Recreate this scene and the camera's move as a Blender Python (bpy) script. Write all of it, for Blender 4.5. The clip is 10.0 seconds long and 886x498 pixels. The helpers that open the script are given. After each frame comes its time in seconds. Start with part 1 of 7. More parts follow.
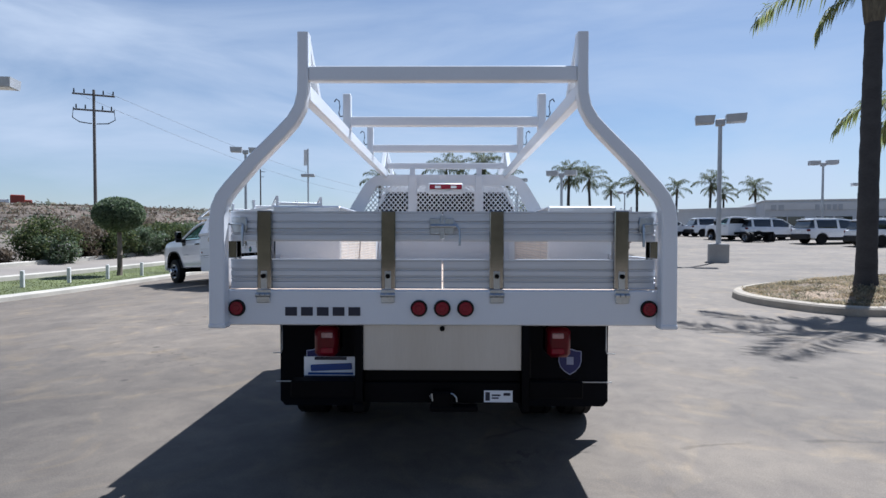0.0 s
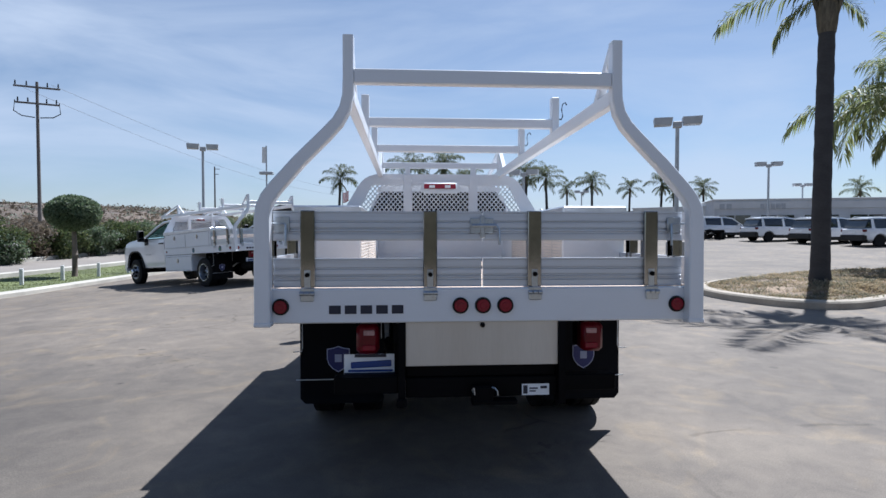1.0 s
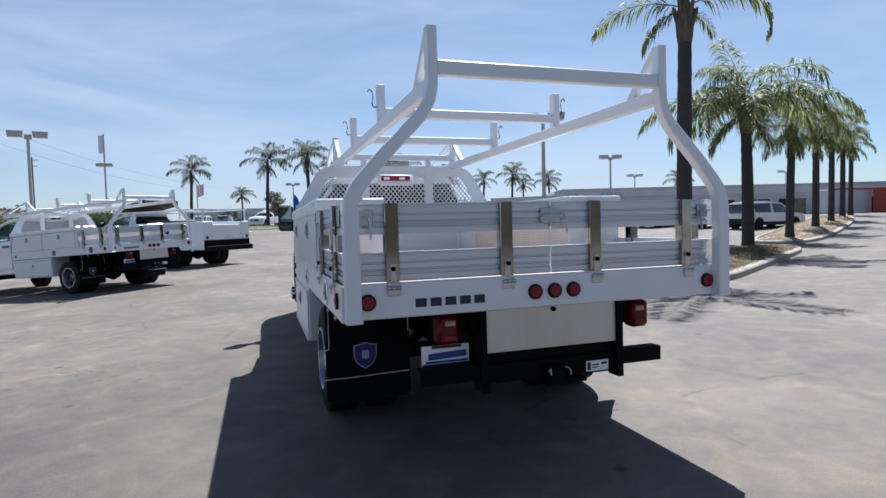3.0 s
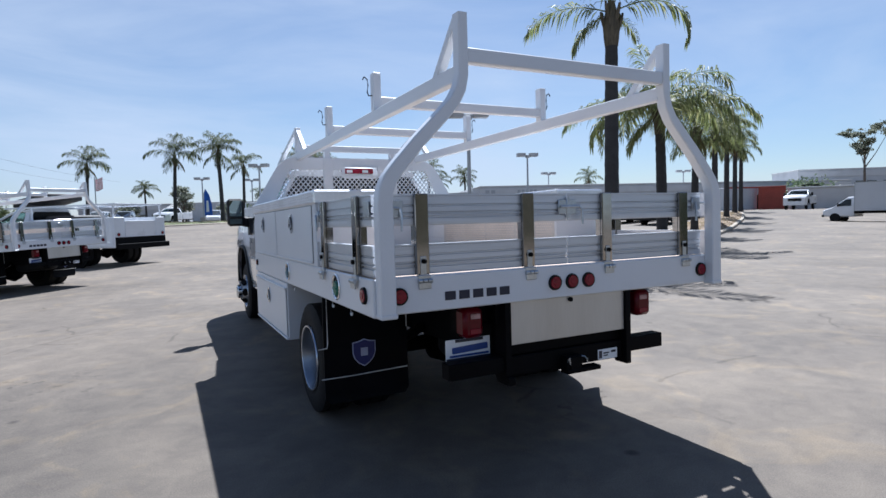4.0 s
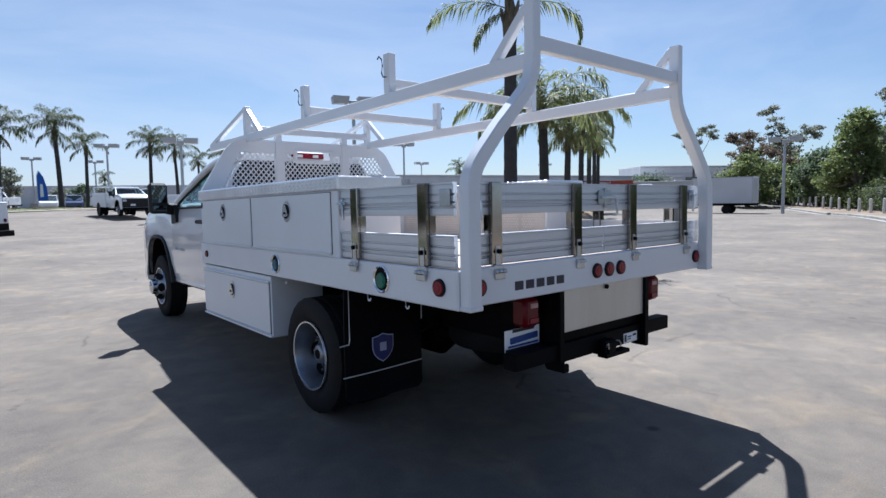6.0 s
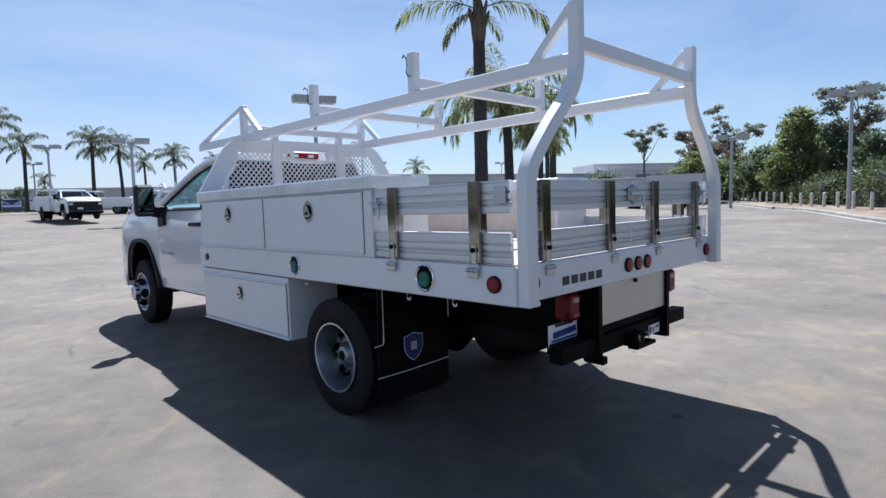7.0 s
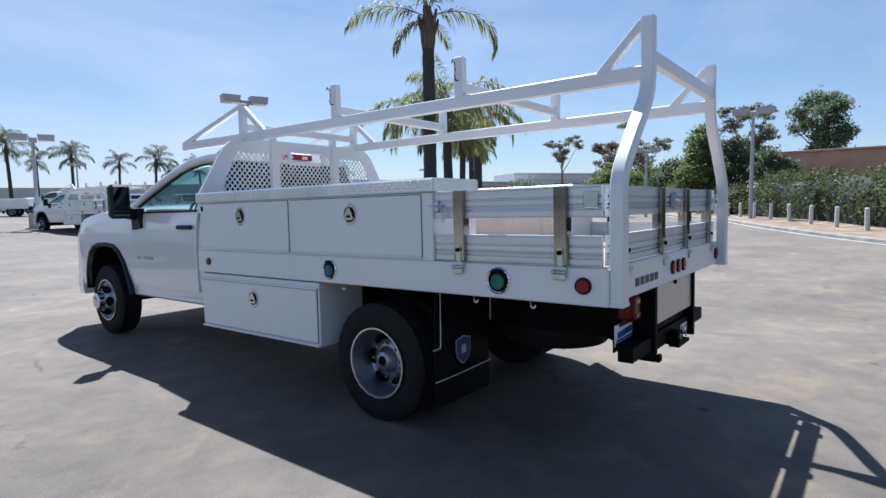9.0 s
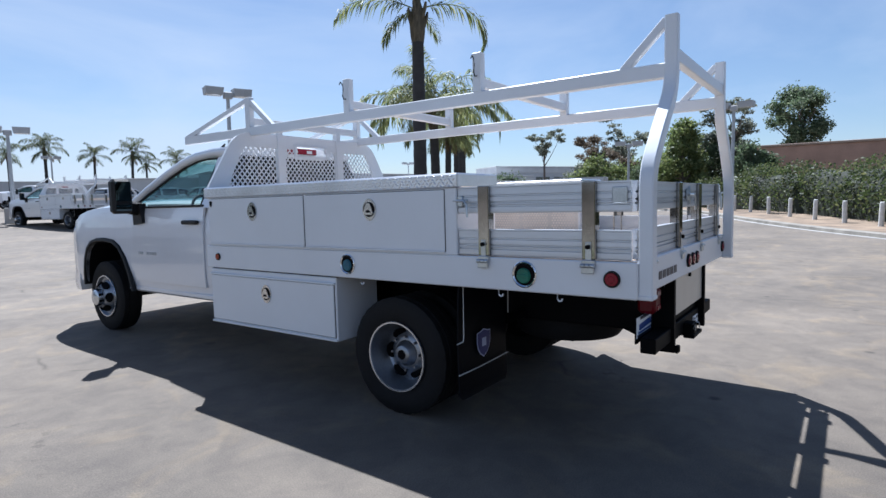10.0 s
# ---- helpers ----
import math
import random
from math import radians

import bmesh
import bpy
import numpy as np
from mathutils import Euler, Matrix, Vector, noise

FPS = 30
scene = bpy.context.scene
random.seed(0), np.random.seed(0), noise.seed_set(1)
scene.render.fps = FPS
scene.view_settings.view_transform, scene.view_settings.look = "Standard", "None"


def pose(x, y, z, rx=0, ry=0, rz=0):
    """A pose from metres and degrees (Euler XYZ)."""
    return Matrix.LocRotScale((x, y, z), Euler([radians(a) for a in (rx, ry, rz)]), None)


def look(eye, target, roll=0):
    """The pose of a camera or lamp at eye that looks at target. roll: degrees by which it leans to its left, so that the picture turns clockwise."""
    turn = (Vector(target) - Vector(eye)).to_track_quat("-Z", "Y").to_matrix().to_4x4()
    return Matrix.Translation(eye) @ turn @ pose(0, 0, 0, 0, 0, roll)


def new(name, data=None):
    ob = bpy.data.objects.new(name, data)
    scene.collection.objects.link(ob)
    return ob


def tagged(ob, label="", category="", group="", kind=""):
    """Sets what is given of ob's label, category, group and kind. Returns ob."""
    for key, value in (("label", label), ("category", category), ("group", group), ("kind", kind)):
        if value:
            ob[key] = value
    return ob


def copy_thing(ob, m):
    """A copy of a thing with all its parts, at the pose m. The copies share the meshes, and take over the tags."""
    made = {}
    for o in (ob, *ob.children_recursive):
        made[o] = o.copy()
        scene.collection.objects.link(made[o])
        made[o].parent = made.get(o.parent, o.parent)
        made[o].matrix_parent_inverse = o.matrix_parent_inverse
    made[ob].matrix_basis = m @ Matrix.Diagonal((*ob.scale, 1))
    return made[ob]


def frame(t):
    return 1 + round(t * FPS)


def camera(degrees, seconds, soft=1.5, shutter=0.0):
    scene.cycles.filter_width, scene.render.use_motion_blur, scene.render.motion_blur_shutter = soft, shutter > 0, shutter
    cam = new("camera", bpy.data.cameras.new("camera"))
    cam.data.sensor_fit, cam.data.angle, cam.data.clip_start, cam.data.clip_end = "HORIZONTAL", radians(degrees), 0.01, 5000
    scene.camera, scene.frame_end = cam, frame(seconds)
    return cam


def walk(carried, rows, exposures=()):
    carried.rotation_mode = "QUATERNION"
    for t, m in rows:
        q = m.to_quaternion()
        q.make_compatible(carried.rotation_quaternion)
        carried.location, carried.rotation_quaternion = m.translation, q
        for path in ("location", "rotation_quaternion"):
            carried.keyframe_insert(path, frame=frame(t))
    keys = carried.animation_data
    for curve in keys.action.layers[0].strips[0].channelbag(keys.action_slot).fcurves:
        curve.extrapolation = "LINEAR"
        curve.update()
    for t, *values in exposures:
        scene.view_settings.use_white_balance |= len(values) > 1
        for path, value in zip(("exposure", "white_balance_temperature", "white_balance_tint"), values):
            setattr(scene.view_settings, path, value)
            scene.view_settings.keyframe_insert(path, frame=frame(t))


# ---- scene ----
cam = camera(76.0, 10.0)
PATH = [
    (0, (0.029, 0.128, 1.413), (0.011, 2.127, 1.354), 0.1),
    (0.5, (-0.187, 0.073, 1.418), (-0.144, 2.072, 1.356), -0.0),
    (1, (-0.403, 0.052, 1.417), (-0.272, 2.047, 1.353), -0.0),
    (1.5, (-0.646, 0.143, 1.416), (-0.426, 2.129, 1.334), -0.7),
    (2, (-0.883, 0.192, 1.425), (-0.546, 2.161, 1.322), -0.9),
    (2.5, (-1.234, 0.148, 1.425), (-0.758, 2.088, 1.326), -1.2),
    (4, (-2.058, 0.475, 1.412), (-1.167, 2.262, 1.294), -1.4),
    (4.5, (-2.308, 0.588, 1.402), (-1.292, 2.306, 1.273), -1.3),
    (5, (-2.491, 0.792, 1.409), (-1.372, 2.443, 1.269), -0.8),
    (5.5, (-2.66, 0.946, 1.421), (-1.452, 2.532, 1.267), -0.5),
    (7, (-3.207, 1.382, 1.433), (-1.814, 2.808, 1.262), -1.5),
    (7.5, (-3.362, 1.519, 1.432), (-1.908, 2.883, 1.267), -1.2),
    (8, (-3.589, 1.641, 1.445), (-2.079, 2.943, 1.281), -1.1),
    (8.5, (-3.698, 1.792, 1.433), (-2.152, 3.051, 1.269), -1.0),
    (9, (-3.77, 1.988, 1.432), (-2.188, 3.202, 1.278), -0.8),
    (9.5, (-3.847, 2.096, 1.438), (-2.245, 3.282, 1.278), -0.6),
    (10, (-3.944, 2.168, 1.445), (-2.325, 3.329, 1.267), -0.9),
]
walk(cam, [(t, look(eye, target, roll)) for t, eye, target, roll in PATH], [(0.0, 0.72, 5550, 10), (2.5, 0.76, 5550, 10), (5.5, 0.84, 5500, 10), (10.0, 0.90, 5500, 10)])

# ---- light ----
SUN = Vector((0.425, 0.527, 1.0)).normalized()
world = bpy.data.worlds.new("sky")
scene.world = world
world.use_nodes = True
wn, wl = world.node_tree.nodes, world.node_tree.links
wn.clear()
sky = wn.new("ShaderNodeTexSky")
sky.sky_type = "NISHITA"
sky.sun_disc = False
sky.sun_elevation = math.asin(SUN.z)
sky.sun_rotation = math.atan2(SUN.x, SUN.y)
sky.air_density, sky.dust_density, sky.ozone_density = 1.0, 0.35, 2.2
wtc = wn.new("ShaderNodeTexCoord")
wmap = wn.new("ShaderNodeMapping")
wmap.inputs["Scale"].default_value = (1.2, 2.4, 6.0)
wmap.inputs["Rotation"].default_value = (0.0, 0.25, 0.6)
wno = wn.new("ShaderNodeTexNoise")
wno.inputs["Scale"].default_value = 1.3
wno.inputs["Detail"].default_value = 7
wno.inputs["Roughness"].default_value = 0.55
wno.inputs["Distortion"].default_value = 0.5
wr = wn.new("ShaderNodeValToRGB")
wr.color_ramp.elements[0].position, wr.color_ramp.elements[1].position = 0.38, 0.70
wr.color_ramp.elements[0].color = (0.20, 0.20, 0.20, 1)
wr.color_ramp.elements[1].color = (0.72, 0.72, 0.72, 1)
wmix = wn.new("ShaderNodeMix")
wmix.data_type = "RGBA"
wmix.inputs[7].default_value = (7.3, 7.9, 8.8, 1)
wbg = wn.new("ShaderNodeBackground")
wbg.inputs["Strength"].default_value = 0.053
wout = wn.new("ShaderNodeOutputWorld")
wl.new(wtc.outputs["Generated"], wmap.inputs["Vector"])
wl.new(wmap.outputs["Vector"], wno.inputs["Vector"])
wl.new(wno.outputs["Fac"], wr.inputs["Fac"])
wsep = wn.new("ShaderNodeSeparateXYZ")
wl.new(wtc.outputs["Generated"], wsep.inputs[0])
whz = wn.new("ShaderNodeMapRange")
whz.interpolation_type = "SMOOTHSTEP"
whz.inputs["From Min"].default_value, whz.inputs["From Max"].default_value = 0.05, 0.92
whz.inputs["To Min"].default_value, whz.inputs["To Max"].default_value = 1.0, 0.0
wl.new(wsep.outputs["Z"], whz.inputs["Value"])
wmul = wn.new("ShaderNodeMath")
wmul.operation = "MULTIPLY"
wl.new(wr.outputs["Color"], wmul.inputs[0])
wl.new(whz.outputs["Result"], wmul.inputs[1])
# thin high cloud lies thicker towards the north-west
wside = wn.new("ShaderNodeVectorMath")
wside.operation = "DOT_PRODUCT"
wside.inputs[1].default_value = (-0.75, 0.66, 0.0)
wl.new(wtc.outputs["Generated"], wside.inputs[0])
wveil = wn.new("ShaderNodeMapRange")
wveil.inputs["From Min"].default_value, wveil.inputs["From Max"].default_value = -0.4, 0.9
wveil.inputs["To Min"].default_value, wveil.inputs["To Max"].default_value = 0.72, 1.5
wl.new(wside.outputs["Value"], wveil.inputs["Value"])
wthick = wn.new("ShaderNodeMath")
wthick.operation = "MULTIPLY"
wthick.use_clamp = True
wl.new(wmul.outputs[0], wthick.inputs[0])
wl.new(wveil.outputs["Result"], wthick.inputs[1])
wl.new(wthick.outputs[0], wmix.inputs[0])
wl.new(sky.outputs["Color"], wmix.inputs[6])
wl.new(wmix.outputs[2], wbg.inputs["Color"])
wl.new(wbg.outputs["Background"], wout.inputs["Surface"])
sun_data = bpy.data.lights.new("sun", "SUN")
sun_data.energy, sun_data.angle, sun_data.color = 5.0, radians(0.53), (1.0, 0.95, 0.88)
sun = new("sun", sun_data)
sun.rotation_mode = "QUATERNION"
sun.rotation_quaternion = SUN.to_track_quat("Z", "Y")
sun.location = (20, 25, 60)


# ---- materials ----
def material(name, color, rough=0.5, metal=0.0, var=0.08, scale=3.0, fine=60.0, bump=0.0, coat=0.0, tint=None, stretch=(1, 1, 1), per_piece=0.0, spec=0.5):
    """A surface with variation at two scales and a fine relief."""
    m = bpy.data.materials.new(name)
    m.use_nodes = True
    n, l = m.node_tree.nodes, m.node_tree.links
    p = n["Principled BSDF"]
    tc = n.new("ShaderNodeTexCoord")
    mp = n.new("ShaderNodeMapping")
    mp.inputs["Scale"].default_value = stretch
    l.new(tc.outputs["Object"], mp.inputs["Vector"])
    big, small = n.new("ShaderNodeTexNoise"), n.new("ShaderNodeTexNoise")
    for t, s, d in ((big, scale, 4), (small, fine, 3)):
        t.inputs["Scale"].default_value, t.inputs["Detail"].default_value = s, d
        l.new(mp.outputs["Vector"], t.inputs["Vector"])
    add = n.new("ShaderNodeMath")
    add.operation = "MULTIPLY_ADD"
    add.inputs[1].default_value = 0.4
    l.new(small.outputs["Fac"], add.inputs[0])
    l.new(big.outputs["Fac"], add.inputs[2])
    fac = add.outputs[0]
    if per_piece:
        oi = n.new("ShaderNodeObjectInfo")
        mul = n.new("ShaderNodeMath")
        mul.operation = "MULTIPLY_ADD"
        mul.inputs[1].default_value = per_piece
        l.new(oi.outputs["Random"], mul.inputs[0])
        l.new(fac, mul.inputs[2])
        fac = mul.outputs[0]
    ramp = n.new("ShaderNodeValToRGB")
    ramp.color_ramp.elements[0].position, ramp.color_ramp.elements[1].position = 0.45, 0.95
    dark = tint or tuple(c * (1 - 2.2 * var) for c in color)
    ramp.color_ramp.elements[0].color = (*dark, 1)
    ramp.color_ramp.elements[1].color = (*[min(1, c * (1 + var)) for c in color], 1)
    l.new(fac, ramp.inputs["Fac"])
    l.new(ramp.outputs["Color"], p.inputs["Base Color"])
    p.inputs["Metallic"].default_value = metal
    p.inputs["Specular IOR Level"].default_value = spec
    rr = n.new("ShaderNodeMapRange")
    rr.inputs["To Min"].default_value, rr.inputs["To Max"].default_value = max(0.02, rough * 0.8), min(1, rough * 1.25)
    l.new(big.outputs["Fac"], rr.inputs["Value"])
    l.new(rr.outputs["Result"], p.inputs["Roughness"])
    if coat:
        p.inputs["Coat Weight"].default_value, p.inputs["Coat Roughness"].default_value = coat, 0.06
    if bump:
        b = n.new("ShaderNodeBump")
        b.inputs["Strength"].default_value, b.inputs["Distance"].default_value = bump, 0.01
        l.new(small.outputs["Fac"], b.inputs["Height"])
        l.new(b.outputs["Normal"], p.inputs["Normal"])
    return m


def glass_material(name, color, rough=0.02):
    """Thin tinted pane: light passes through with a tint, gloss grows towards grazing angles."""
    m = bpy.data.materials.new(name)
    m.use_nodes = True
    n, l = m.node_tree.nodes, m.node_tree.links
    n.remove(n["Principled BSDF"])
    tr, gl, mix = n.new("ShaderNodeBsdfTransparent"), n.new("ShaderNodeBsdfGlossy"), n.new("ShaderNodeMixShader")
    tr.inputs["Color"].default_value = (*color, 1)
    gl.inputs["Roughness"].default_value = rough
    gl.inputs["Color"].default_value = (0.8, 0.8, 0.8, 1)
    lw, pw, sc = n.new("ShaderNodeLayerWeight"), n.new("ShaderNodeMath"), n.new("ShaderNodeMath")
    pw.operation, sc.operation = "POWER", "MULTIPLY_ADD"
    lw.inputs["Blend"].default_value = 0.5
    pw.inputs[1].default_value = 4.0
    sc.inputs[1].default_value, sc.inputs[2].default_value = 0.5, 0.03
    l.new(lw.outputs["Facing"], pw.inputs[0])
    l.new(pw.outputs[0], sc.inputs[0])
    l.new(sc.outputs[0], mix.inputs["Fac"])
    l.new(tr.outputs["BSDF"], mix.inputs[1])
    l.new(gl.outputs["BSDF"], mix.inputs[2])
    l.new(mix.outputs["Shader"], n["Material Output"].inputs["Surface"])
    return m


WHITE = material("white_paint", (0.74, 0.75, 0.77), 0.28, var=0.02, scale=1.5, fine=25, coat=0.6)
WHITE_BODY = material("white_powder_coat", (0.70, 0.725, 0.76), 0.34, var=0.025, scale=2, fine=120, bump=0.03)
SILVER_WHITE = material("cab_white_paint", (0.72, 0.73, 0.76), 0.18, var=0.015, scale=1.2, fine=20, coat=1.0)
ALU = material("brushed_aluminium", (0.60, 0.63, 0.68), 0.40, metal=0.7, var=0.07, scale=3, fine=40, bump=0.06, stretch=(0.3, 0.3, 14))
INNER = material("grey_inner_panel", (0.60, 0.575, 0.55), 0.45, metal=0.2, var=0.08, scale=4, fine=40)
DECK_TAN = material("tan_bed_deck", (0.52, 0.40, 0.30), 0.55, var=0.12, scale=3, fine=50, bump=0.05)
CAR_BLUE = material("dark_blue_car_paint", (0.03, 0.05, 0.12), 0.3, var=0.05, coat=0.6)
CAR_GREY = material("grey_car_paint", (0.13, 0.135, 0.145), 0.3, metal=0.3, var=0.05, coat=0.6)
LIT_HOLES = material("lit_hole_colour", (0.72, 0.66, 0.60), 0.6, var=0.06, scale=6)
PLATE = material("diamond_plate", (0.76, 0.77, 0.79), 0.30, metal=0.9, var=0.06, scale=4, fine=60, bump=0.04)
LATCH = material("satin_chrome_latch", (0.58, 0.59, 0.61), 0.22, metal=1.0, var=0.1, scale=20)
STEEL = material("stainless_steel", (0.33, 0.33, 0.325), 0.10, metal=1.0, var=0.16, scale=2.2, fine=30)
PANEL_STEEL = material("satin_stainless_panel", (0.56, 0.54, 0.50), 0.42, metal=0.55, var=0.05, scale=1.4, fine=30, stretch=(5, 1, 0.4))
CHROME = material("chrome", (0.72, 0.73, 0.75), 0.10, metal=1.0, var=0.05)
ZINC = material("zinc_plated_latch", (0.52, 0.56, 0.60), 0.3, metal=0.9, var=0.15, fine=90)
BLACK = material("black_frame_paint", (0.004, 0.004, 0.005), 0.6, var=0.2, fine=50, bump=0.05, spec=0.07)
RUBBER = material("black_rubber", (0.010, 0.010, 0.011), 0.75, var=0.25, scale=5, fine=90, bump=0.3, spec=0.25)
MATT_BLACK = material("dark_cab_glass", (0.004, 0.005, 0.006), 0.25, var=0.1, spec=0.25)
FLAP = material("rubber_mud_flap", (0.004, 0.005, 0.008), 0.5, var=0.2, scale=4, fine=70, bump=0.08, spec=0.08)
PLASTIC = material("black_textured_plastic", (0.011, 0.011, 0.012), 0.55, var=0.15, fine=160, bump=0.15, spec=0.35)
RIM = material("silver_wheel_paint", (0.30, 0.32, 0.36), 0.32, metal=0.8, var=0.12, scale=6)
RIM_LIP = material("bright_rim_lip", (0.62, 0.65, 0.70), 0.25, metal=0.9, var=0.08, scale=8)
RED = material("red_lens", (0.20, 0.003, 0.018), 0.22, var=0.12, scale=25, coat=0.2, spec=0.25)
RED_DARK = material("red_tail_lens", (0.11, 0.002, 0.008), 0.3, var=0.12, scale=25, coat=0.1, spec=0.2)
AMBER = material("amber_lens", (0.36, 0.06, 0.02), 0.2, var=0.1, scale=25, coat=0.8)
GREEN_CAP = material("green_filler_cap", (0.01, 0.14, 0.09), 0.4, var=0.2, scale=20)
TEAL_CAP = material("teal_filler_cap", (0.02, 0.12, 0.18), 0.4, var=0.2, scale=20)
NAVY = material("navy_emblem", (0.014, 0.022, 0.15), 0.4, var=0.05)
INK = material("dark_blue_lettering", (0.010, 0.014, 0.035), 0.45, var=0.05)
BLUE_INK = material("blue_lettering", (0.02, 0.06, 0.26), 0.45, var=0.05)
DECAL = material("white_decal", (0.82, 0.84, 0.86), 0.5, var=0.03)
PALE_DECAL = material("pale_blue_line", (0.40, 0.44, 0.62), 0.5, var=0.05)
SEAT = material("grey_upholstery", (0.06, 0.06, 0.065), 0.85, var=0.2, fine=120, bump=0.1)
LENS_CLEAR = material("clear_lens", (0.6, 0.62, 0.64), 0.1, var=0.05, coat=0.5)
GLASS = glass_material("window_glass", (0.46, 0.61, 0.61))
DARK_GLASS = material("tinted_window", (0.012, 0.015, 0.018), 0.05, var=0.05, coat=1.0)
MIRROR = material("mirror_glass", (0.13, 0.165, 0.17), 0.02, metal=1.0, var=0.01)
CONCRETE = material("kerb_concrete", (0.40, 0.345, 0.27), 0.85, var=0.14, scale=1.5, fine=40, bump=0.3)
VERGE_CONCRETE = material("cream_kerb_concrete", (0.50, 0.465, 0.40), 0.85, var=0.12, scale=1.5, fine=40, bump=0.3)
WORN_KERB = material("worn_kerb_concrete", (0.30, 0.275, 0.235), 0.9, var=0.2, scale=1.5, fine=40, bump=0.3)
PALE_CONCRETE = material("pale_concrete", (0.38, 0.365, 0.345), 0.85, var=0.12, scale=1.2, fine=30, bump=0.25)
POST_WHITE = material("weathered_white_post", (0.66, 0.66, 0.64), 0.7, var=0.1, scale=6, fine=50, bump=0.1)
LAMP_GREY = material("galvanised_lamp_post", (0.42, 0.44, 0.46), 0.5, metal=0.2, var=0.08, scale=3)
LAMP_HEAD = material("lamp_head_grey", (0.40, 0.41, 0.43), 0.5, var=0.06, scale=3)
WOOD_POLE = material("creosoted_pole", (0.15, 0.135, 0.125), 0.85, var=0.25, scale=2, fine=40, bump=0.3, stretch=(4, 4, 0.5))
BOOTS = material("palm_leaf_bases", (0.12, 0.10, 0.068), 0.9, var=0.3, scale=6, fine=30, bump=0.4, stretch=(3, 3, 0.6))
REVERSE_LENS = material("dull_reversing_lens", (0.42, 0.24, 0.23), 0.3, var=0.15, scale=30, coat=0.4)
TRUNK = material("palm_trunk_bark", (0.046, 0.043, 0.043), 0.9, var=0.2, scale=2, fine=18, bump=0.5, stretch=(1, 1, 2))
BARK = material("grey_bark", (0.16, 0.13, 0.105), 0.9, var=0.25, scale=4, fine=30, bump=0.5)
SOIL = material("dry_mulch_soil", (0.28, 0.205, 0.14), 0.95, var=0.28, scale=1.1, fine=24, bump=0.6)
GRASS_GROUND = material("lawn_ground", (0.125, 0.145, 0.05), 0.95, var=0.25, scale=0.8, fine=30, bump=0.5)
DRY_BANK = material("dry_brush_bank", (0.135, 0.103, 0.078), 0.95, var=0.38, scale=0.16, fine=1.6, bump=0.6)
ROAD_MAT = material("side_road_asphalt", (0.25, 0.22, 0.19), 0.9, var=0.1, scale=0.4, fine=40, bump=0.2)
BROWN_WALL = material("brown_block_wall", (0.40, 0.255, 0.19), 0.9, var=0.14, scale=0.7, fine=14, bump=0.3)
GREY_WALL = material("grey_stucco", (0.52, 0.53, 0.55), 0.85, var=0.07, scale=0.5, fine=20, bump=0.15)
PALE_WALL = material("pale_wall", (0.60, 0.60, 0.60), 0.8, var=0.06, scale=0.5, fine=20)
RED_BOX = material("red_container_paint", (0.30, 0.045, 0.025), 0.5, var=0.12, scale=1.2, fine=10)
BLUE_CLOTH = material("blue_banner_cloth", (0.03, 0.12, 0.55), 0.8, var=0.15, scale=3)
CLOTH = material("white_canvas", (0.75, 0.75, 0.74), 0.85, var=0.06, scale=3)
FLAG_RED = material("red_flag_cloth", (0.42, 0.05, 0.06), 0.8, var=0.1, scale=4)
GREY_VAN = material("grey_box_panel", (0.55, 0.57, 0.60), 0.5, var=0.04, scale=0.6, fine=12)


def leaf_material(name, color, dry, rough=0.6):
    """Leaves: a mix of green and dry tones, leaf by leaf, that lets some light through."""
    m = bpy.data.materials.new(name)
    m.use_nodes = True
    n, l = m.node_tree.nodes, m.node_tree.links
    p = n["Principled BSDF"]
    geo = n.new("ShaderNodeNewGeometry")
    ramp = n.new("ShaderNodeValToRGB")
    ramp.color_ramp.elements[0].color = (*[c * 0.55 for c in color], 1)
    ramp.color_ramp.elements[1].color = (*dry, 1)
    mid = ramp.color_ramp.elements.new(0.6)
    mid.color = (*color, 1)
    l.new(geo.outputs["Random Per Island"], ramp.inputs["Fac"])
    l.new(ramp.outputs["Color"], p.inputs["Base Color"])
    p.inputs["Roughness"].default_value = rough
    tr = n.new("ShaderNodeBsdfTranslucent")
    mix = n.new("ShaderNodeMixShader")
    mix.inputs["Fac"].default_value = 0.5
    l.new(ramp.outputs["Color"], tr.inputs["Color"])
    l.new(p.outputs["BSDF"], mix.inputs[1])
    l.new(tr.outputs["BSDF"], mix.inputs[2])
    l.new(mix.outputs["Shader"], n["Material Output"].inputs["Surface"])
    return m


PALM_LEAF = leaf_material("palm_frond_green", (0.21, 0.25, 0.095), (0.42, 0.40, 0.19), 0.55)
FAR_PALM = leaf_material("far_palm_frond", (0.125, 0.155, 0.08), (0.255, 0.245, 0.13), 0.75)
PALM_DRY = leaf_material("dry_palm_frond", (0.20, 0.14, 0.06), (0.30, 0.22, 0.10), 0.7)
HEDGE_LEAF = leaf_material("hedge_leaf", (0.075, 0.105, 0.036), (0.175, 0.18, 0.075))
DARK_LEAF = leaf_material("dark_foliage", (0.125, 0.175, 0.095), (0.22, 0.25, 0.15))
BROWN_LEAF = leaf_material("brown_brush", (0.16, 0.125, 0.09), (0.22, 0.175, 0.125))
BRUSH_LEAF = leaf_material("dark_dry_brush", (0.13, 0.105, 0.075), (0.22, 0.17, 0.12))
GREY_LEAF = leaf_material("grey_green_foliage", (0.225, 0.25, 0.19), (0.34, 0.33, 0.25))
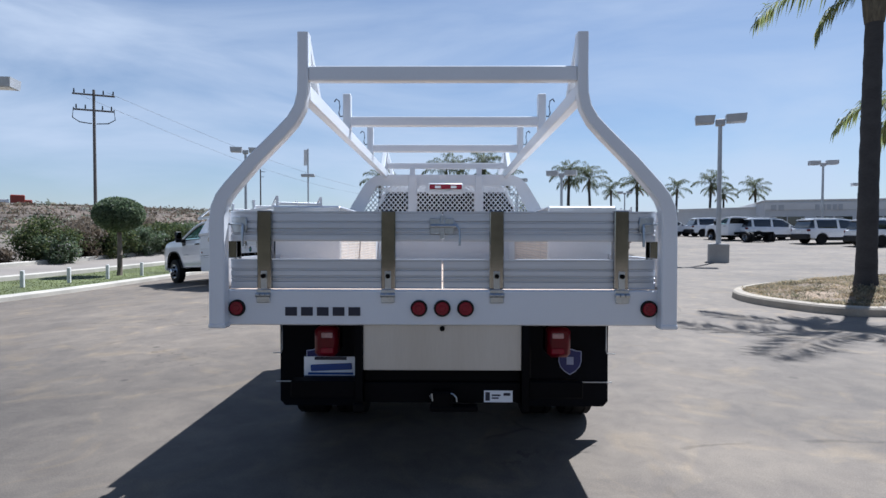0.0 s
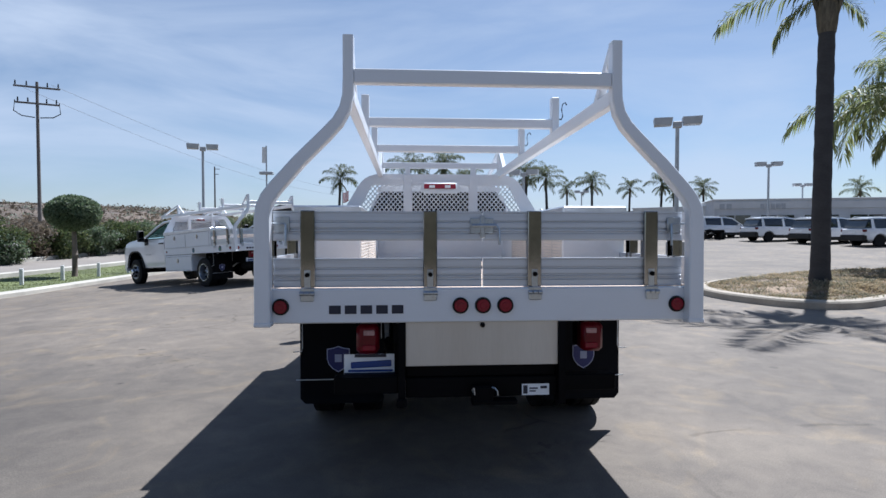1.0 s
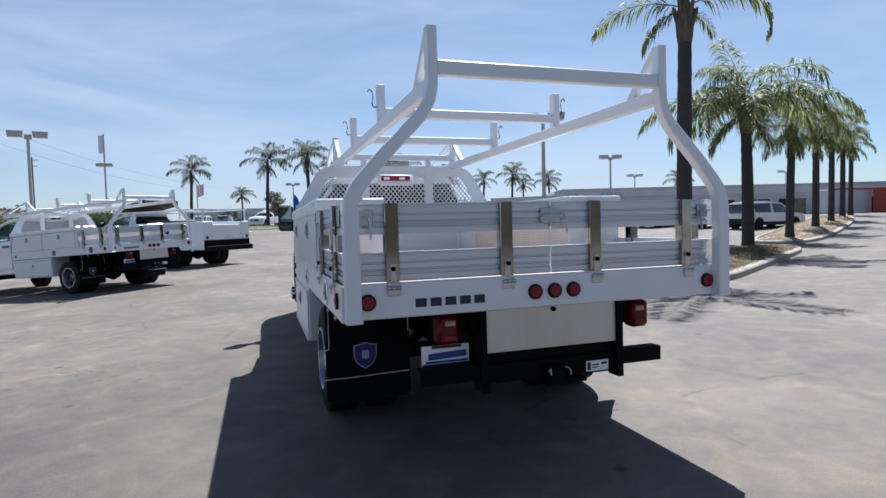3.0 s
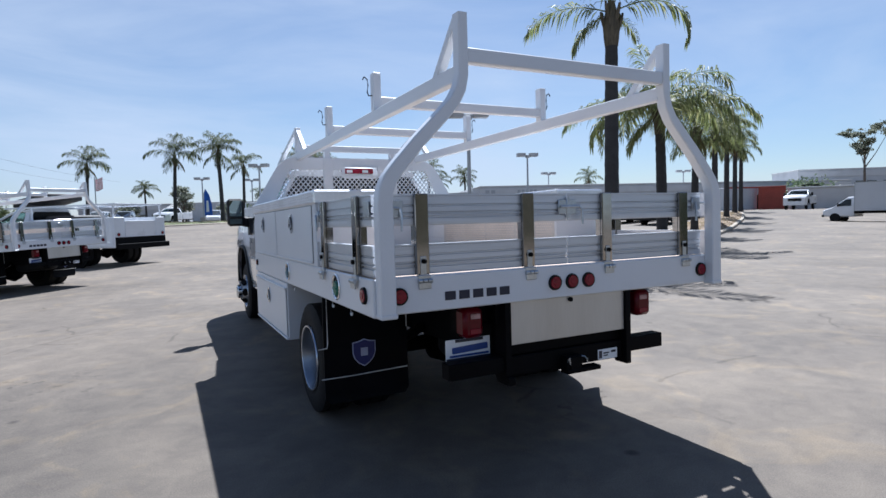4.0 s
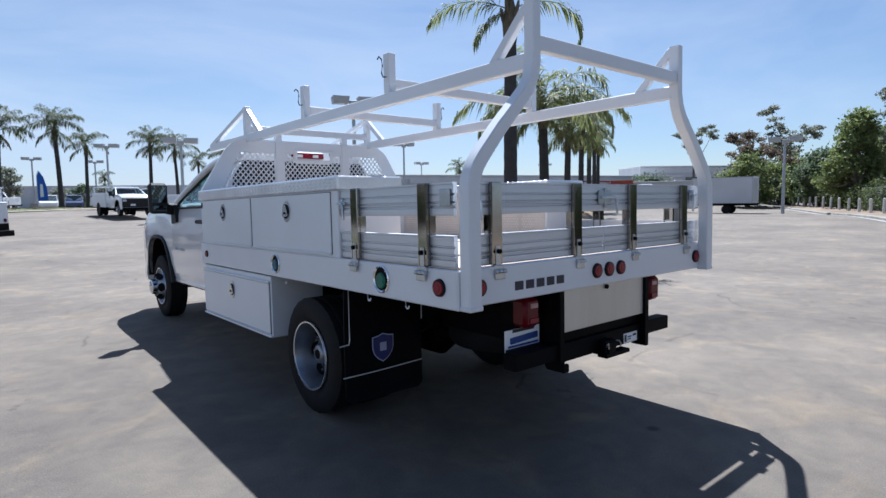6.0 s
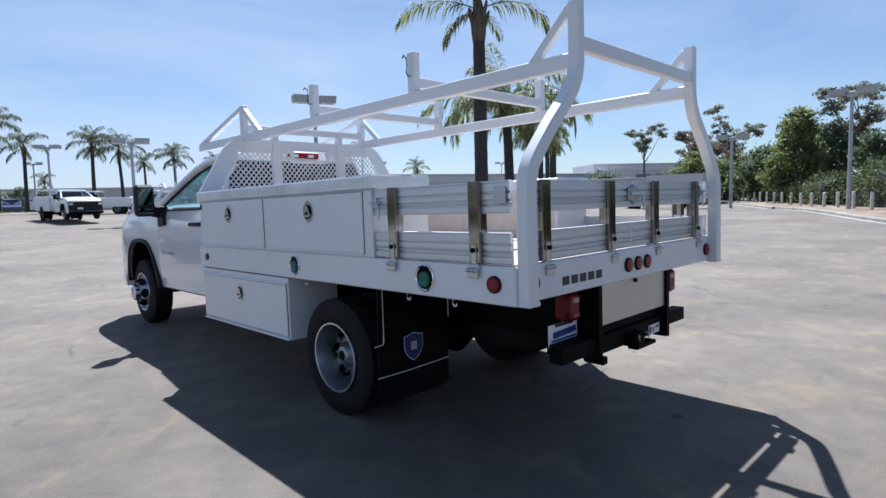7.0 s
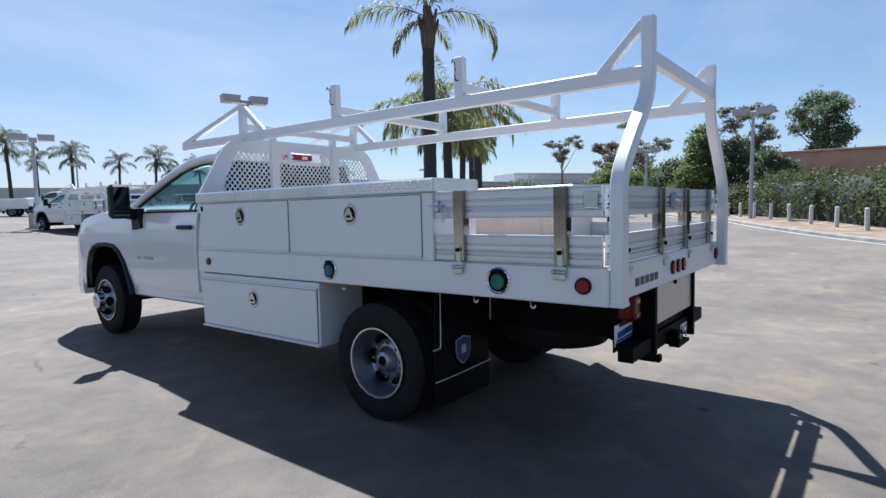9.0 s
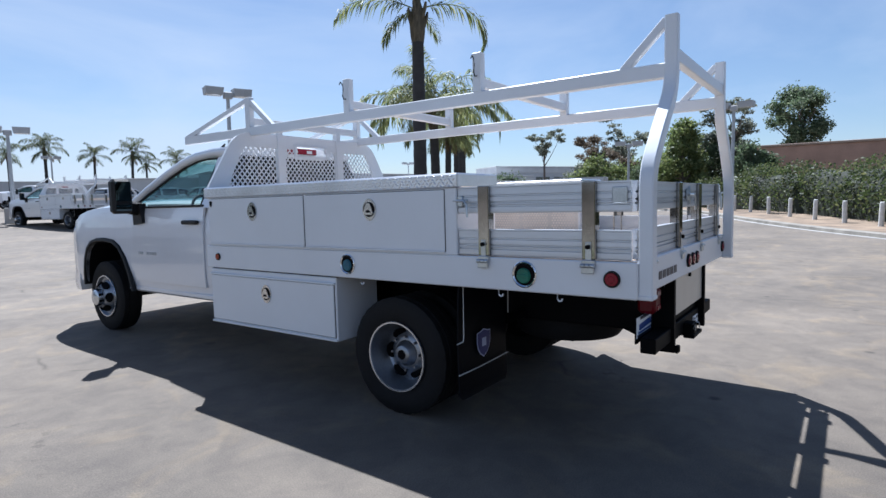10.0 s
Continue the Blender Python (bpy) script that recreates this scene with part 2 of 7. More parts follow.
BRIGHT_LEAF = leaf_material("bright_foliage", (0.17, 0.22, 0.075), (0.31, 0.33, 0.13))
FLOWER_LEAF = leaf_material("white_blossom", (0.45, 0.42, 0.40), (0.60, 0.56, 0.54))
MAT_GRASS = leaf_material("matted_grass_blade", (0.20, 0.19, 0.115), (0.30, 0.26, 0.17), 0.8)
DRY_GRASS = leaf_material("dry_grass_blade", (0.36, 0.28, 0.165), (0.50, 0.41, 0.26), 0.8)
GRASS_BLADE = leaf_material("lawn_blade", (0.14, 0.17, 0.055), (0.22, 0.22, 0.10), 0.7)


def asphalt():
    """Worn pale asphalt: broad stains, patches, oil spots, fine cracks and grit."""
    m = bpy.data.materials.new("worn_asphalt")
    m.use_nodes = True
    n, l = m.node_tree.nodes, m.node_tree.links
    p = n["Principled BSDF"]
    tc = n.new("ShaderNodeTexCoord")

    def noise_node(scale, detail=5, rough=0.55, dist=0.0):
        t = n.new("ShaderNodeTexNoise")
        t.inputs["Scale"].default_value, t.inputs["Detail"].default_value = scale, detail
        t.inputs["Roughness"].default_value, t.inputs["Distortion"].default_value = rough, dist
        l.new(tc.outputs["Object"], t.inputs["Vector"])
        return t.outputs["Fac"]

    def ramp_node(fac, a, ca, b, cb):
        r = n.new("ShaderNodeValToRGB")
        r.color_ramp.elements[0].position, r.color_ramp.elements[1].position = a, b
        r.color_ramp.elements[0].color, r.color_ramp.elements[1].color = (*ca, 1), (*cb, 1)
        l.new(fac, r.inputs["Fac"])
        return r.outputs["Color"]

    def mult(a, b, f=1.0):
        x = n.new("ShaderNodeMix")
        x.data_type, x.blend_type = "RGBA", "MULTIPLY"
        x.inputs[0].default_value = f
        l.new(a, x.inputs[6])
        l.new(b, x.inputs[7])
        return x.outputs[2]

    base = ramp_node(noise_node(0.30, 9, 0.62), 0.33, (0.126, 0.1065, 0.088), 0.67, (0.206, 0.173, 0.139))
    mid = ramp_node(noise_node(0.85, 7, 0.62, 0.9), 0.36, (0.89, 0.895, 0.905), 0.62, (1.07, 1.065, 1.05))
    sand = ramp_node(noise_node(1.25, 6, 0.58, 1.6), 0.53, (1, 1, 1), 0.66, (1.26, 1.20, 1.07))
    blot = ramp_node(noise_node(3.6, 7, 0.66, 0.5), 0.36, (0.84, 0.84, 0.85), 0.64, (1.10, 1.10, 1.08))
    grit = ramp_node(noise_node(120, 2), 0.3, (0.78, 0.78, 0.78), 0.7, (1.14, 1.14, 1.14))
    pale = ramp_node(noise_node(52, 2, 0.4), 0.71, (1, 1, 1), 0.76, (1.40, 1.37, 1.30))

    def cells(scale, feature="F1", wobble=0.0, detail=6):
        v = n.new("ShaderNodeTexVoronoi")
        v.feature = feature
        v.inputs["Scale"].default_value = scale
        if wobble:
            w = n.new("ShaderNodeMix")
            w.data_type = "RGBA"
            w.inputs[0].default_value = wobble
            t = n.new("ShaderNodeTexNoise")
            t.inputs["Scale"].default_value, t.inputs["Detail"].default_value = 1.7, detail
            l.new(tc.outputs["Object"], t.inputs["Vector"])
            l.new(tc.outputs["Object"], w.inputs[6])
            l.new(t.outputs["Color"], w.inputs[7])
            l.new(w.outputs[2], v.inputs["Vector"])
        else:
            l.new(tc.outputs["Object"], v.inputs["Vector"])
        return v.outputs["Distance"]

    def either(a, b):
        """The lighter of two masks, so that marks show only where both are dark."""
        x = n.new("ShaderNodeMix")
        x.data_type, x.blend_type = "RGBA", "LIGHTEN"
        x.inputs[0].default_value = 1.0
        l.new(a, x.inputs[6])
        l.new(b, x.inputs[7])
        return x.outputs[2]

    drops = either(ramp_node(cells(2.1, "F1", 0.05, 4), 0.05, (0.42, 0.42, 0.43), 0.11, (1, 1, 1)), ramp_node(noise_node(0.45, 3), 0.50, (1, 1, 1), 0.56, (0.42, 0.42, 0.43)))
    scabs = either(ramp_node(noise_node(5.5, 5, 0.6), 0.60, (1, 1, 1), 0.64, (0.60, 0.59, 0.59)), ramp_node(noise_node(0.38, 4), 0.56, (1, 1, 1), 0.64, (0.60, 0.59, 0.59)))
    cracks = either(ramp_node(cells(0.22, "DISTANCE_TO_EDGE", 0.22, 9), 0.0, (0.62, 0.61, 0.60), 0.004, (1, 1, 1)), ramp_node(noise_node(0.7, 4), 0.52, (1, 1, 1), 0.56, (0.62, 0.61, 0.60)))
    col = base
    # tone painted darker left of and behind the truck, deepening its shade
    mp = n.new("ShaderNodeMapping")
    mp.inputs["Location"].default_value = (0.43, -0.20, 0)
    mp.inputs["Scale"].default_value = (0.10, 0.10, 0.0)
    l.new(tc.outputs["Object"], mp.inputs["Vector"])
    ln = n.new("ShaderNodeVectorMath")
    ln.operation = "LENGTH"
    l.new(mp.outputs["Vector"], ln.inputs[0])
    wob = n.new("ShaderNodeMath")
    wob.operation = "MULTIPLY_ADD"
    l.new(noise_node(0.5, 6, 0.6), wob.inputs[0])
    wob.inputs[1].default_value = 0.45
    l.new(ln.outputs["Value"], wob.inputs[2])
    shade_tone = ramp_node(wob.outputs[0], 0.42, (0.74, 0.755, 0.78), 0.86, (1.03, 1.03, 1.03))
    for layer in (shade_tone, mid, sand, blot, grit, pale, drops, scabs, cracks):
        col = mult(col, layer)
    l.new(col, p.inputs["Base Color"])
    p.inputs["Roughness"].default_value = 0.8
    p.inputs["Specular IOR Level"].default_value = 0.35
    b = n.new("ShaderNodeBump")
    b.inputs["Strength"].default_value, b.inputs["Distance"].default_value = 0.35, 0.006
    l.new(noise_node(110, 3), b.inputs["Height"])
    l.new(b.outputs["Normal"], p.inputs["Normal"])
    return m


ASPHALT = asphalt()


# ---- mesh helpers ----
def finish(name, bm, mat, smooth=False):
    me = bpy.data.meshes.new(name)
    bmesh.ops.recalc_face_normals(bm, faces=bm.faces)
    bm.to_mesh(me)
    bm.free()
    me.materials.append(mat)
    if smooth:
        me.shade_smooth()
        me.set_sharp_from_angle(angle=radians(smooth if smooth > 1 else 35))
    return me


def part(name, bm, mat, parent, label="", smooth=False, rake=None):
    """Links a bmesh as one mesh object under a thing or a part; the bmesh is in the thing's own coordinates."""
    if rake:
        bm.transform(rake)
    ob = new(name, finish(name, bm, mat, smooth))
    ob.parent = parent
    if label:
        ob["label"] = label
    return ob


def thing(name, label, category, place=(0, 0, 0), turn=0.0, group="", kind=""):
    ob = new(name)
    ob.empty_display_size = 0.3
    ob.matrix_basis = pose(*place, 0, 0, turn)
    return tagged(ob, label, category, group, kind)


def box(bm, x0, x1, y0, y1, z0, z1, b=0.0, m=None):
    r = bmesh.ops.create_cube(bm, size=1)
    vs = r["verts"]
    for v in vs:
        v.co = Vector((x0 + (v.co.x + 0.5) * (x1 - x0), y0 + (v.co.y + 0.5) * (y1 - y0), z0 + (v.co.z + 0.5) * (z1 - z0)))
    if b:
        es = list({e for v in vs for e in v.link_edges})
        out = bmesh.ops.bevel(bm, geom=es, offset=b, segments=1, affect="EDGES")
        vs = list({v for f in out["faces"] for v in f.verts} | {v for v in vs if v.is_valid})
    if m is not None:
        for v in vs:
            v.co = m @ v.co
    return bm


def boxed(*a, **k):
    return box(bmesh.new(), *a, **k)


def cyl(bm, p, q, r0, r1=None, seg=16, caps=True):
    """A cylinder or cone from p to q."""
    p, q = Vector(p), Vector(q)
    m = Matrix.Translation((p + q) / 2) @ (q - p).to_track_quat("Z", "Y").to_matrix().to_4x4()
    bmesh.ops.create_cone(bm, cap_ends=caps, segments=seg, radius1=r0, radius2=r0 if r1 is None else r1, depth=(q - p).length, matrix=m)
    return bm


def tube(bm, pts, r, seg=8):
    """A round bar along a polyline."""
    pts = [Vector(p) for p in pts]
    rings = []
    for i, p in enumerate(pts):
        d = (pts[min(i + 1, len(pts) - 1)] - pts[max(i - 1, 0)]).normalized()
        q = d.to_track_quat("Z", "Y")
        rad = r[i] if isinstance(r, (list, tuple)) else r
        rings.append([bm.verts.new(p + q @ Vector((rad * math.cos(2 * math.pi * k / seg), rad * math.sin(2 * math.pi * k / seg), 0))) for k in range(seg)])
    for a, b in zip(rings, rings[1:]):
        for k in range(seg):
            bm.faces.new((a[k], a[(k + 1) % seg], b[(k + 1) % seg], b[k]))
    bm.faces.new(rings[0][::-1])
    bm.faces.new(rings[-1])
    return bm


def bar(bm, path, widths, depth, y):
    """A flat-sided bar in the x-z plane: path of (x, z), width across it, depth along y from y."""
    n = len(path)
    rings = []
    for i, (x, z) in enumerate(path):
        a, b = Vector(path[max(i - 1, 0)]), Vector(path[min(i + 1, n - 1)])
        d = (b - a).normalized()
        nx, nz = d.y, -d.x
        w = widths[i] / 2
        c = 0.006
        ring = [(x - nx * w, z - nz * w, y + c), (x - nx * (w - c), z - nz * (w - c), y), (x + nx * (w - c), z + nz * (w - c), y), (x + nx * w, z + nz * w, y + c),
                (x + nx * w, z + nz * w, y + depth - c), (x + nx * (w - c), z + nz * (w - c), y + depth), (x - nx * (w - c), z - nz * (w - c), y + depth), (x - nx * w, z - nz * w, y + depth - c)]
        rings.append([bm.verts.new((px, py, pz)) for px, pz, py in ring])
    for a, b in zip(rings, rings[1:]):
        for k in range(8):
            bm.faces.new((a[k], a[(k + 1) % 8], b[(k + 1) % 8], b[k]))
    bm.faces.new(rings[0][::-1])
    bm.faces.new(rings[-1])
    return bm


def strut(bm, p, q, w, d, c=0.004):
    """A square tube from p to q, w wide and d high."""
    p, q = Vector(p), Vector(q)
    m = Matrix.Translation(p) @ (q - p).to_track_quat("Y", "Z").to_matrix().to_4x4()
    return box(bm, -w / 2, w / 2, 0, (q - p).length, -d / 2, d / 2, c, m)


def lathe(bm, prof, centre, seg=40, axis="x", sgn=1, caps=True):
    """A turned body: prof is a list of (along, radius) round an axis through centre."""
    c = Vector(centre)
    rings = []
    for a, r in prof:
        ring = []
        for k in range(seg):
            t = 2 * math.pi * k / seg
            if axis == "x":
                v = Vector((sgn * a, r * math.cos(t), r * math.sin(t)))
            elif axis == "y":
                v = Vector((r * math.cos(t), sgn * a, r * math.sin(t)))
            else:
                v = Vector((r * math.cos(t), r * math.sin(t), a))
            ring.append(bm.verts.new(c + v))
        rings.append(ring)
    for a, b in zip(rings, rings[1:]):
        for k in range(seg):
            bm.faces.new((a[k], a[(k + 1) % seg], b[(k + 1) % seg], b[k]))
    if caps and prof[0][1] > 0.001:
        bm.faces.new(rings[0][::-1])
    if caps and prof[-1][1] > 0.001:
        bm.faces.new(rings[-1])
    return bm


def loft(bm, stations):
    """A skin through half-rings (y, [(x, z), ...]) mirrored in x; each half-ring runs from the bottom edge to the top middle."""
    rings = []
    for y, half in stations:
        ring = [bm.verts.new((-x, y, z)) for x, z in half] + [bm.verts.new((x, y, z)) for x, z in reversed(half)]
        rings.append(ring)
    k = len(rings[0])
    for a, b in zip(rings, rings[1:]):
        for i in range(k):
            bm.faces.new((a[i], a[(i + 1) % k], b[(i + 1) % k], b[i]))
    bm.faces.new(rings[0][::-1])
    bm.faces.new(rings[-1])
    return bm


def prism(bm, poly, y0, y1, plane="xz"):
    """A plate with an outline: poly in x-z (or y-z), thick from y0 to y1 (or x0 to x1)."""
    if plane == "xz":
        a = [bm.verts.new((u, y0, v)) for u, v in poly]
        b = [bm.verts.new((u, y1, v)) for u, v in poly]
    else:
        a = [bm.verts.new((y0, u, v)) for u, v in poly]
        b = [bm.verts.new((y1, u, v)) for u, v in poly]
    bm.faces.new(a)
    bm.faces.new(b[::-1])
    n = len(poly)
    for i in range(n):
        bm.faces.new((a[i], b[i], b[(i + 1) % n], a[(i + 1) % n]))
    return bm


def cut(ob, bm_cutter):
    """Takes the cutter's volume out of a mesh object, once and for all."""
    me = bpy.data.meshes.new("cutter")
    bmesh.ops.recalc_face_normals(bm_cutter, faces=bm_cutter.faces)
    bm_cutter.to_mesh(me)
    bm_cutter.free()
    tool = new("cutter", me)
    tool.matrix_world = ob.matrix_world
    mod = ob.modifiers.new("cut", "BOOLEAN")
    mod.operation, mod.object, mod.solver = "DIFFERENCE", tool, "EXACT"
    dg = bpy.context.evaluated_depsgraph_get()
    done = bpy.data.meshes.new_from_object(ob.evaluated_get(dg))
    ob.modifiers.clear()
    old = ob.data
    ob.data = done
    bpy.data.objects.remove(tool)
    bpy.data.meshes.remove(me)
    bpy.data.meshes.remove(old)


def quads_mesh(name, quads, mat):
    """A mesh of loose quads from an (n, 4, 3) array."""
    n = len(quads)
    me = bpy.data.meshes.new(name)
    me.from_pydata(np.asarray(quads).reshape(-1, 3).tolist(), [], np.arange(4 * n).reshape(n, 4).tolist())
    me.materials.append(mat)
    return me


def leaf_quads(rng, centres, size, squash=1.0):
    """Small leaves of random turn at the centres."""
    n = len(centres)
    a = rng.normal(size=(n, 3))
    a /= np.linalg.norm(a, axis=1)[:, None]
    b = np.cross(a, rng.normal(size=(n, 3)))
    b /= np.linalg.norm(b, axis=1)[:, None] + 1e-9
    s = size * rng.uniform(0.6, 1.4, (n, 1))
    u, v = a * s, b * s * 0.5
    u[:, 2] *= squash
    c = np.asarray(centres)
    return np.stack([c - u, c - v, c + u, c + v], 1)


def smoothstep(x):
    x = min(1.0, max(0.0, x))
    return x * x * (3 - 2 * x)


def ground_z(x, y):
    """The lot is level round the truck, dips towards the verge and rises gently far off."""
    r = math.hypot(x, y - 5.0)
    dip = 0.40 * smoothstep((-3.2 - x) / 8.0) * (1.0 - smoothstep((y - 30.0) / 16.0))
    low = 0.62 * smoothstep((x - 30.0) / 12.0) * smoothstep((32.0 - y) / 10.0)
    return 1.15 * smoothstep((r - 19.0) / 42.0) * (1.0 - low) - dip


# ---- the contractor truck ----
# Its own coordinates: y ahead, the rear end of the bed at y = 2.95; the chassis sits a little nose-down.
TO_ROOT = Matrix.Translation((0, -2.95, 0))
RAKE = TO_ROOT @ Matrix.Translation((0, 3.0, 1.0)) @ Matrix.Rotation(-0.0117, 4, "X") @ Matrix.Translation((0, -3.0, -1.0))


def tp(name, bm, mat, parent, label="", smooth=False):
    return part(name, bm, mat, parent, label, smooth, RAKE)


def tyre_profile(r, w):
    """Half section of a tyre from the inner bead over the tread to the outer bead."""
    h = w / 2
    return [(-h * 0.80, 0.222), (-h * 0.95, 0.25), (-h, 0.30), (-h * 0.97, r - 0.045), (-h * 0.86, r - 0.012), (-h * 0.80, r), (-h * 0.45, r), (-h * 0.42, r - 0.008), (-h * 0.36, r - 0.008), (-h * 0.33, r),
            (h * 0.33, r), (h * 0.36, r - 0.008), (h * 0.42, r - 0.008), (h * 0.45, r), (h * 0.80, r), (h * 0.86, r - 0.012), (h * 0.97, r - 0.045), (h, 0.30), (h * 0.95, 0.25), (h * 0.80, 0.222)]


def wheel(parent, name, s, x, y, r, w, kind, label):
    """A tyre on a painted steel rim. kind: front (hub stands out), outer (dished), inner (plain). s: the side it faces."""
    hub = new(name)
    hub.parent = parent
    tagged(hub, label)
    c = (s * x, y, r)
    bm = lathe(bmesh.new(), tyre_profile(r, w), c, 108, "x", s, False)
    for i, v in enumerate(bm.verts):
        # shoulder grooves every fourth step round the tread
        k, ring = i % 108, i // 108
        if k % 4 == 0 and ring in (4, 5, 6, 13, 14, 15):
            q = Vector((0, v.co.y - y, v.co.z - r))
            v.co -= q.normalized() * 0.004
    part("tyre", bm, RUBBER, hub, "black rubber tyre", 40, TO_ROOT)
    h = w / 2
    if kind == "inner":
        bm = lathe(bmesh.new(), [(-h * 0.8, 0.222), (0.0, 0.2), (h * 0.8, 0.222)], c, 24, "x", s)
        part("rim", bm, BLACK, hub, "", 40, TO_ROOT)
        return hub
    if kind == "outer":
        prof = [(-h * 0.8, 0.222), (h * 0.80, 0.222), (h * 0.98, 0.236), (h * 1.04, 0.233), (h * 1.02, 0.224), (h * 0.72, 0.212), (h * 0.30, 0.202), (-h * 0.22, 0.192), (-h * 0.32, 0.178), (-h * 0.26, 0.165), (-h * 0.05, 0.125), (h * 0.04, 0.110), (h * 0.06, 0.085), (h * 0.06, 0.0)]
    else:
        prof = [(-h * 0.8, 0.222), (h * 0.80, 0.222), (h * 0.98, 0.236), (h * 1.04, 0.233), (h * 1.02, 0.222), (h * 0.82, 0.208), (h * 0.78, 0.185), (h * 0.95, 0.165), (h * 1.45, 0.125), (h * 1.50, 0.105), (h * 1.50, 0.0)]
    bm = lathe(bmesh.new(), prof, c, 48, "x", s, False)
    rim = part("rim", bm, RIM, hub, "silver painted steel rim", 40, TO_ROOT)
    lip = [(h * 0.93, 0.228), (h * 0.985, 0.2395), (h * 1.065, 0.2365), (h * 1.06, 0.2265), (h * 0.96, 0.2225)]
    part("rim_lip", lathe(bmesh.new(), lip, c, 56, "x", s, False), RIM_LIP, hub, "bright polished rim lip", 40, TO_ROOT)
    # dark hand holes in the disc
    for k in range(6):
        bm = bmesh.new()
        t = 2 * math.pi * (k + 0.5) / 6
        rr, along = (0.148, -h * 0.13) if kind == "outer" else (0.146, h * 1.24)
        tilt = 0.9 if kind == "outer" else -0.95
        m = Matrix.Translation(c) @ Matrix.Rotation(t, 4, "X") @ Matrix.Translation((s * along, 0, rr)) @ Matrix.Rotation(s * tilt, 4, "Y")
        lathe(bm, [(-0.012, 0.0), (-0.012, 0.043), (0.007, 0.043), (0.007, 0.0)], (0, 0, 0), 14, "x", 1)
        bm.transform(Matrix.Diagonal((1.0, 1.28, 0.92, 1.0)))
        bm.transform(m)
        part("vent_hole", bm, BLACK, hub, "dark vent hole", False, TO_ROOT)
    # hub with a ring of nuts
    bm = bmesh.new()
    if kind == "outer":
        lathe(bm, [(h * 0.02, 0.092), (h * 0.14, 0.088), (h * 0.26, 0.070), (h * 0.44, 0.064), (h * 0.50, 0.054), (h * 0.50, 0.0)], c, 28, "x", s)
        base, ring = h * 0.02, 0.114
    else:
        lathe(bm, [(h * 1.48, 0.098), (h * 1.95, 0.088), (h * 2.05, 0.070), (h * 2.08, 0.0)], c, 28, "x", s)
        base, ring = h * 1.45, 0.112
    cap = part("hub_cap", bm, RIM if kind == "outer" else RIM_LIP, hub, "silver hub cover", 40, TO_ROOT)
    if kind == "front":
        for k in range(8):
            m = Matrix.Translation(c) @ Matrix.Rotation(2 * math.pi * (k + 0.5) / 8, 4, "X")
            bm = boxed(min(s * h * 1.56, s * h * 1.92), max(s * h * 1.56, s * h * 1.92), -0.013, 0.013, 0.084, 0.0965, 0.0, m)
            part("hub_slot", bm, BLACK, cap, "dark slot", False, TO_ROOT)
    for k in range(8):
        bm = bmesh.new()
        t = 2 * math.pi * k / 8
        p = Vector(c) + Vector((s * base, ring * math.cos(t), ring * math.sin(t)))
        cyl(bm, p, p + Vector((s * 0.026, 0, 0)), 0.011, 0.008, 6)
        part("wheel_nut", bm, RIM, hub, "", False, TO_ROOT)
    if kind == "outer":
        bm = cyl(bmesh.new(), Vector(c) + Vector((s * h * 0.50, 0, 0)), Vector(c) + Vector((s * (h * 0.50 + 0.004), 0, 0)), 0.034, 0.032, 20)
        part("hub_centre", bm, BLACK, hub, "dark hub centre", False, TO_ROOT)
    return hub


def cab_half(y, w, zb, zt, shoulder=0.10, crown=0.03):
    return [(w - 0.10, zb), (w - 0.02, zb + 0.05), (w, zb + 0.22), (w, zb + 0.42), (w - 0.004, zb + 0.60), (w - 0.016, zt - 0.12), (w - 0.045, zt - 0.035), (w - shoulder, zt), (w * 0.5, zt + crown), (0.0, zt + crown * 1.3)]


def arch_line(inward):
    """The front wheel arch in y-z from the sill over the top to the bumper, moved inward."""
    pts = [(8.30, 0.58), (8.36, 0.76), (8.46, 0.94), (8.57, 1.06), (8.70, 1.12), (8.90, 1.14), (9.10, 1.135), (9.25, 1.10), (9.36, 1.02), (9.43, 0.90), (9.47, 0.74), (9.475, 0.58)]
    c = Vector((8.92, 0.60))
    return [tuple(Vector(p) - (Vector(p) - c).normalized() * inward) for p in pts]


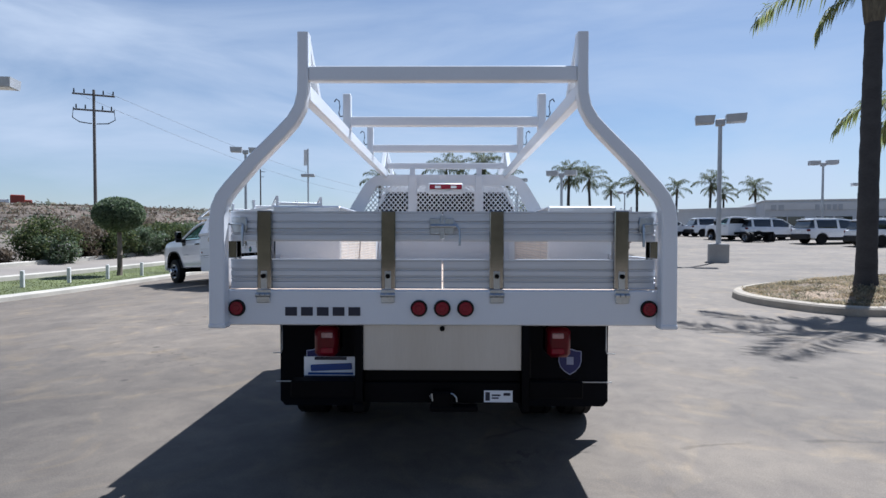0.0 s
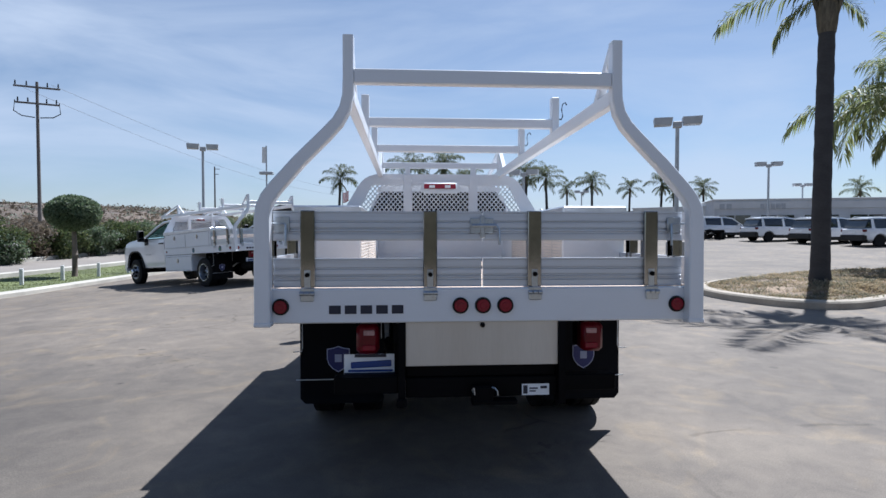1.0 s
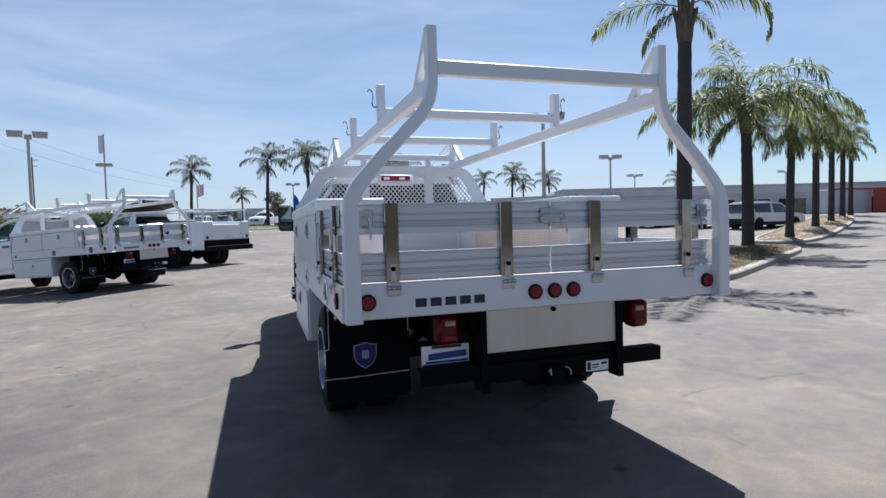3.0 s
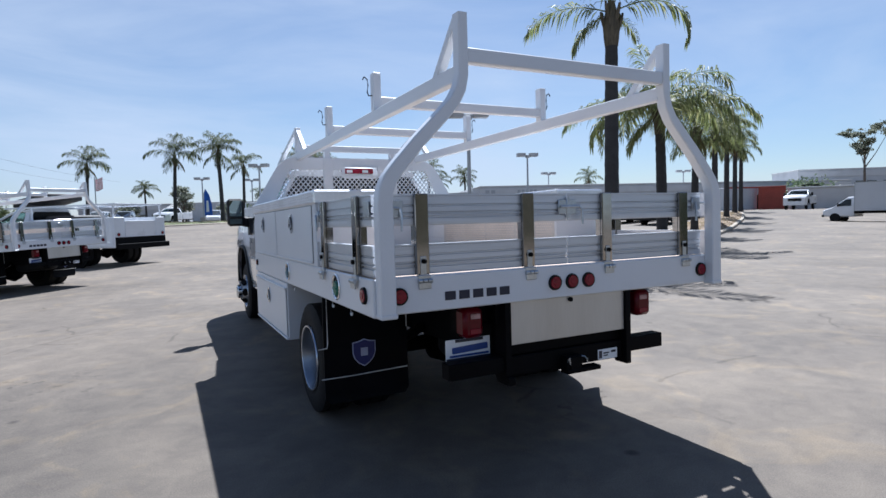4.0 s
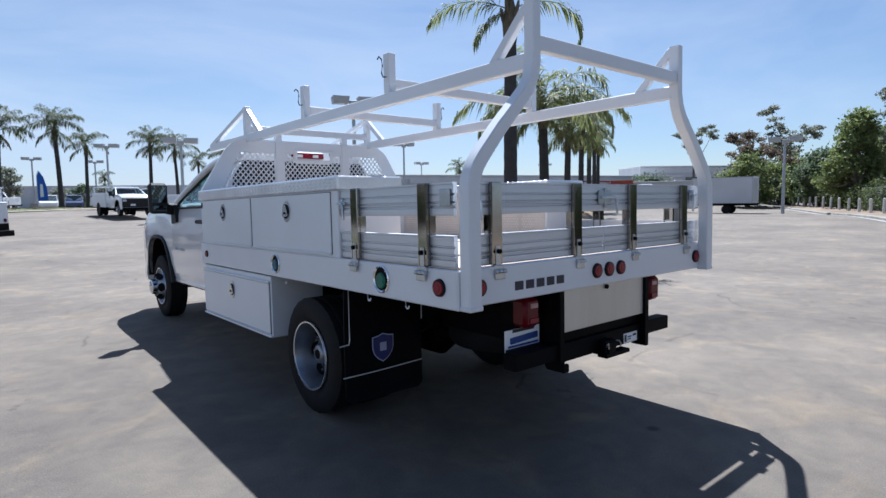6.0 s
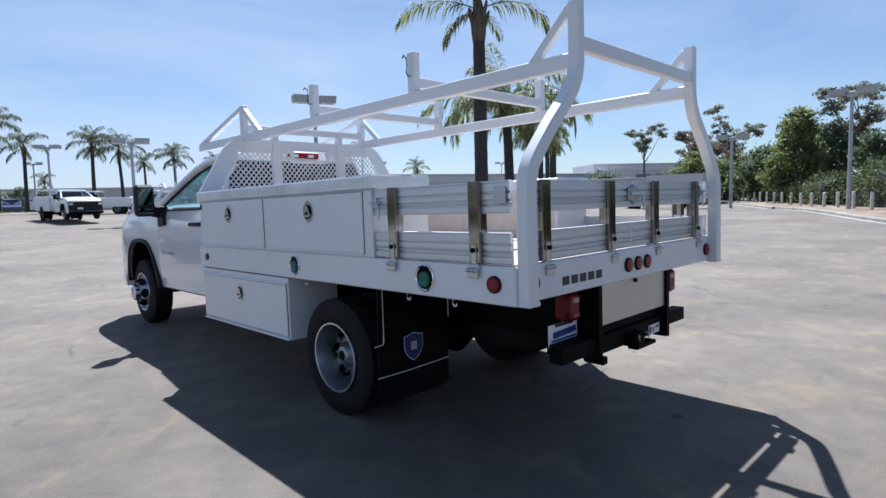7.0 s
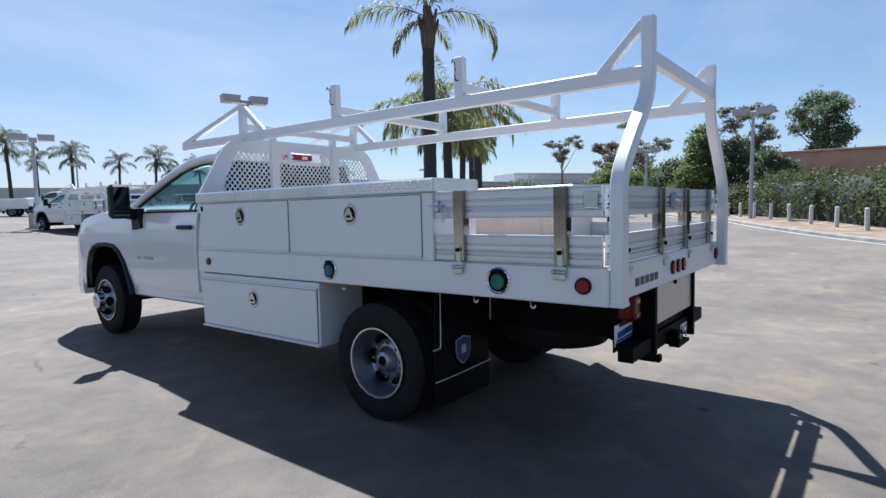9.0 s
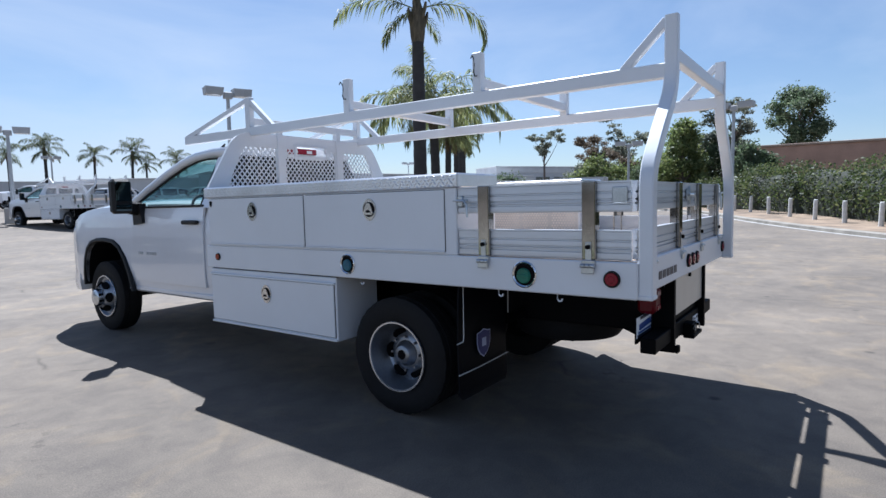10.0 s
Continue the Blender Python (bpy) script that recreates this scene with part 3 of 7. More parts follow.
def build_cab(root, paint):
    """Regular cab and nose of a heavy pickup, y from 6.78 to 9.98."""
    stations = [(6.78, cab_half(0, 0.965, 0.60, 1.44, 0.05, 0.0)), (6.84, cab_half(0, 0.985, 0.57, 1.455, 0.05, 0.0)), (7.6, cab_half(0, 1.0, 0.57, 1.455, 0.05, 0.0)), (8.26, cab_half(0, 1.0, 0.57, 1.465, 0.06, 0.0)),
                (8.34, cab_half(0, 1.0, 0.57, 1.50, 0.10, 0.02)), (8.55, cab_half(0, 1.012, 0.57, 1.512, 0.13, 0.035)), (9.0, cab_half(0, 1.02, 0.57, 1.500, 0.15, 0.04)), (9.35, cab_half(0, 1.022, 0.57, 1.475, 0.18, 0.045)),
                (9.56, cab_half(0, 1.022, 0.57, 1.43, 0.20, 0.05)), (9.72, cab_half(0, 1.008, 0.58, 1.36, 0.22, 0.05)), (9.85, cab_half(0, 0.95, 0.60, 1.26, 0.22, 0.04)), (9.93, cab_half(0, 0.84, 0.64, 1.18, 0.2, 0.03))]
    body = tp("cab_body", loft(bmesh.new(), stations), paint, root, "white painted cab and fenders", 30)
    cutter = bmesh.new()
    for s in (-1, 1):
        prism(cutter, arch_line(0.045) + [(9.43, 0.2), (8.345, 0.2)], min(s * 0.62, s * 1.2), max(s * 0.62, s * 1.2), "yz")
    cutter.transform(RAKE)
    cut(body, cutter)
    body.data.shade_smooth()
    body.data.set_sharp_from_angle(angle=radians(30))
    for s in (-1, 1):
        # wheel arch flare, a squared arch that leans back to the sill
        bm = bmesh.new()
        rings = []
        rows = [arch_line(d) for d in (0.045, 0.045, 0.034, 0.010, 0.0)]
        for k in range(len(rows[0])):
            rings.append([bm.verts.new((s * (1.012 + dx), *row[k])) for row, dx in zip(rows, (-0.07, 0.016, 0.024, 0.018, -0.004))])
        for a, b in zip(rings, rings[1:]):
            for i in range(5):
                bm.faces.new((a[i], a[(i + 1) % 5], b[(i + 1) % 5], b[i]))
        bm.faces.new(rings[0])
        bm.faces.new(rings[-1][::-1])
        tp("arch_flare", bm, PLASTIC, root, "black plastic wheel arch flare", 40)
        # dark liner inside the arch
        bm = bmesh.new()
        rings = [[bm.verts.new((s * x, y, z)) for x in (0.60, 0.985)] for y, z in arch_line(0.052)]
        for a, b in zip(rings, rings[1:]):
            bm.faces.new((a[0], a[1], b[1], b[0]))
        prism(bm, arch_line(0.05), s * 0.635, s * 0.64, "yz")
        tp("arch_liner", bm, BLACK, root)
        # door skin, stands 5 mm proud
        half = [(0.905, 0.655), (1.001, 0.70), (1.006, 0.80), (1.006, 1.10), (1.003, 1.26), (0.992, 1.38), (0.972, 1.452)]
        bm = bmesh.new()
        a = [bm.verts.new((s * x, 6.985, z)) for x, z in half[1:]]
        b = [bm.verts.new((s * x, 8.285, z)) for x, z in half[1:]]
        a2 = [bm.verts.new((s * (x - 0.02), 6.985, z)) for x, z in half[1:]]
        b2 = [bm.verts.new((s * (x - 0.02), 8.285, z)) for x, z in half[1:]]
        for i in range(len(a) - 1):
            bm.faces.new((a[i], a[i + 1], b[i + 1], b[i]))
            bm.faces.new((a[i], a2[i], a2[i + 1], a[i + 1]))
            bm.faces.new((b[i], b[i + 1], b2[i + 1], b2[i]))
        bm.faces.new((a[0], b[0], b2[0], a2[0]))
        bm.faces.new((a[-1], a2[-1], b2[-1], b[-1]))
        door = tp("door", bm, paint, root, "white cab door", 30)
        # dark shut line before the door's front edge
        bm = bmesh.new()
        for z0, z1, x in ((0.70, 1.0, 1.0012), (1.0, 1.16, 0.9985), (1.16, 1.30, 0.989)):
            box(bm, min(s * 0.975, s * x), max(s * 0.975, s * x), 8.287, 8.2905, z0, z1)
        tp("shut_line", bm, PLASTIC, door)
        bm = boxed(min(s * 1.002, s * 1.04), max(s * 1.002, s * 1.04), 7.03, 7.29, 1.287, 1.327, 0.012)
        tp("door_handle", bm, PLASTIC, door, "black door handle")
        # belt moulding and side glass
        tp("belt_moulding", boxed(min(s * 0.955, s * 0.985), max(s * 0.955, s * 0.985), 6.99, 8.22, 1.448, 1.470, 0.004), PLASTIC, door)
        # model badge as plain bars
        for k in (0, 1, 2, 3, 5, 6):
            tp("badge_bar", boxed(min(s * 1.004, s * 1.012), max(s * 1.004, s * 1.012), 7.83 + 0.052 * k, 7.83 + 0.052 * k + 0.036, 0.975, 1.005), LAMP_GREY, door, "grey badge bar")
        # rocker
        tp("rocker", boxed(min(s * 0.9, s * 0.985), max(s * 0.9, s * 0.985), 6.82, 8.48, 0.575, 0.645, 0.02), paint, root)
        # pillars
        bm = bmesh.new()
        tube(bm, [(s * 0.925, 8.46, 1.47), (s * 0.855, 8.20, 1.635), (s * 0.785, 7.92, 1.79), (s * 0.738, 7.68, 1.895), (s * 0.716, 7.48, 1.945), (s * 0.706, 7.2, 1.968), (s * 0.704, 6.95, 1.965), (s * 0.70, 6.82, 1.95)], [0.045, 0.042, 0.042, 0.042, 0.042, 0.042, 0.042, 0.038], 10)
        tp("windscreen_pillar", bm, paint, root, "", 60)
        bm = prism(bmesh.new(), [(6.80, 1.44), (7.03, 1.44), (7.045, 1.70), (7.11, 1.89), (7.10, 1.95), (6.93, 1.95)], -0.02, 0.02, "yz")
        for v in bm.verts:
            v.co.x = s * (0.965 - (v.co.z - 1.44) * 0.555 + v.co.x)
        tp("rear_pillar", bm, paint, root, "", 40)
        bm = bmesh.new()
        tube(bm, [(s * 0.948, 8.32, 1.47), (s * 0.882, 8.15, 1.585), (s * 0.793, 7.88, 1.742), (s * 0.724, 7.64, 1.862), (s * 0.696, 7.42, 1.912), (s * 0.688, 7.10, 1.926)], 0.014, 6)
        strut(bm, (s * 0.952, 7.05, 1.46), (s * 0.700, 7.11, 1.905), 0.03, 0.04, 0.006)
        tp("window_frame", bm, PLASTIC, root, "black window surround")
        bm = bmesh.new()
        poly = [(7.05, 1.455), (8.30, 1.465), (8.15, 1.58), (7.88, 1.735), (7.64, 1.855), (7.42, 1.905), (7.10, 1.922)]
        vs = [bm.verts.new((s * (0.957 - (z - 1.45) * 0.575), y, z)) for y, z in poly]
        bm.faces.new(vs)
        bmesh.ops.solidify(bm, geom=bm.faces[:], thickness=0.004)
        g = tp("side_window", bm, GLASS, root, "clear side window glass")
        g.visible_shadow = False
        # mirror
        bm = boxed(min(s * 1.09, s * 1.285), max(s * 1.09, s * 1.285), 8.04, 8.15, 1.40, 1.745, 0.03)
        mir = tp("door_mirror", bm, PLASTIC, root, "large black towing mirror")
        bm = bmesh.new()
        strut(bm, (s * 0.97, 8.14, 1.44), (s * 1.11, 8.11, 1.46), 0.08, 0.13, 0.02)
        prism(bm, [(8.02, 1.30), (8.20, 1.28), (8.22, 1.50), (8.06, 1.50)], min(s * 0.96, s * 1.03), max(s * 0.96, s * 1.03), "yz")
        tp("mirror_arm", bm, PLASTIC, mir)
        tp("mirror_glass", boxed(min(s * 1.115, s * 1.262), max(s * 1.115, s * 1.262), 8.032, 8.039, 1.525, 1.72), MIRROR, mir, "mirror glass")
        tp("wide_mirror_glass", boxed(min(s * 1.115, s * 1.262), max(s * 1.115, s * 1.262), 8.032, 8.039, 1.43, 1.49), MIRROR, mir, "mirror glass")
        tp("headlight", boxed(min(s * 0.62, s * 0.93), max(s * 0.62, s * 0.93), 9.70, 9.90, 0.98, 1.16, 0.04), LENS_CLEAR, root, "clear headlight")
    # roof
    roof = [(6.80, [(0.65, 1.905), (0.705, 1.930), (0.685, 1.985), (0.61, 2.020), (0.0, 2.038)]), (6.90, [(0.67, 1.905), (0.73, 1.935), (0.71, 1.998), (0.63, 2.032), (0.0, 2.052)]), (7.40, [(0.67, 1.905), (0.725, 1.930), (0.705, 1.985), (0.63, 2.018), (0.0, 2.040)]), (7.66, [(0.66, 1.890), (0.715, 1.910), (0.695, 1.945), (0.62, 1.972), (0.0, 1.988)])]
    tp("roof", loft(bmesh.new(), roof), paint, root, "white cab roof", 40)
    # windscreen and rear window
    bm = bmesh.new()
    bm.faces.new([bm.verts.new(p) for p in ((-0.90, 8.46, 1.50), (0.90, 8.46, 1.50), (0.67, 7.66, 1.90), (-0.67, 7.66, 1.90))])
    bmesh.ops.solidify(bm, geom=bm.faces[:], thickness=0.005)
    w = tp("windscreen", bm, GLASS, root, "clear windscreen")
    w.visible_shadow = False
    bm = bmesh.new()
    prism(bm, [(-0.955, 1.44), (0.955, 1.44), (0.955, 1.50), (-0.955, 1.50)], 6.80, 6.84)
    prism(bm, [(-0.93, 1.50), (-0.80, 1.50), (-0.66, 1.86), (-0.74, 1.90)], 6.80, 6.84)
    prism(bm, [(0.93, 1.50), (0.80, 1.50), (0.66, 1.86), (0.74, 1.90)], 6.80, 6.84)
    tp("cab_back", bm, paint, root)
    tp("rear_window", prism(bmesh.new(), [(-0.83, 1.49), (0.83, 1.49), (0.79, 1.75), (0.68, 1.925), (-0.68, 1.925), (-0.79, 1.75)], 6.793, 6.799), MATT_BLACK, root, "dark tinted rear window")
    # cabin
    tp("cabin_trim", boxed(-0.925, 0.925, 6.86, 8.33, 1.4595, 1.466, 0.002), PLASTIC, root, "dark cabin trim")
    bm = boxed(-0.62, 0.62, 6.98, 7.12, 0.9, 1.55, 0.05)
    box(bm, -0.62, 0.62, 6.98, 7.50, 0.85, 1.05, 0.05)
    for x in (-0.38, 0.38):
        box(bm, x - 0.13, x + 0.13, 6.99, 7.08, 1.56, 1.76, 0.04)
    tp("bench_seat", bm, SEAT, root, "dark cloth seat with head rests", 40)
    tp("dashboard", boxed(-0.88, 0.88, 8.02, 8.40, 1.15, 1.49, 0.06), PLASTIC, root, "dark dashboard", 40)
    bm = bmesh.new()
    wc, wax = Vector((-0.38, 7.86, 1.42)), Vector((0, -0.82, 0.45)).normalized()
    q = wax.to_track_quat("Z", "Y")
    tube(bm, [wc + q @ Vector((0.18 * math.cos(t), 0.18 * math.sin(t), 0)) for t in [2 * math.pi * k / 20 for k in range(21)]], 0.016, 6)
    for t in (0.3, 2.8, 4.7):
        strut(bm, wc, wc + q @ Vector((0.18 * math.cos(t), 0.18 * math.sin(t), 0)), 0.035, 0.02)
    tp("steering_wheel", bm, PLASTIC, root, "black steering wheel", 40)
    # nose
    tp("grille", boxed(-0.60, 0.60, 9.84, 9.93, 0.86, 1.20, 0.03), PLASTIC, root, "black grille")
    bm = loft(bmesh.new(), [(9.60, [(1.005, 0.50), (1.018, 0.60), (1.005, 0.80), (0.0, 0.80)]), (9.78, [(0.985, 0.50), (1.0, 0.60), (0.98, 0.82), (0.0, 0.82)]), (9.98, [(0.84, 0.50), (0.86, 0.62), (0.84, 0.80), (0.0, 0.82)])])
    tp("front_bumper", bm, paint, root, "white front bumper", 40)
    tp("cowl", boxed(-0.86, 0.86, 8.36, 8.50, 1.48, 1.512, 0.01), PLASTIC, root)
    tp("roof_antenna", cyl(bmesh.new(), (-0.55, 7.3, 2.02), (-0.55, 7.24, 2.07), 0.022, 0.006, 10), PLASTIC, root)


def chassis(root, y_rear):
    bm = bmesh.new()
    for s in (-1, 1):
        box(bm, s * 0.43 - 0.04, s * 0.43 + 0.04, y_rear, 9.85, 0.62, 0.82, 0.008)
    for y in (y_rear + 0.1, 4.2, 5.3, 6.4, 7.6, 8.7):
        box(bm, -0.42, 0.42, y, y + 0.1, 0.66, 0.78)
    tp("chassis_frame", bm, BLACK, root, "black ladder frame")
    bm = cyl(bmesh.new(), (-0.95, 4.595, 0.40), (0.95, 4.595, 0.40), 0.06, None, 14)
    lathe(bm, [(-0.19, 0.04), (-0.15, 0.13), (0.0, 0.19), (0.15, 0.13), (0.19, 0.04)], (0.0, 4.575, 0.40), 18, "x")
    tube(bm, [(0.0, 4.85, 0.42), (0.0, 7.4, 0.56)], 0.05, 10)
    for s in (-1, 1):
        tube(bm, [(s * 0.52, 3.95, 0.66), (s * 0.52, 4.3, 0.50), (s * 0.52, 4.595, 0.47), (s * 0.52, 5.05, 0.50), (s * 0.52, 5.4, 0.64)], 0.035, 6)
    part("rear_axle", bm, BLACK, root, "black rear axle and springs", 40, TO_ROOT)
    bm = cyl(bmesh.new(), (-0.8, 9.04, 0.40), (0.8, 9.04, 0.40), 0.06, None, 12)
    part("front_axle", bm, BLACK, root, "", False, TO_ROOT)
    bm = boxed(-0.40, 0.40, 7.0, 9.2, 0.48, 0.70, 0.06)
    tp("engine_and_gearbox", bm, BLACK, root)
    for s in (-1, 1):
        wheel(root, "front_wheel", s, 0.865, 9.04, 0.395, 0.235, "front", "front wheel with protruding silver hub")
        wheel(root, "rear_outer_wheel", s, 1.000, 4.595, 0.395, 0.235, "outer", "outer dual rear wheel with dished silver rim")
        wheel(root, "rear_inner_wheel", s, 0.700, 4.595, 0.395, 0.235, "inner", "inner dual rear wheel")


def spare_wheel(root):
    """A spare wheel slung flat under the rear of the frame."""
    hub = new("spare_wheel")
    hub.parent = root
    tagged(hub, "spare wheel slung under the bed")
    c = (0.0, 3.84, 0.555)
    part("tyre", lathe(bmesh.new(), [(-0.10, 0.22), (-0.115, 0.29), (-0.10, 0.36), (-0.06, 0.39), (0.06, 0.39), (0.10, 0.36), (0.115, 0.29), (0.10, 0.22)], c, 40, "z"), RUBBER, hub, "", 40, TO_ROOT)
    part("rim", lathe(bmesh.new(), [(-0.09, 0.222), (-0.02, 0.18), (-0.02, 0.0)], c, 28, "z", 1, False), BLACK, hub, "", 40, TO_ROOT)


def ribbed_board(p0, p1, z0, z1, normal):
    """An extruded aluminium plank from p0 to p1 (x, y) with grooves and ribs on its outer face."""
    h = z1 - z0
    steps = [(0.0, 0.0), (0.0, 0.020), (0.05, 0.022), (0.22, 0.022), (0.24, 0.010), (0.30, 0.010), (0.32, 0.022), (0.36, 0.022), (0.38, 0.012), (0.42, 0.012), (0.44, 0.022), (0.60, 0.022), (0.62, 0.014), (0.66, 0.014), (0.68, 0.022), (0.93, 0.022), (0.95, 0.026), (1.0, 0.026), (1.0, 0.0)]
    bm = bmesh.new()
    n = Vector((*normal, 0))
    ra = [bm.verts.new(Vector((*p0, z0 + f * h)) + n * o) for f, o in steps]
    rb = [bm.verts.new(Vector((*p1, z0 + f * h)) + n * o) for f, o in steps]
    k = len(steps)
    for i in range(k):
        bm.faces.new((ra[i], ra[(i + 1) % k], rb[(i + 1) % k], rb[i]))
    bm.faces.new(ra)
    bm.faces.new(rb[::-1])
    return bm


def stake(root, x, y, nx, ny):
    """A stainless gate stake with its latch tongue and bolt; (nx, ny) points out of the bed."""
    tx, ty = -ny, nx
    m = Matrix(((tx, nx, 0, x), (ty, ny, 0, y), (0, 0, 1, 0), (0, 0, 0, 1)))
    bm = boxed(-0.036, 0.036, 0.026, 0.046, 1.125, 1.522, 0.004, m)
    box(bm, -0.036, -0.030, -0.012, 0.026, 1.125, 1.522, 0, m)
    box(bm, 0.030, 0.036, -0.012, 0.026, 1.125, 1.522, 0, m)
    st = tp("stake", bm, STEEL, root, "polished stainless gate stake")
    bm = boxed(-0.016, 0.016, 0.0465, 0.050, 1.105, 1.215, 0.002, m)
    box(bm, -0.036, 0.036, 0.030, 0.056, 1.098, 1.124, 0.004, m)
    for u in (-0.026, 0.0, 0.026):
        cyl(bm, m @ Vector((u - 0.011, 0.062, 1.094)), m @ Vector((u + 0.011, 0.062, 1.094)), 0.011, None, 10)
    box(bm, -0.034, 0.034, 0.0555, 0.064, 1.055, 1.092, 0.003, m)
    tp("latch", bm, ZINC, st, "bright steel hinge latch")
    c = m @ Vector((0.0, 0.05, 1.19))
    d = m.to_3x3() @ Vector((0, 0.014, 0))
    tp("bolt", cyl(bmesh.new(), c, c + d, 0.012, None, 10), BLACK, st, "black bolt head")
    return st


def round_lamp(root, p, normal, r, lens, name, label):
    n = Vector(normal)
    p = Vector(p)
    bm = cyl(bmesh.new(), p, p + n * 0.012, r, r * 0.96, 28)
    ob = tp(name, bm, RUBBER, root, label, 40)
    bm = cyl(bmesh.new(), p + n * 0.010, p + n * 0.016, r * 0.80, r * 0.74, 28)
    tp("lens", bm, lens, ob, "", 40)
    bm = cyl(bmesh.new(), p + n * 0.015, p + n * 0.0185, r * 0.42, r * 0.36, 20)
    tp("lens_centre", bm, lens, ob, "", 40)


def filler(root, p, normal, r, cap):
    """A recessed filler cup: bright ring, dark cup, coloured cap."""
    n, p = Vector(normal), Vector(p)
    bm = bmesh.new()
    lathe(bm, [(0.0, r * 1.0), (0.006, r * 1.0), (0.010, r * 0.92), (0.004, r * 0.82), (0.0, r * 0.82)], p, 32, "x", n.x)
    ob = tp("filler_cup", bm, CHROME, root, "round recessed filler cup with bright ring", 40)
    tp("cup", cyl(bmesh.new(), p + n * 0.001, p + n * 0.003, r * 0.83, None, 28), BLACK, ob)
    tp("cap", cyl(bmesh.new(), p + n * 0.003 + Vector((0, 0.004, -0.008)), p + n * 0.012 + Vector((0, 0.004, -0.008)), r * 0.58, r * 0.5, 24), cap, ob, "green filler cap", 40)
    tp("cap_grip", boxed(min(p.x + n.x * 0.010, p.x + n.x * 0.018), max(p.x + n.x * 0.010, p.x + n.x * 0.018), p.y - r * 0.42, p.y + r * 0.5, p.z - 0.016, p.z + 0.0, 0.002), cap, ob)
    bm = bmesh.new()
    for k in range(6):
        t = math.pi * k / 3 + 0.3
        c = p + Vector((0, math.cos(t), math.sin(t))) * r * 0.91 + n * 0.008
        cyl(bm, c, c + n * 0.003, 0.004, None, 8)
    tp("rivets", bm, ZINC, ob)


def box_latch(parent, x, y, z, s):
    """A chrome T-handle compression latch on a door."""
    c = Vector((s * x, y, z))
    n = Vector((s, 0, 0))
    bm = bmesh.new()
    pts = []
    for k in range(24):
        t = 2 * math.pi * k / 24
        r = 0.062 + 0.007 * math.cos(2 * t) ** 2 * (math.cos(2 * t) < 0)
        pts.append((y + r * math.cos(t) * 0.94, z + r * math.sin(t) * 1.06))
    prism(bm, pts, min(s * x, s * (x + 0.007)), max(s * x, s * (x + 0.007)), "yz")
    ob = tp("latch", bm, LATCH, parent, "chrome paddle latch", 40)
    tp("latch_well", cyl(bmesh.new(), c + n * 0.0075, c + n * 0.009, 0.050, None, 24), BLACK, ob)
    bm = prism(bmesh.new(), [(y - 0.043, z - 0.024), (y - 0.030, z - 0.036), (y + 0.030, z - 0.036), (y + 0.043, z - 0.024), (y + 0.030, z + 0.014), (y + 0.012, z + 0.042), (y - 0.012, z + 0.042), (y - 0.030, z + 0.014)], min(s * (x + 0.009), s * (x + 0.018)), max(s * (x + 0.009), s * (x + 0.018)), "yz")
    tp("handle", bm, LATCH, ob)
    bm = prism(bmesh.new(), [(y - 0.022, z - 0.020), (y + 0.022, z - 0.020), (y + 0.012, z - 0.004), (y - 0.012, z - 0.004)], min(s * (x + 0.018), s * (x + 0.0195)), max(s * (x + 0.018), s * (x + 0.0195)), "yz")
    tp("handle_recess", bm, BLACK, ob)


def lattice(poly, y, pitch, w, d, top=9.0, half=0.0):
    """Expanded metal in a convex opening of the plane y: diagonal strands clipped to the outline."""
    bm = bmesh.new()
    for slope in (1.15, -1.15):
        cs = [z - slope * x for x, z in poly]
        step = pitch * slope if slope > 0 else -pitch * slope
        c = math.ceil(min(cs) / step) * step
        while c < max(cs):
            hits = []
            for (x0, z0), (x1, z1) in zip(poly, poly[1:] + poly[:1]):
                f0, f1 = z0 - slope * x0 - c, z1 - slope * x1 - c
                if f0 * f1 < 0:
                    t = f0 / (f0 - f1)
                    hits.append((x0 + (x1 - x0) * t, z0 + (z1 - z0) * t))
            if len(hits) == 2 and math.dist(*hits) > 0.02:
                p, q = (Vector((a, y, b)) for a, b in hits)
                n = max(1, int((q - p).length / 0.02)) if half else 1
                keep = [abs(p.lerp(q, (k + 0.5) / n).x) > half or p.lerp(q, (k + 0.5) / n).z < top for k in range(n)]
                k = 0
                while k < n:
                    if keep[k]:
                        e = k
                        while e < n and keep[e]:
                            e += 1
                        strut(bm, p.lerp(q, k / n), p.lerp(q, e / n), d, w, 0)
                        k = e
                    else:
                        k += 1
            c += step
    return bm


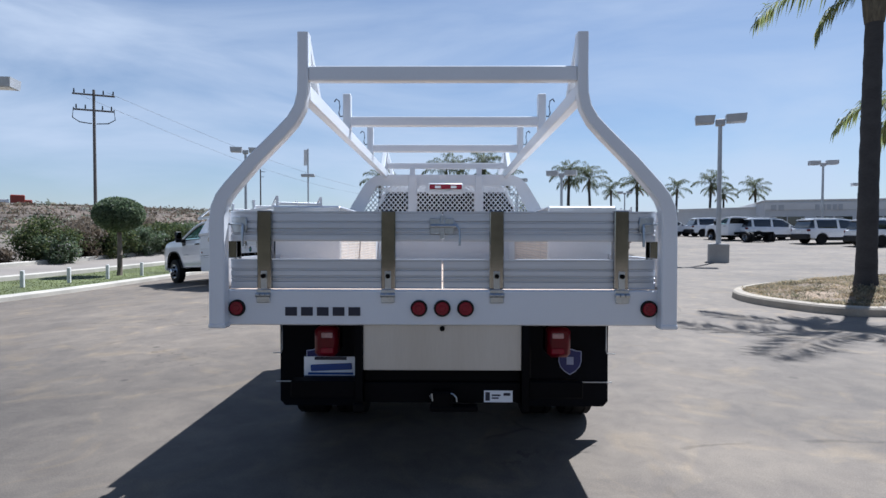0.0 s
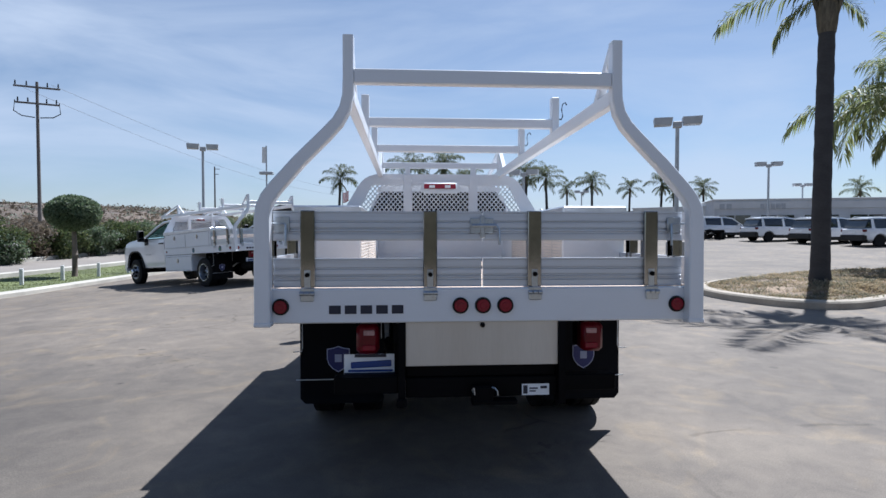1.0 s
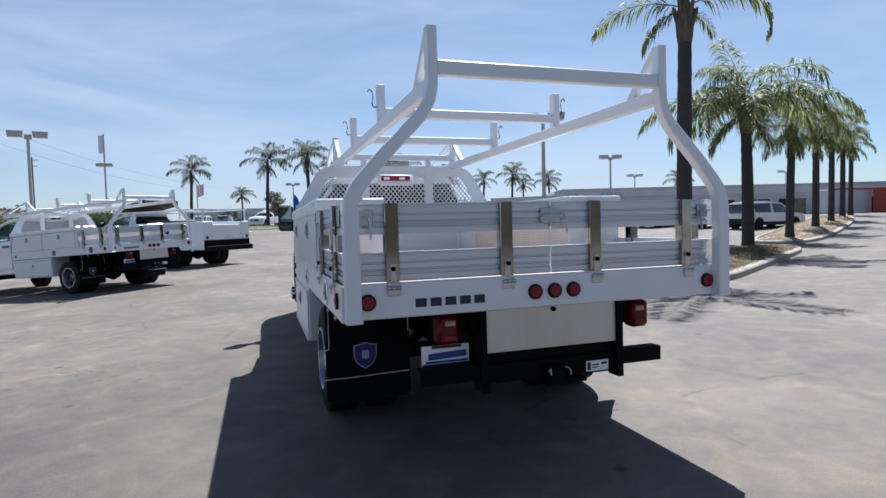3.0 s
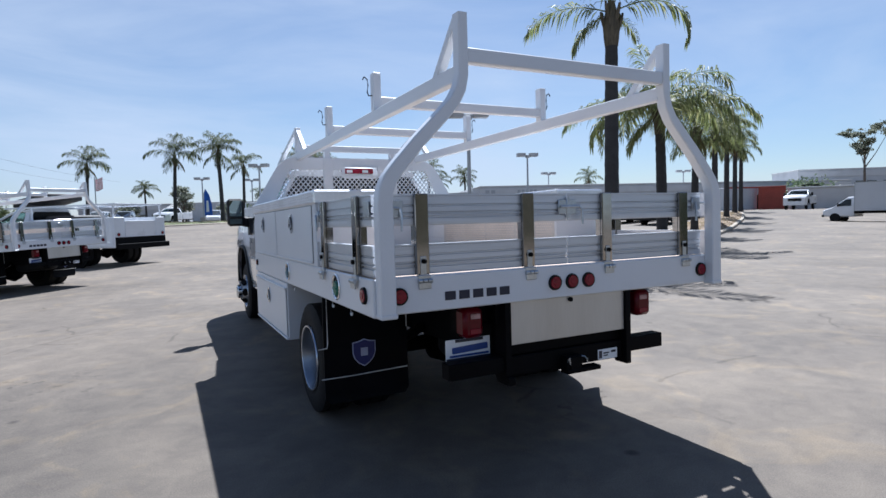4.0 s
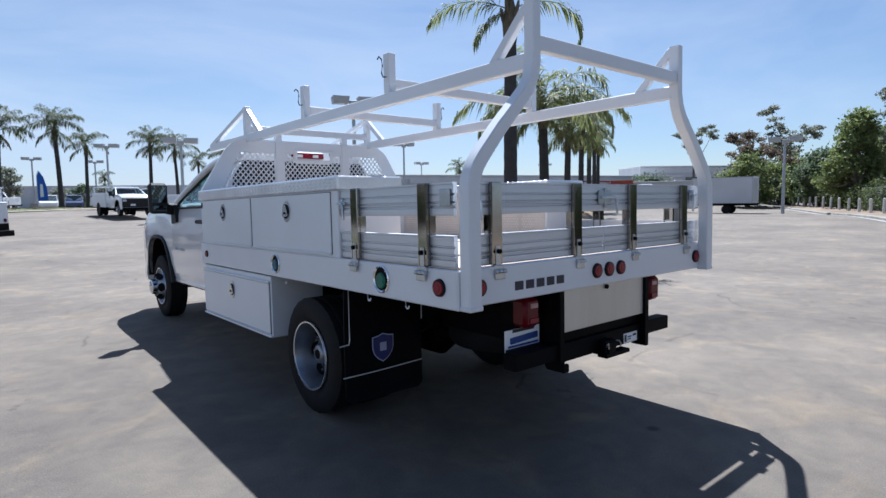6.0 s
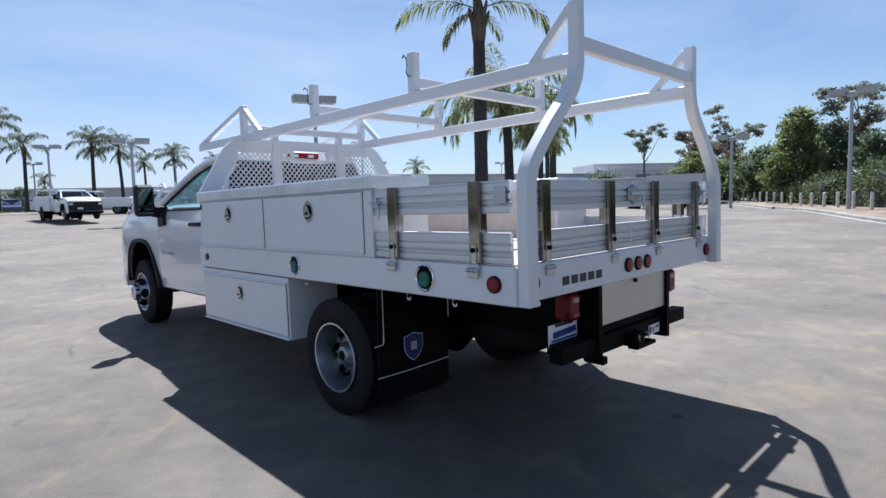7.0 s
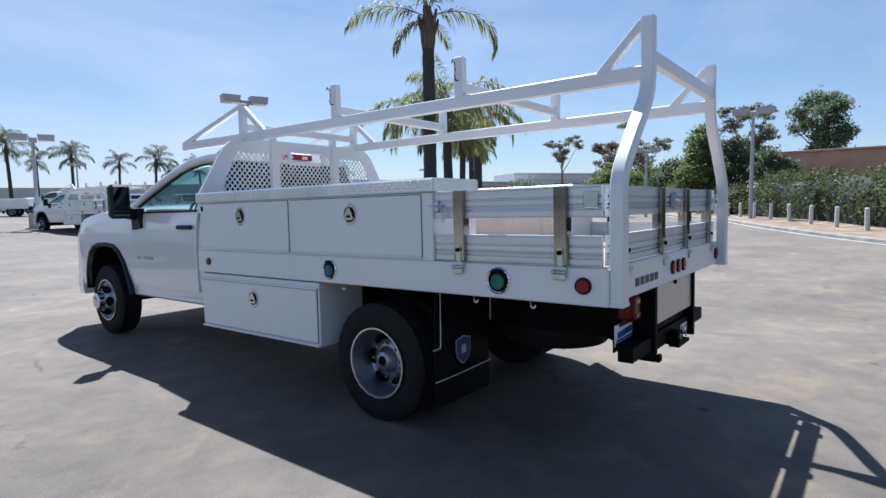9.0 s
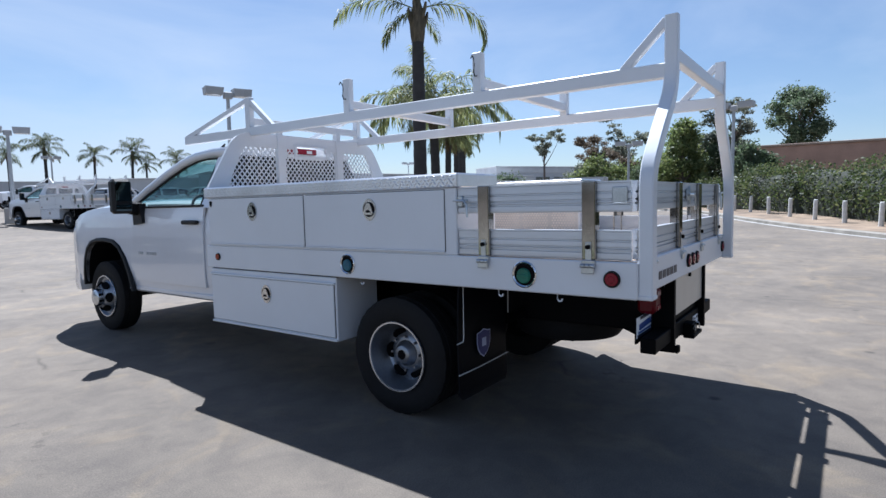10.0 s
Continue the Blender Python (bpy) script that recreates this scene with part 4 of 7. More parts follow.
def headboard(root):
    """Cab guard: a folded sheet with three expanded-metal windows, hung from the rack."""
    y0, y1 = 6.60, 6.625
    outline = [(-1.165, 1.58), (-1.165, 1.605), (-0.945, 1.972), (-0.915, 2.016), (-0.872, 2.056), (-0.82, 2.086), (-0.76, 2.105), (-0.69, 2.112)]
    outline = outline + [(-x, z) for x, z in reversed(outline)]
    win_c = [(-0.325, 1.56), (0.325, 1.56), (0.325, 1.985), (-0.325, 1.985)]
    win_l = [(-0.98, 1.60), (-0.43, 1.60), (-0.43, 1.985), (-0.79, 1.985)]
    win_r = [(-x, z) for x, z in reversed(win_l)]
    bm = prism(bmesh.new(), outline, y0, y1)
    hb = tp("headboard", bm, WHITE_BODY, root, "white cab guard with expanded-metal windows")
    cutter = bmesh.new()
    centre_cut = win_c[:2] + [(0.325, 1.985), (0.192, 1.985), (0.192, 2.018), (-0.192, 2.018), (-0.192, 1.985), (-0.325, 1.985)]
    for w in (centre_cut, win_l, win_r):
        prism(cutter, w, y0 - 0.1, y1 + 0.1)
    cutter.transform(RAKE)
    cut(hb, cutter)
    for w in (win_c, win_l, win_r):
        tp("mesh_panel", lattice(w, y1 - 0.004, 0.052, 0.0105, 0.004, 1.91 if w is win_c else 9.0, 0.2 if w is win_c else 0.0), WHITE_BODY, hb, "white expanded-metal mesh")
    for s in (-1, 1):
        tp("headboard_rib", boxed(s * 0.38 - 0.045, s * 0.38 + 0.045, 6.585, 6.60, 1.56, 2.108, 0.004), WHITE_BODY, hb)
        tp("rack_tab", boxed(s * 0.38 - 0.03, s * 0.38 + 0.03, 6.60, 6.66, 2.085, 2.20, 0.004), WHITE_BODY, hb)
    # lower panel between the boxes
    tp("lower_panel", boxed(-0.72, 0.72, 6.60, 6.62, 1.12, 1.57), WHITE_BODY, hb)
    # plain sheet round the opening for the cab's brake light
    for k, (x0, x1, z0, z1) in enumerate(((-0.225, 0.225, 1.905, 1.926), (-0.225, 0.225, 2.018, 2.03), (-0.225, -0.192, 1.926, 2.018), (0.192, 0.225, 1.926, 2.018))):
        tp("opening_frame", boxed(x0, x1, 6.588, 6.599, z0, z1), WHITE_BODY, hb)
    tp("mesh_gap_plate", boxed(-0.192, 0.192, 6.626, 6.63, 1.89, 1.926), WHITE_BODY, hb)
    bm = boxed(-0.198, 0.198, 6.745, 6.84, 1.950, 2.028, 0.014)
    bl = tp("brake_light", bm, DECAL, root, "high-mounted brake light in white housing", 40)
    tp("lens", boxed(-0.190, 0.190, 6.738, 6.746, 1.957, 2.016, 0.006), RED, bl, "red lens")
    for x0, x1 in ((-0.125, -0.06), (0.06, 0.125)):
        tp("lens_segment", boxed(x0, x1, 6.735, 6.7385, 1.968, 1.998), LENS_CLEAR, bl, "clear lens segment")


def rack(root):
    """Welded tube rack over the bed."""
    post = [(1.122, 0.955), (1.122, 1.20), (1.122, 1.47), (1.116, 1.53), (1.093, 1.585), (1.055, 1.635), (0.94, 1.765), (0.80, 1.905), (0.745, 1.965), (0.708, 2.03), (0.692, 2.10), (0.690, 2.20), (0.690, 2.398)]
    widths = [0.078, 0.078, 0.076, 0.074, 0.072, 0.070, 0.066, 0.063, 0.060, 0.057, 0.055, 0.053, 0.053]
    for s in (-1, 1):
        bm = bar(bmesh.new(), [(s * x, z) for x, z in post], widths, 0.068, 2.925)
        tp("rear_post", bm, WHITE_BODY, root, "bent white rack post", 30)
        tp("post_foot", boxed(s * 1.121 - 0.0425, s * 1.121 + 0.0425, 2.922, 2.996, 0.932, 0.956, 0.005), WHITE_BODY, root)
        bm = bmesh.new()
        strut(bm, (s * 0.690, 2.975, 2.111), (s * 0.690, 7.68, 2.121), 0.052, 0.080, 0.005)
        tp("side_rail", bm, WHITE_BODY, root, "white square rack rail")
        for p, q in (((s * 0.690, 2.985, 2.375), (s * 0.690, 3.225, 2.135)), ((s * 0.690, 6.63, 2.405), (s * 0.690, 7.665, 2.145)), ((s * 0.690, 6.63, 2.405), (s * 0.690, 6.31, 2.140))):
            tp("rack_brace", strut(bmesh.new(), p, q, 0.045, 0.045, 0.004), WHITE_BODY, root, "slanted white brace")
        for y, top in ((4.175, 2.405), (5.375, 2.408), (6.63, 2.425)):
            up = tp("rack_upright", boxed(s * 0.690 - 0.027, s * 0.690 + 0.027, y - 0.033, y + 0.033, 2.150, top, 0.004), WHITE_BODY, root, "short white upright")
            if y < 6:
                x = s * 0.722
                bm = tube(bmesh.new(), [(x - s * 0.01, y, 2.255), (x + s * 0.02, y, 2.25), (x + s * 0.03, y, 2.275), (x + s * 0.022, y, 2.32), (x + s * 0.028, y, 2.36), (x + s * 0.048, y, 2.375), (x + s * 0.06, y, 2.355)], 0.0045, 6)
                tp("tie_hook", bm, BLACK, up, "small bent tie hook", 40)
    for y in (2.96, 4.175, 5.375, 6.63):
        bm = boxed(-0.664, 0.664, y - 0.026, y + 0.026, 2.180 if y > 3 else 2.160, 2.246 if y > 3 else 2.234, 0.005)
        tp("rack_crossbar", bm, WHITE_BODY, root, "white rack crossbar")


def toolboxes(root):
    for s in (-1, 1):
        def bx(x0, x1, *r, b=0.0):
            return boxed(min(s * x0, s * x1), max(s * x0, s * x1), *r, b)
        body = tp("upper_toolbox", bx(0.72, 1.172, 4.05, 6.60, 1.118, 1.530, b=0.006), WHITE_BODY, root, "white side toolbox with diamond-plate lid")
        lid = tp("lid", bx(0.715, 1.184, 4.03, 6.645, 1.516, 1.606, b=0.010), PLATE, body, "aluminium diamond-plate lid")
        bm = bmesh.new()
        def lozenge(c, along, across, up):
            """A raised lens-shaped tread bar with a ridge."""
            c = Vector(c)
            rim = [bm.verts.new(c + p) for p in (along, across, -along, -across)]
            ridge = [bm.verts.new(c + along * 0.45 + up), bm.verts.new(c - along * 0.45 + up)]
            bm.faces.new((rim[0], rim[1], ridge[0]))
            bm.faces.new((rim[1], rim[2], ridge[1]))
            bm.faces.new((rim[1], ridge[1], ridge[0]))
            bm.faces.new((rim[2], rim[3], ridge[1]))
            bm.faces.new((rim[3], rim[0], ridge[0]))
            bm.faces.new((rim[3], ridge[0], ridge[1]))
        for i in range(86):
            yy = 4.06 + i * 0.030
            for j in range(9):
                xx = 0.735 + j * 0.050 + (i % 2) * 0.025
                if xx < 1.155:
                    k = 1 if (i + j) % 2 else -1
                    lozenge((s * xx, yy, 1.606), Vector((0.010 * k, 0.012, 0)), Vector((0.004, -0.0035 * k, 0)), Vector((0, 0, 0.0016)))
            for j in range(4):
                k = 1 if (i + j) % 2 else -1
                lozenge((s * 1.184, yy + (j % 2) * 0.015, 1.530 + j * 0.019), Vector((0, 0.0125, 0.0085 * k)), Vector((0, -0.0035 * k, 0.005)), Vector((s * 0.004, 0, 0)))
        tp("tread_pattern", bm, PLATE, lid)
        for y0, y1, ly in ((4.135, 5.358, 4.735), (5.392, 6.575, 5.985)):
            door = tp("toolbox_door", bx(1.172, 1.181, y0, y1, 1.142, 1.508, b=0.003), WHITE_BODY, body, "white toolbox door")
            bm = boxed(min(s * 1.166, s * 1.1735), max(s * 1.166, s * 1.1735), y0 - 0.0035, y1 + 0.0035, 1.1385, 1.5115)
            tp("door_gap", bm, BLACK, door)
            bm = bmesh.new()
            cyl(bm, (s * 1.183, y0, 1.137), (s * 1.183, y1, 1.137), 0.006, None, 8)
            tp("hinge", bm, WHITE_BODY, door, "", 40)
            box_latch(door, 1.181, ly, 1.400, s)
        bm = prism(bmesh.new(), [(6.528, 1.487), (6.546, 1.494), (6.564, 1.487), (6.562, 1.458), (6.546, 1.440), (6.530, 1.458)], min(s * 1.181, s * 1.184), max(s * 1.181, s * 1.184), "yz")
        tp("corner_badge", bm, BLACK, body, "small dark shield badge")
        # perforated inner wall; pale discs carry the light seen through its holes
        tp("inner_panel", bx(0.7165, 0.7195, 4.07, 6.0, 1.135, 1.525), INNER, body, "grey perforated inner panel")
        for y0, y1 in ((4.10, 4.32), (4.36, 4.60), (4.64, 5.10), (5.14, 5.95)):
            bm = bmesh.new()
            i = 0
            z = 1.16
            while z < 1.5:
                y = y0 + (i % 2) * 0.013
                while y < y1:
                    cyl(bm, (s * 0.7163, y, z), (s * 0.7150, y, z), 0.0085, None, 6)
                    y += 0.026
                z += 0.0225
                i += 1
            tp("perforation", bm, LIT_HOLES, body, "rows of pale discs painted as lit holes")
        # lower box
        low = tp("lower_toolbox", bx(0.74, 1.165, 5.095, 6.62, 0.462, 0.922, b=0.006), WHITE_BODY, root, "white underbody toolbox")
        door = tp("toolbox_door", bx(1.165, 1.176, 5.115, 6.605, 0.492, 0.868, b=0.003), WHITE_BODY, low, "white toolbox door")
        tp("door_gap", bx(1.160, 1.1665, 5.110, 6.610, 0.487, 0.873), BLACK, door)
        tp("drip_edge", bx(1.160, 1.184, 5.10, 6.615, 0.872, 0.886, b=0.003), WHITE_BODY, low)
        tp("bottom_edge", bx(1.160, 1.182, 5.095, 6.62, 0.464, 0.480, b=0.003), WHITE_BODY, low)
        # black strip stands in for the shadow line under the skirt
        tp("top_shadow_strip", bx(0.76, 1.150, 5.10, 6.61, 0.9225, 0.936), BLACK, low)
        box_latch(door, 1.176, 5.865, 0.755, s)


def bed(root):
    deck = tp("bed_deck", boxed(-1.17, 1.17, 2.998, 6.62, 1.085, 1.118, 0.003), DECK_TAN, root, "tan flatbed deck")
    for s in (-1, 1):
        tp("side_skirt", boxed(min(s * 1.13, s * 1.175), max(s * 1.13, s * 1.175), 2.992, 6.655, 0.932, 1.118, 0.006), WHITE_BODY, root, "white side skirt")
    tp("rear_skirt", boxed(-1.129, 1.129, 2.992, 3.04, 0.940, 1.119, 0.006), WHITE_BODY, root, "white rear skirt")
    for y in (3.3, 3.9, 4.5, 5.1, 5.7, 6.3):
        tp("cross_member", boxed(-1.10, 1.10, y - 0.03, y + 0.03, 0.985, 1.084), BLACK, root, "black bed cross member")
    for s in (-1, 1):
        tp("sub_frame_rail", boxed(s * 0.43 - 0.04, s * 0.43 + 0.04, 3.05, 6.6, 0.822, 0.984), BLACK, root)
    # gates
    for x0, x1 in ((-1.085, -0.004), (0.004, 1.085)):
        for z0, z1 in ((1.124, 1.275), (1.366, 1.520)):
            tp("gate_board", ribbed_board((x0, 3.045), (x1, 3.045), z0, z1, (0, -1)), ALU, root, "ribbed aluminium gate plank")
    for s in (-1, 1):
        for z0, z1 in ((1.124, 1.275), (1.366, 1.520)):
            tp("gate_board", ribbed_board((s * 1.135, 3.03), (s * 1.135, 4.045), z0, z1, (s, 0)), ALU, root, "ribbed aluminium gate plank")
        for y in (3.238, 3.862):
            stake(root, s * 1.135, y, s, 0)
        # front gate latch on the box
        bm = bmesh.new()
        box(bm, min(s * 1.14, s * 1.166), max(s * 1.14, s * 1.166), 4.01, 4.048, 1.405, 1.47, 0.004)
        tube(bm, [(s * 1.17, 4.03, 1.44), (s * 1.185, 3.99, 1.44), (s * 1.187, 3.97, 1.42), (s * 1.187, 3.965, 1.345)], 0.007, 6)
        cyl(bm, (s * 1.165, 4.075, 1.44), (s * 1.165, 3.975, 1.44), 0.009, None, 8)
        tp("gate_latch", bm, ZINC, root, "zinc gate latch", 40)
        # rear corner latch
        bm = bmesh.new()
        box(bm, min(s * 1.00, s * 1.075), max(s * 1.00, s * 1.075), 3.012, 3.020, 1.41, 1.49, 0.003)
        cl = tp("corner_latch", bm, ZINC, root, "zinc corner latch", 40)
        tp("side_plate", boxed(min(s * 1.161, s * 1.167), max(s * 1.161, s * 1.167), 3.045, 3.12, 1.41, 1.49, 0.003), ZINC, cl)
        bm = bmesh.new()
        tube(bm, [(s * 1.02, 3.005, 1.45), (s * 1.085, 3.0, 1.455), (s * 1.10, 3.01, 1.45)], 0.007, 6)
        tube(bm, [(s * 1.02, 3.005, 1.45), (s * 1.017, 2.998, 1.42), (s * 1.017, 2.996, 1.34)], 0.007, 6)
        tp("latch_bar", bm, ZINC, cl, "", 40)
    for x in (-0.908, -0.276, 0.276, 0.908):
        stake(root, x, 3.045, 0, -1)
    bm = bmesh.new()
    box(bm, -0.065, -0.010, 3.012, 3.021, 1.405, 1.485, 0.003)
    box(bm, 0.010, 0.060, 3.012, 3.021, 1.405, 1.485, 0.003)
    cyl(bm, (-0.06, 3.004, 1.445), (0.075, 3.004, 1.445), 0.009, None, 8)
    tube(bm, [(0.07, 3.0, 1.445), (0.085, 2.995, 1.43), (0.088, 2.993, 1.345)], 0.007, 6)
    box(bm, -0.012, 0.012, 3.008, 3.018, 1.38, 1.50, 0.003)
    tp("centre_latch", bm, ZINC, root, "zinc centre gate latch", 40)
    # lamps
    for x in (-1.043, -0.118, 0.0, 0.118, 1.043):
        round_lamp(root, (x, 2.992, 1.027), (0, -1, 0), 0.043, RED, "marker_light", "round red marker light in black grommet")
    for s in (-1, 1):
        round_lamp(root, (s * 1.175, 3.118, 1.030), (s, 0, 0), 0.043, RED, "marker_light", "round red marker light in black grommet")
        round_lamp(root, (s * 1.175, 6.487, 1.025), (s, 0, 0), 0.030, AMBER, "marker_light", "small round amber marker light")
        filler(root, (s * 1.175, 3.606, 1.030), (s, 0, 0), 0.075, GREEN_CAP)
        filler(root, (s * 1.175, 4.962, 1.028), (s, 0, 0), 0.070, TEAL_CAP)
        for y in (3.405, 3.765, 4.845):
            bm = tube(bmesh.new(), [(s * 1.155, y + 0.016, 0.935), (s * 1.155, y + 0.016, 0.905), (s * 1.155, y + 0.006, 0.893), (s * 1.155, y - 0.007, 0.895), (s * 1.155, y - 0.012, 0.908)], 0.0045, 6)
            tp("rope_hook", bm, WHITE_BODY, root, "small white rope hook", 40)
    # maker's lettering as five plain blocks 
    bm = bmesh.new()
    for k in range(5):
        x0 = -0.798 + k * 0.0805
        box(bm, x0, x0 + 0.060, 2.9895, 2.9925, 0.988, 1.032)
    tp("maker_marking", bm, INK, root, "dark blue marking of plain blocks")


def shield(parent, x, y, z, w, h):
    """A navy shield with a pale edge and a plain pale block; it faces the rear."""
    def outline(k):
        pts = [(-0.5, 0.40), (-0.25, 0.43), (0.0, 0.5), (0.25, 0.43), (0.5, 0.40), (0.5, 0.0), (0.42, -0.2), (0.25, -0.37), (0.0, -0.5), (-0.25, -0.37), (-0.42, -0.2), (-0.5, 0.0)]
        return [(x + u * w * k, z + v * h * k) for u, v in pts]
    e = part("emblem", prism(bmesh.new(), outline(1.0), y - 0.002, y, "xz"), PALE_DECAL, parent, "navy shield emblem with pale outline", False, TO_ROOT)
    part("emblem_field", prism(bmesh.new(), outline(0.92), y - 0.004, y - 0.0021, "xz"), NAVY, e, "", False, TO_ROOT)
    bm = boxed(x - 0.024, x + 0.024, y - 0.006, y - 0.0041, z - 0.020, z + 0.034)
    part("emblem_block", bm, PALE_DECAL, e, "", False, TO_ROOT)


def tail(root):
    """Rear end below the bed: panel, hitch bar, tail lights, plate, mud flaps."""
    tp("tail_panel", boxed(-0.405, 0.405, 3.012, 3.022, 0.707, 0.939, 0.002), PANEL_STEEL, root, "satin stainless tail panel")
    tp("panel_lock", cyl(bmesh.new(), (0.0, 2.998, 0.922), (0.0, 3.012, 0.922), 0.013, None, 14), BLACK, root, "black panel lock")
    for s in (-1, 1):
        bm = prism(bmesh.new(), [(2.995, 0.50), (3.09, 0.50), (3.12, 0.545), (3.4, 0.655), (3.4, 0.72), (3.13, 0.74), (3.13, 0.939), (2.995, 0.939)], s * 0.425 - 0.018, s * 0.425 + 0.018, "yz")
        tp("hitch_plate", bm, BLACK, root, "black hitch side plate")
    for s in (-1, 1):
        if s < 0:
            tp("hitch_foot", boxed(s * 0.425 - 0.026, s * 0.425 + 0.026, 2.968, 2.994, 0.50, 0.545, 0.006), BLACK, root, "small black foot")
        end = 0.72 if s > 0 else 0.778
        tp("bumper_tube", boxed(min(s * 0.444, s * end), max(s * 0.444, s * end), 3.012, 3.097, 0.565, 0.65, 0.004), BLACK, root, "black square-tube bumper stub")
    bm = boxed(-0.405, 0.405, 3.03, 3.12, 0.535, 0.640, 0.005)
    box(bm, -0.40, 0.40, 3.05, 3.3, 0.645, 0.700)
    tp("hitch_bar", bm, BLACK, root, "black hitch bar")
    bm = boxed(-0.055, 0.055, 2.972, 3.12, 0.520, 0.605, 0.006)
    box(bm, -0.06, 0.18, 2.962, 3.03, 0.508, 0.532, 0.004)
    box(bm, -0.035, 0.035, 2.966, 2.973, 0.53, 0.595)
    tp("receiver", bm, BLACK, root, "black tow receiver")
    for hook in ([(-0.055, 2.970, 0.575), (-0.060, 2.962, 0.590), (-0.052, 2.958, 0.602), (-0.048, 2.958, 0.565)], [(0.045, 2.970, 0.600), (0.058, 2.960, 0.598), (0.072, 2.958, 0.582), (0.074, 2.958, 0.560)]):
        tp("chain_hook", tube(bmesh.new(), hook, 0.004, 6), ZINC, root, "small bright hook", 40)
    st = tp("sticker", boxed(0.215, 0.362, 3.0275, 3.0295, 0.540, 0.600), DECAL, root, "white label")
    for x0, x1, z0, z1 in ((0.222, 0.245, 0.548, 0.592), (0.255, 0.30, 0.572, 0.580), (0.255, 0.29, 0.558, 0.565), (0.315, 0.35, 0.574, 0.588)):
        tp("label_bar", boxed(x0, x1, 3.0262, 3.0274, z0, z1), INK, st)
    for s in (-1, 1):
        tl = tp("tail_light", boxed(s * 0.605 - 0.060, s * 0.605 + 0.060, 3.045, 3.15, 0.765, 0.922, 0.020), RED_DARK, root, "red box tail light", 40)
        tp("reflector", boxed(s * 0.597 - 0.034, s * 0.597 + 0.034, 3.041, 3.0448, 0.785, 0.815, 0.003), RED, tl, "red reflector")
        tp("reverse_lens", boxed(s * 0.597 - 0.029, s * 0.597 + 0.029, 3.041, 3.0448, 0.866, 0.893, 0.003), REVERSE_LENS, tl, "clear reversing lens")
        tp("light_bracket", boxed(s * 0.597 - 0.045, s * 0.597 + 0.045, 3.151, 3.24, 0.78, 0.98), BLACK, tl)
    pl = tp("licence_plate", boxed(-0.737, -0.452, 3.124, 3.130, 0.632, 0.752, 0.002), DECAL, root, "white dealer plate with blue bars")
    bm = bmesh.new()
    strut(bm, (-0.700, 3.123, 0.692), (-0.482, 3.123, 0.702), 0.0016, 0.034)
    box(bm, -0.715, -0.475, 3.1222, 3.1238, 0.656, 0.668)
    tp("plate_lettering", bm, BLUE_INK, pl, "blue bars")
    bm = boxed(-0.735, -0.454, 3.1212, 3.1238, 0.634, 0.652)
    box(bm, -0.68, -0.51, 3.1212, 3.1238, 0.735, 0.751)
    tp("plate_frame", bm, INK, pl, "dark plate surround")
    tp("plate_bracket", boxed(-0.735, -0.46, 3.131, 3.14, 0.60, 0.75), BLACK, pl)
    for s in (-1, 1):
        bm = bmesh.new()
        n = 8
        front, back = [], []
        for i in range(n + 1):
            z, y = (0.20 + 0.73 * i / n if i != 1 else 0.235), 4.06 + 0.012 * math.sin(3 * i / n)
            x_in, x_out = (0.59, 1.11) if i == 0 else (0.56, 1.145)
            front.append([bm.verts.new((s * x, y, z)) for x in (x_in, x_out)])
            back.append([bm.verts.new((s * x, y + 0.010, z)) for x in (x_in, x_out)])
        for i in range(n):
            bm.faces.new((front[i][0], front[i][1], front[i + 1][1], front[i + 1][0]))
            bm.faces.new((back[i][0], back[i + 1][0], back[i + 1][1], back[i][1]))
            for k in (0, 1):
                bm.faces.new((front[i][k], front[i + 1][k], back[i + 1][k], back[i][k]))
        for i in (0, n):
            bm.faces.new((front[i][0], front[i][1], back[i][1], back[i][0]))
        fl = part("mud_flap", bm, FLAP, root, "black rubber mud flap with shield emblem", False, TO_ROOT)
        shield(fl, s * 0.878, 4.056, 0.515, 0.160, 0.185)
        bm = bmesh.new()
        tube(bm, [(s * 1.125, 4.045, 0.925), (s * 1.125, 4.045, 0.60), (s * 1.130, 4.045, 0.575), (s * 1.19, 4.05, 0.570)], 0.0036, 6)
        tube(bm, [(s * 0.575, 4.045, 0.925), (s * 0.575, 4.045, 0.66)], 0.0036, 6)
        tube(bm, [(s * 1.17, 4.05, 0.372), (s * 0.95, 4.045, 0.374), (s * 0.575, 4.045, 0.385)], 0.0036, 6)
        part("flap_wire", bm, POST_WHITE, fl, "thin white wire", 40, TO_ROOT)


def build_truck(label):
    root = thing("contractor_truck", label, "truck")
    build_cab(root, SILVER_WHITE)
    chassis(root, 3.12)
    spare_wheel(root)
    bed(root)
    toolboxes(root)
    headboard(root)
    rack(root)
    tail(root)
    return root


truck = build_truck("white contractor flatbed truck with toolboxes and ladder rack on asphalt")
truck.matrix_basis = pose(0, 2.95, 0)


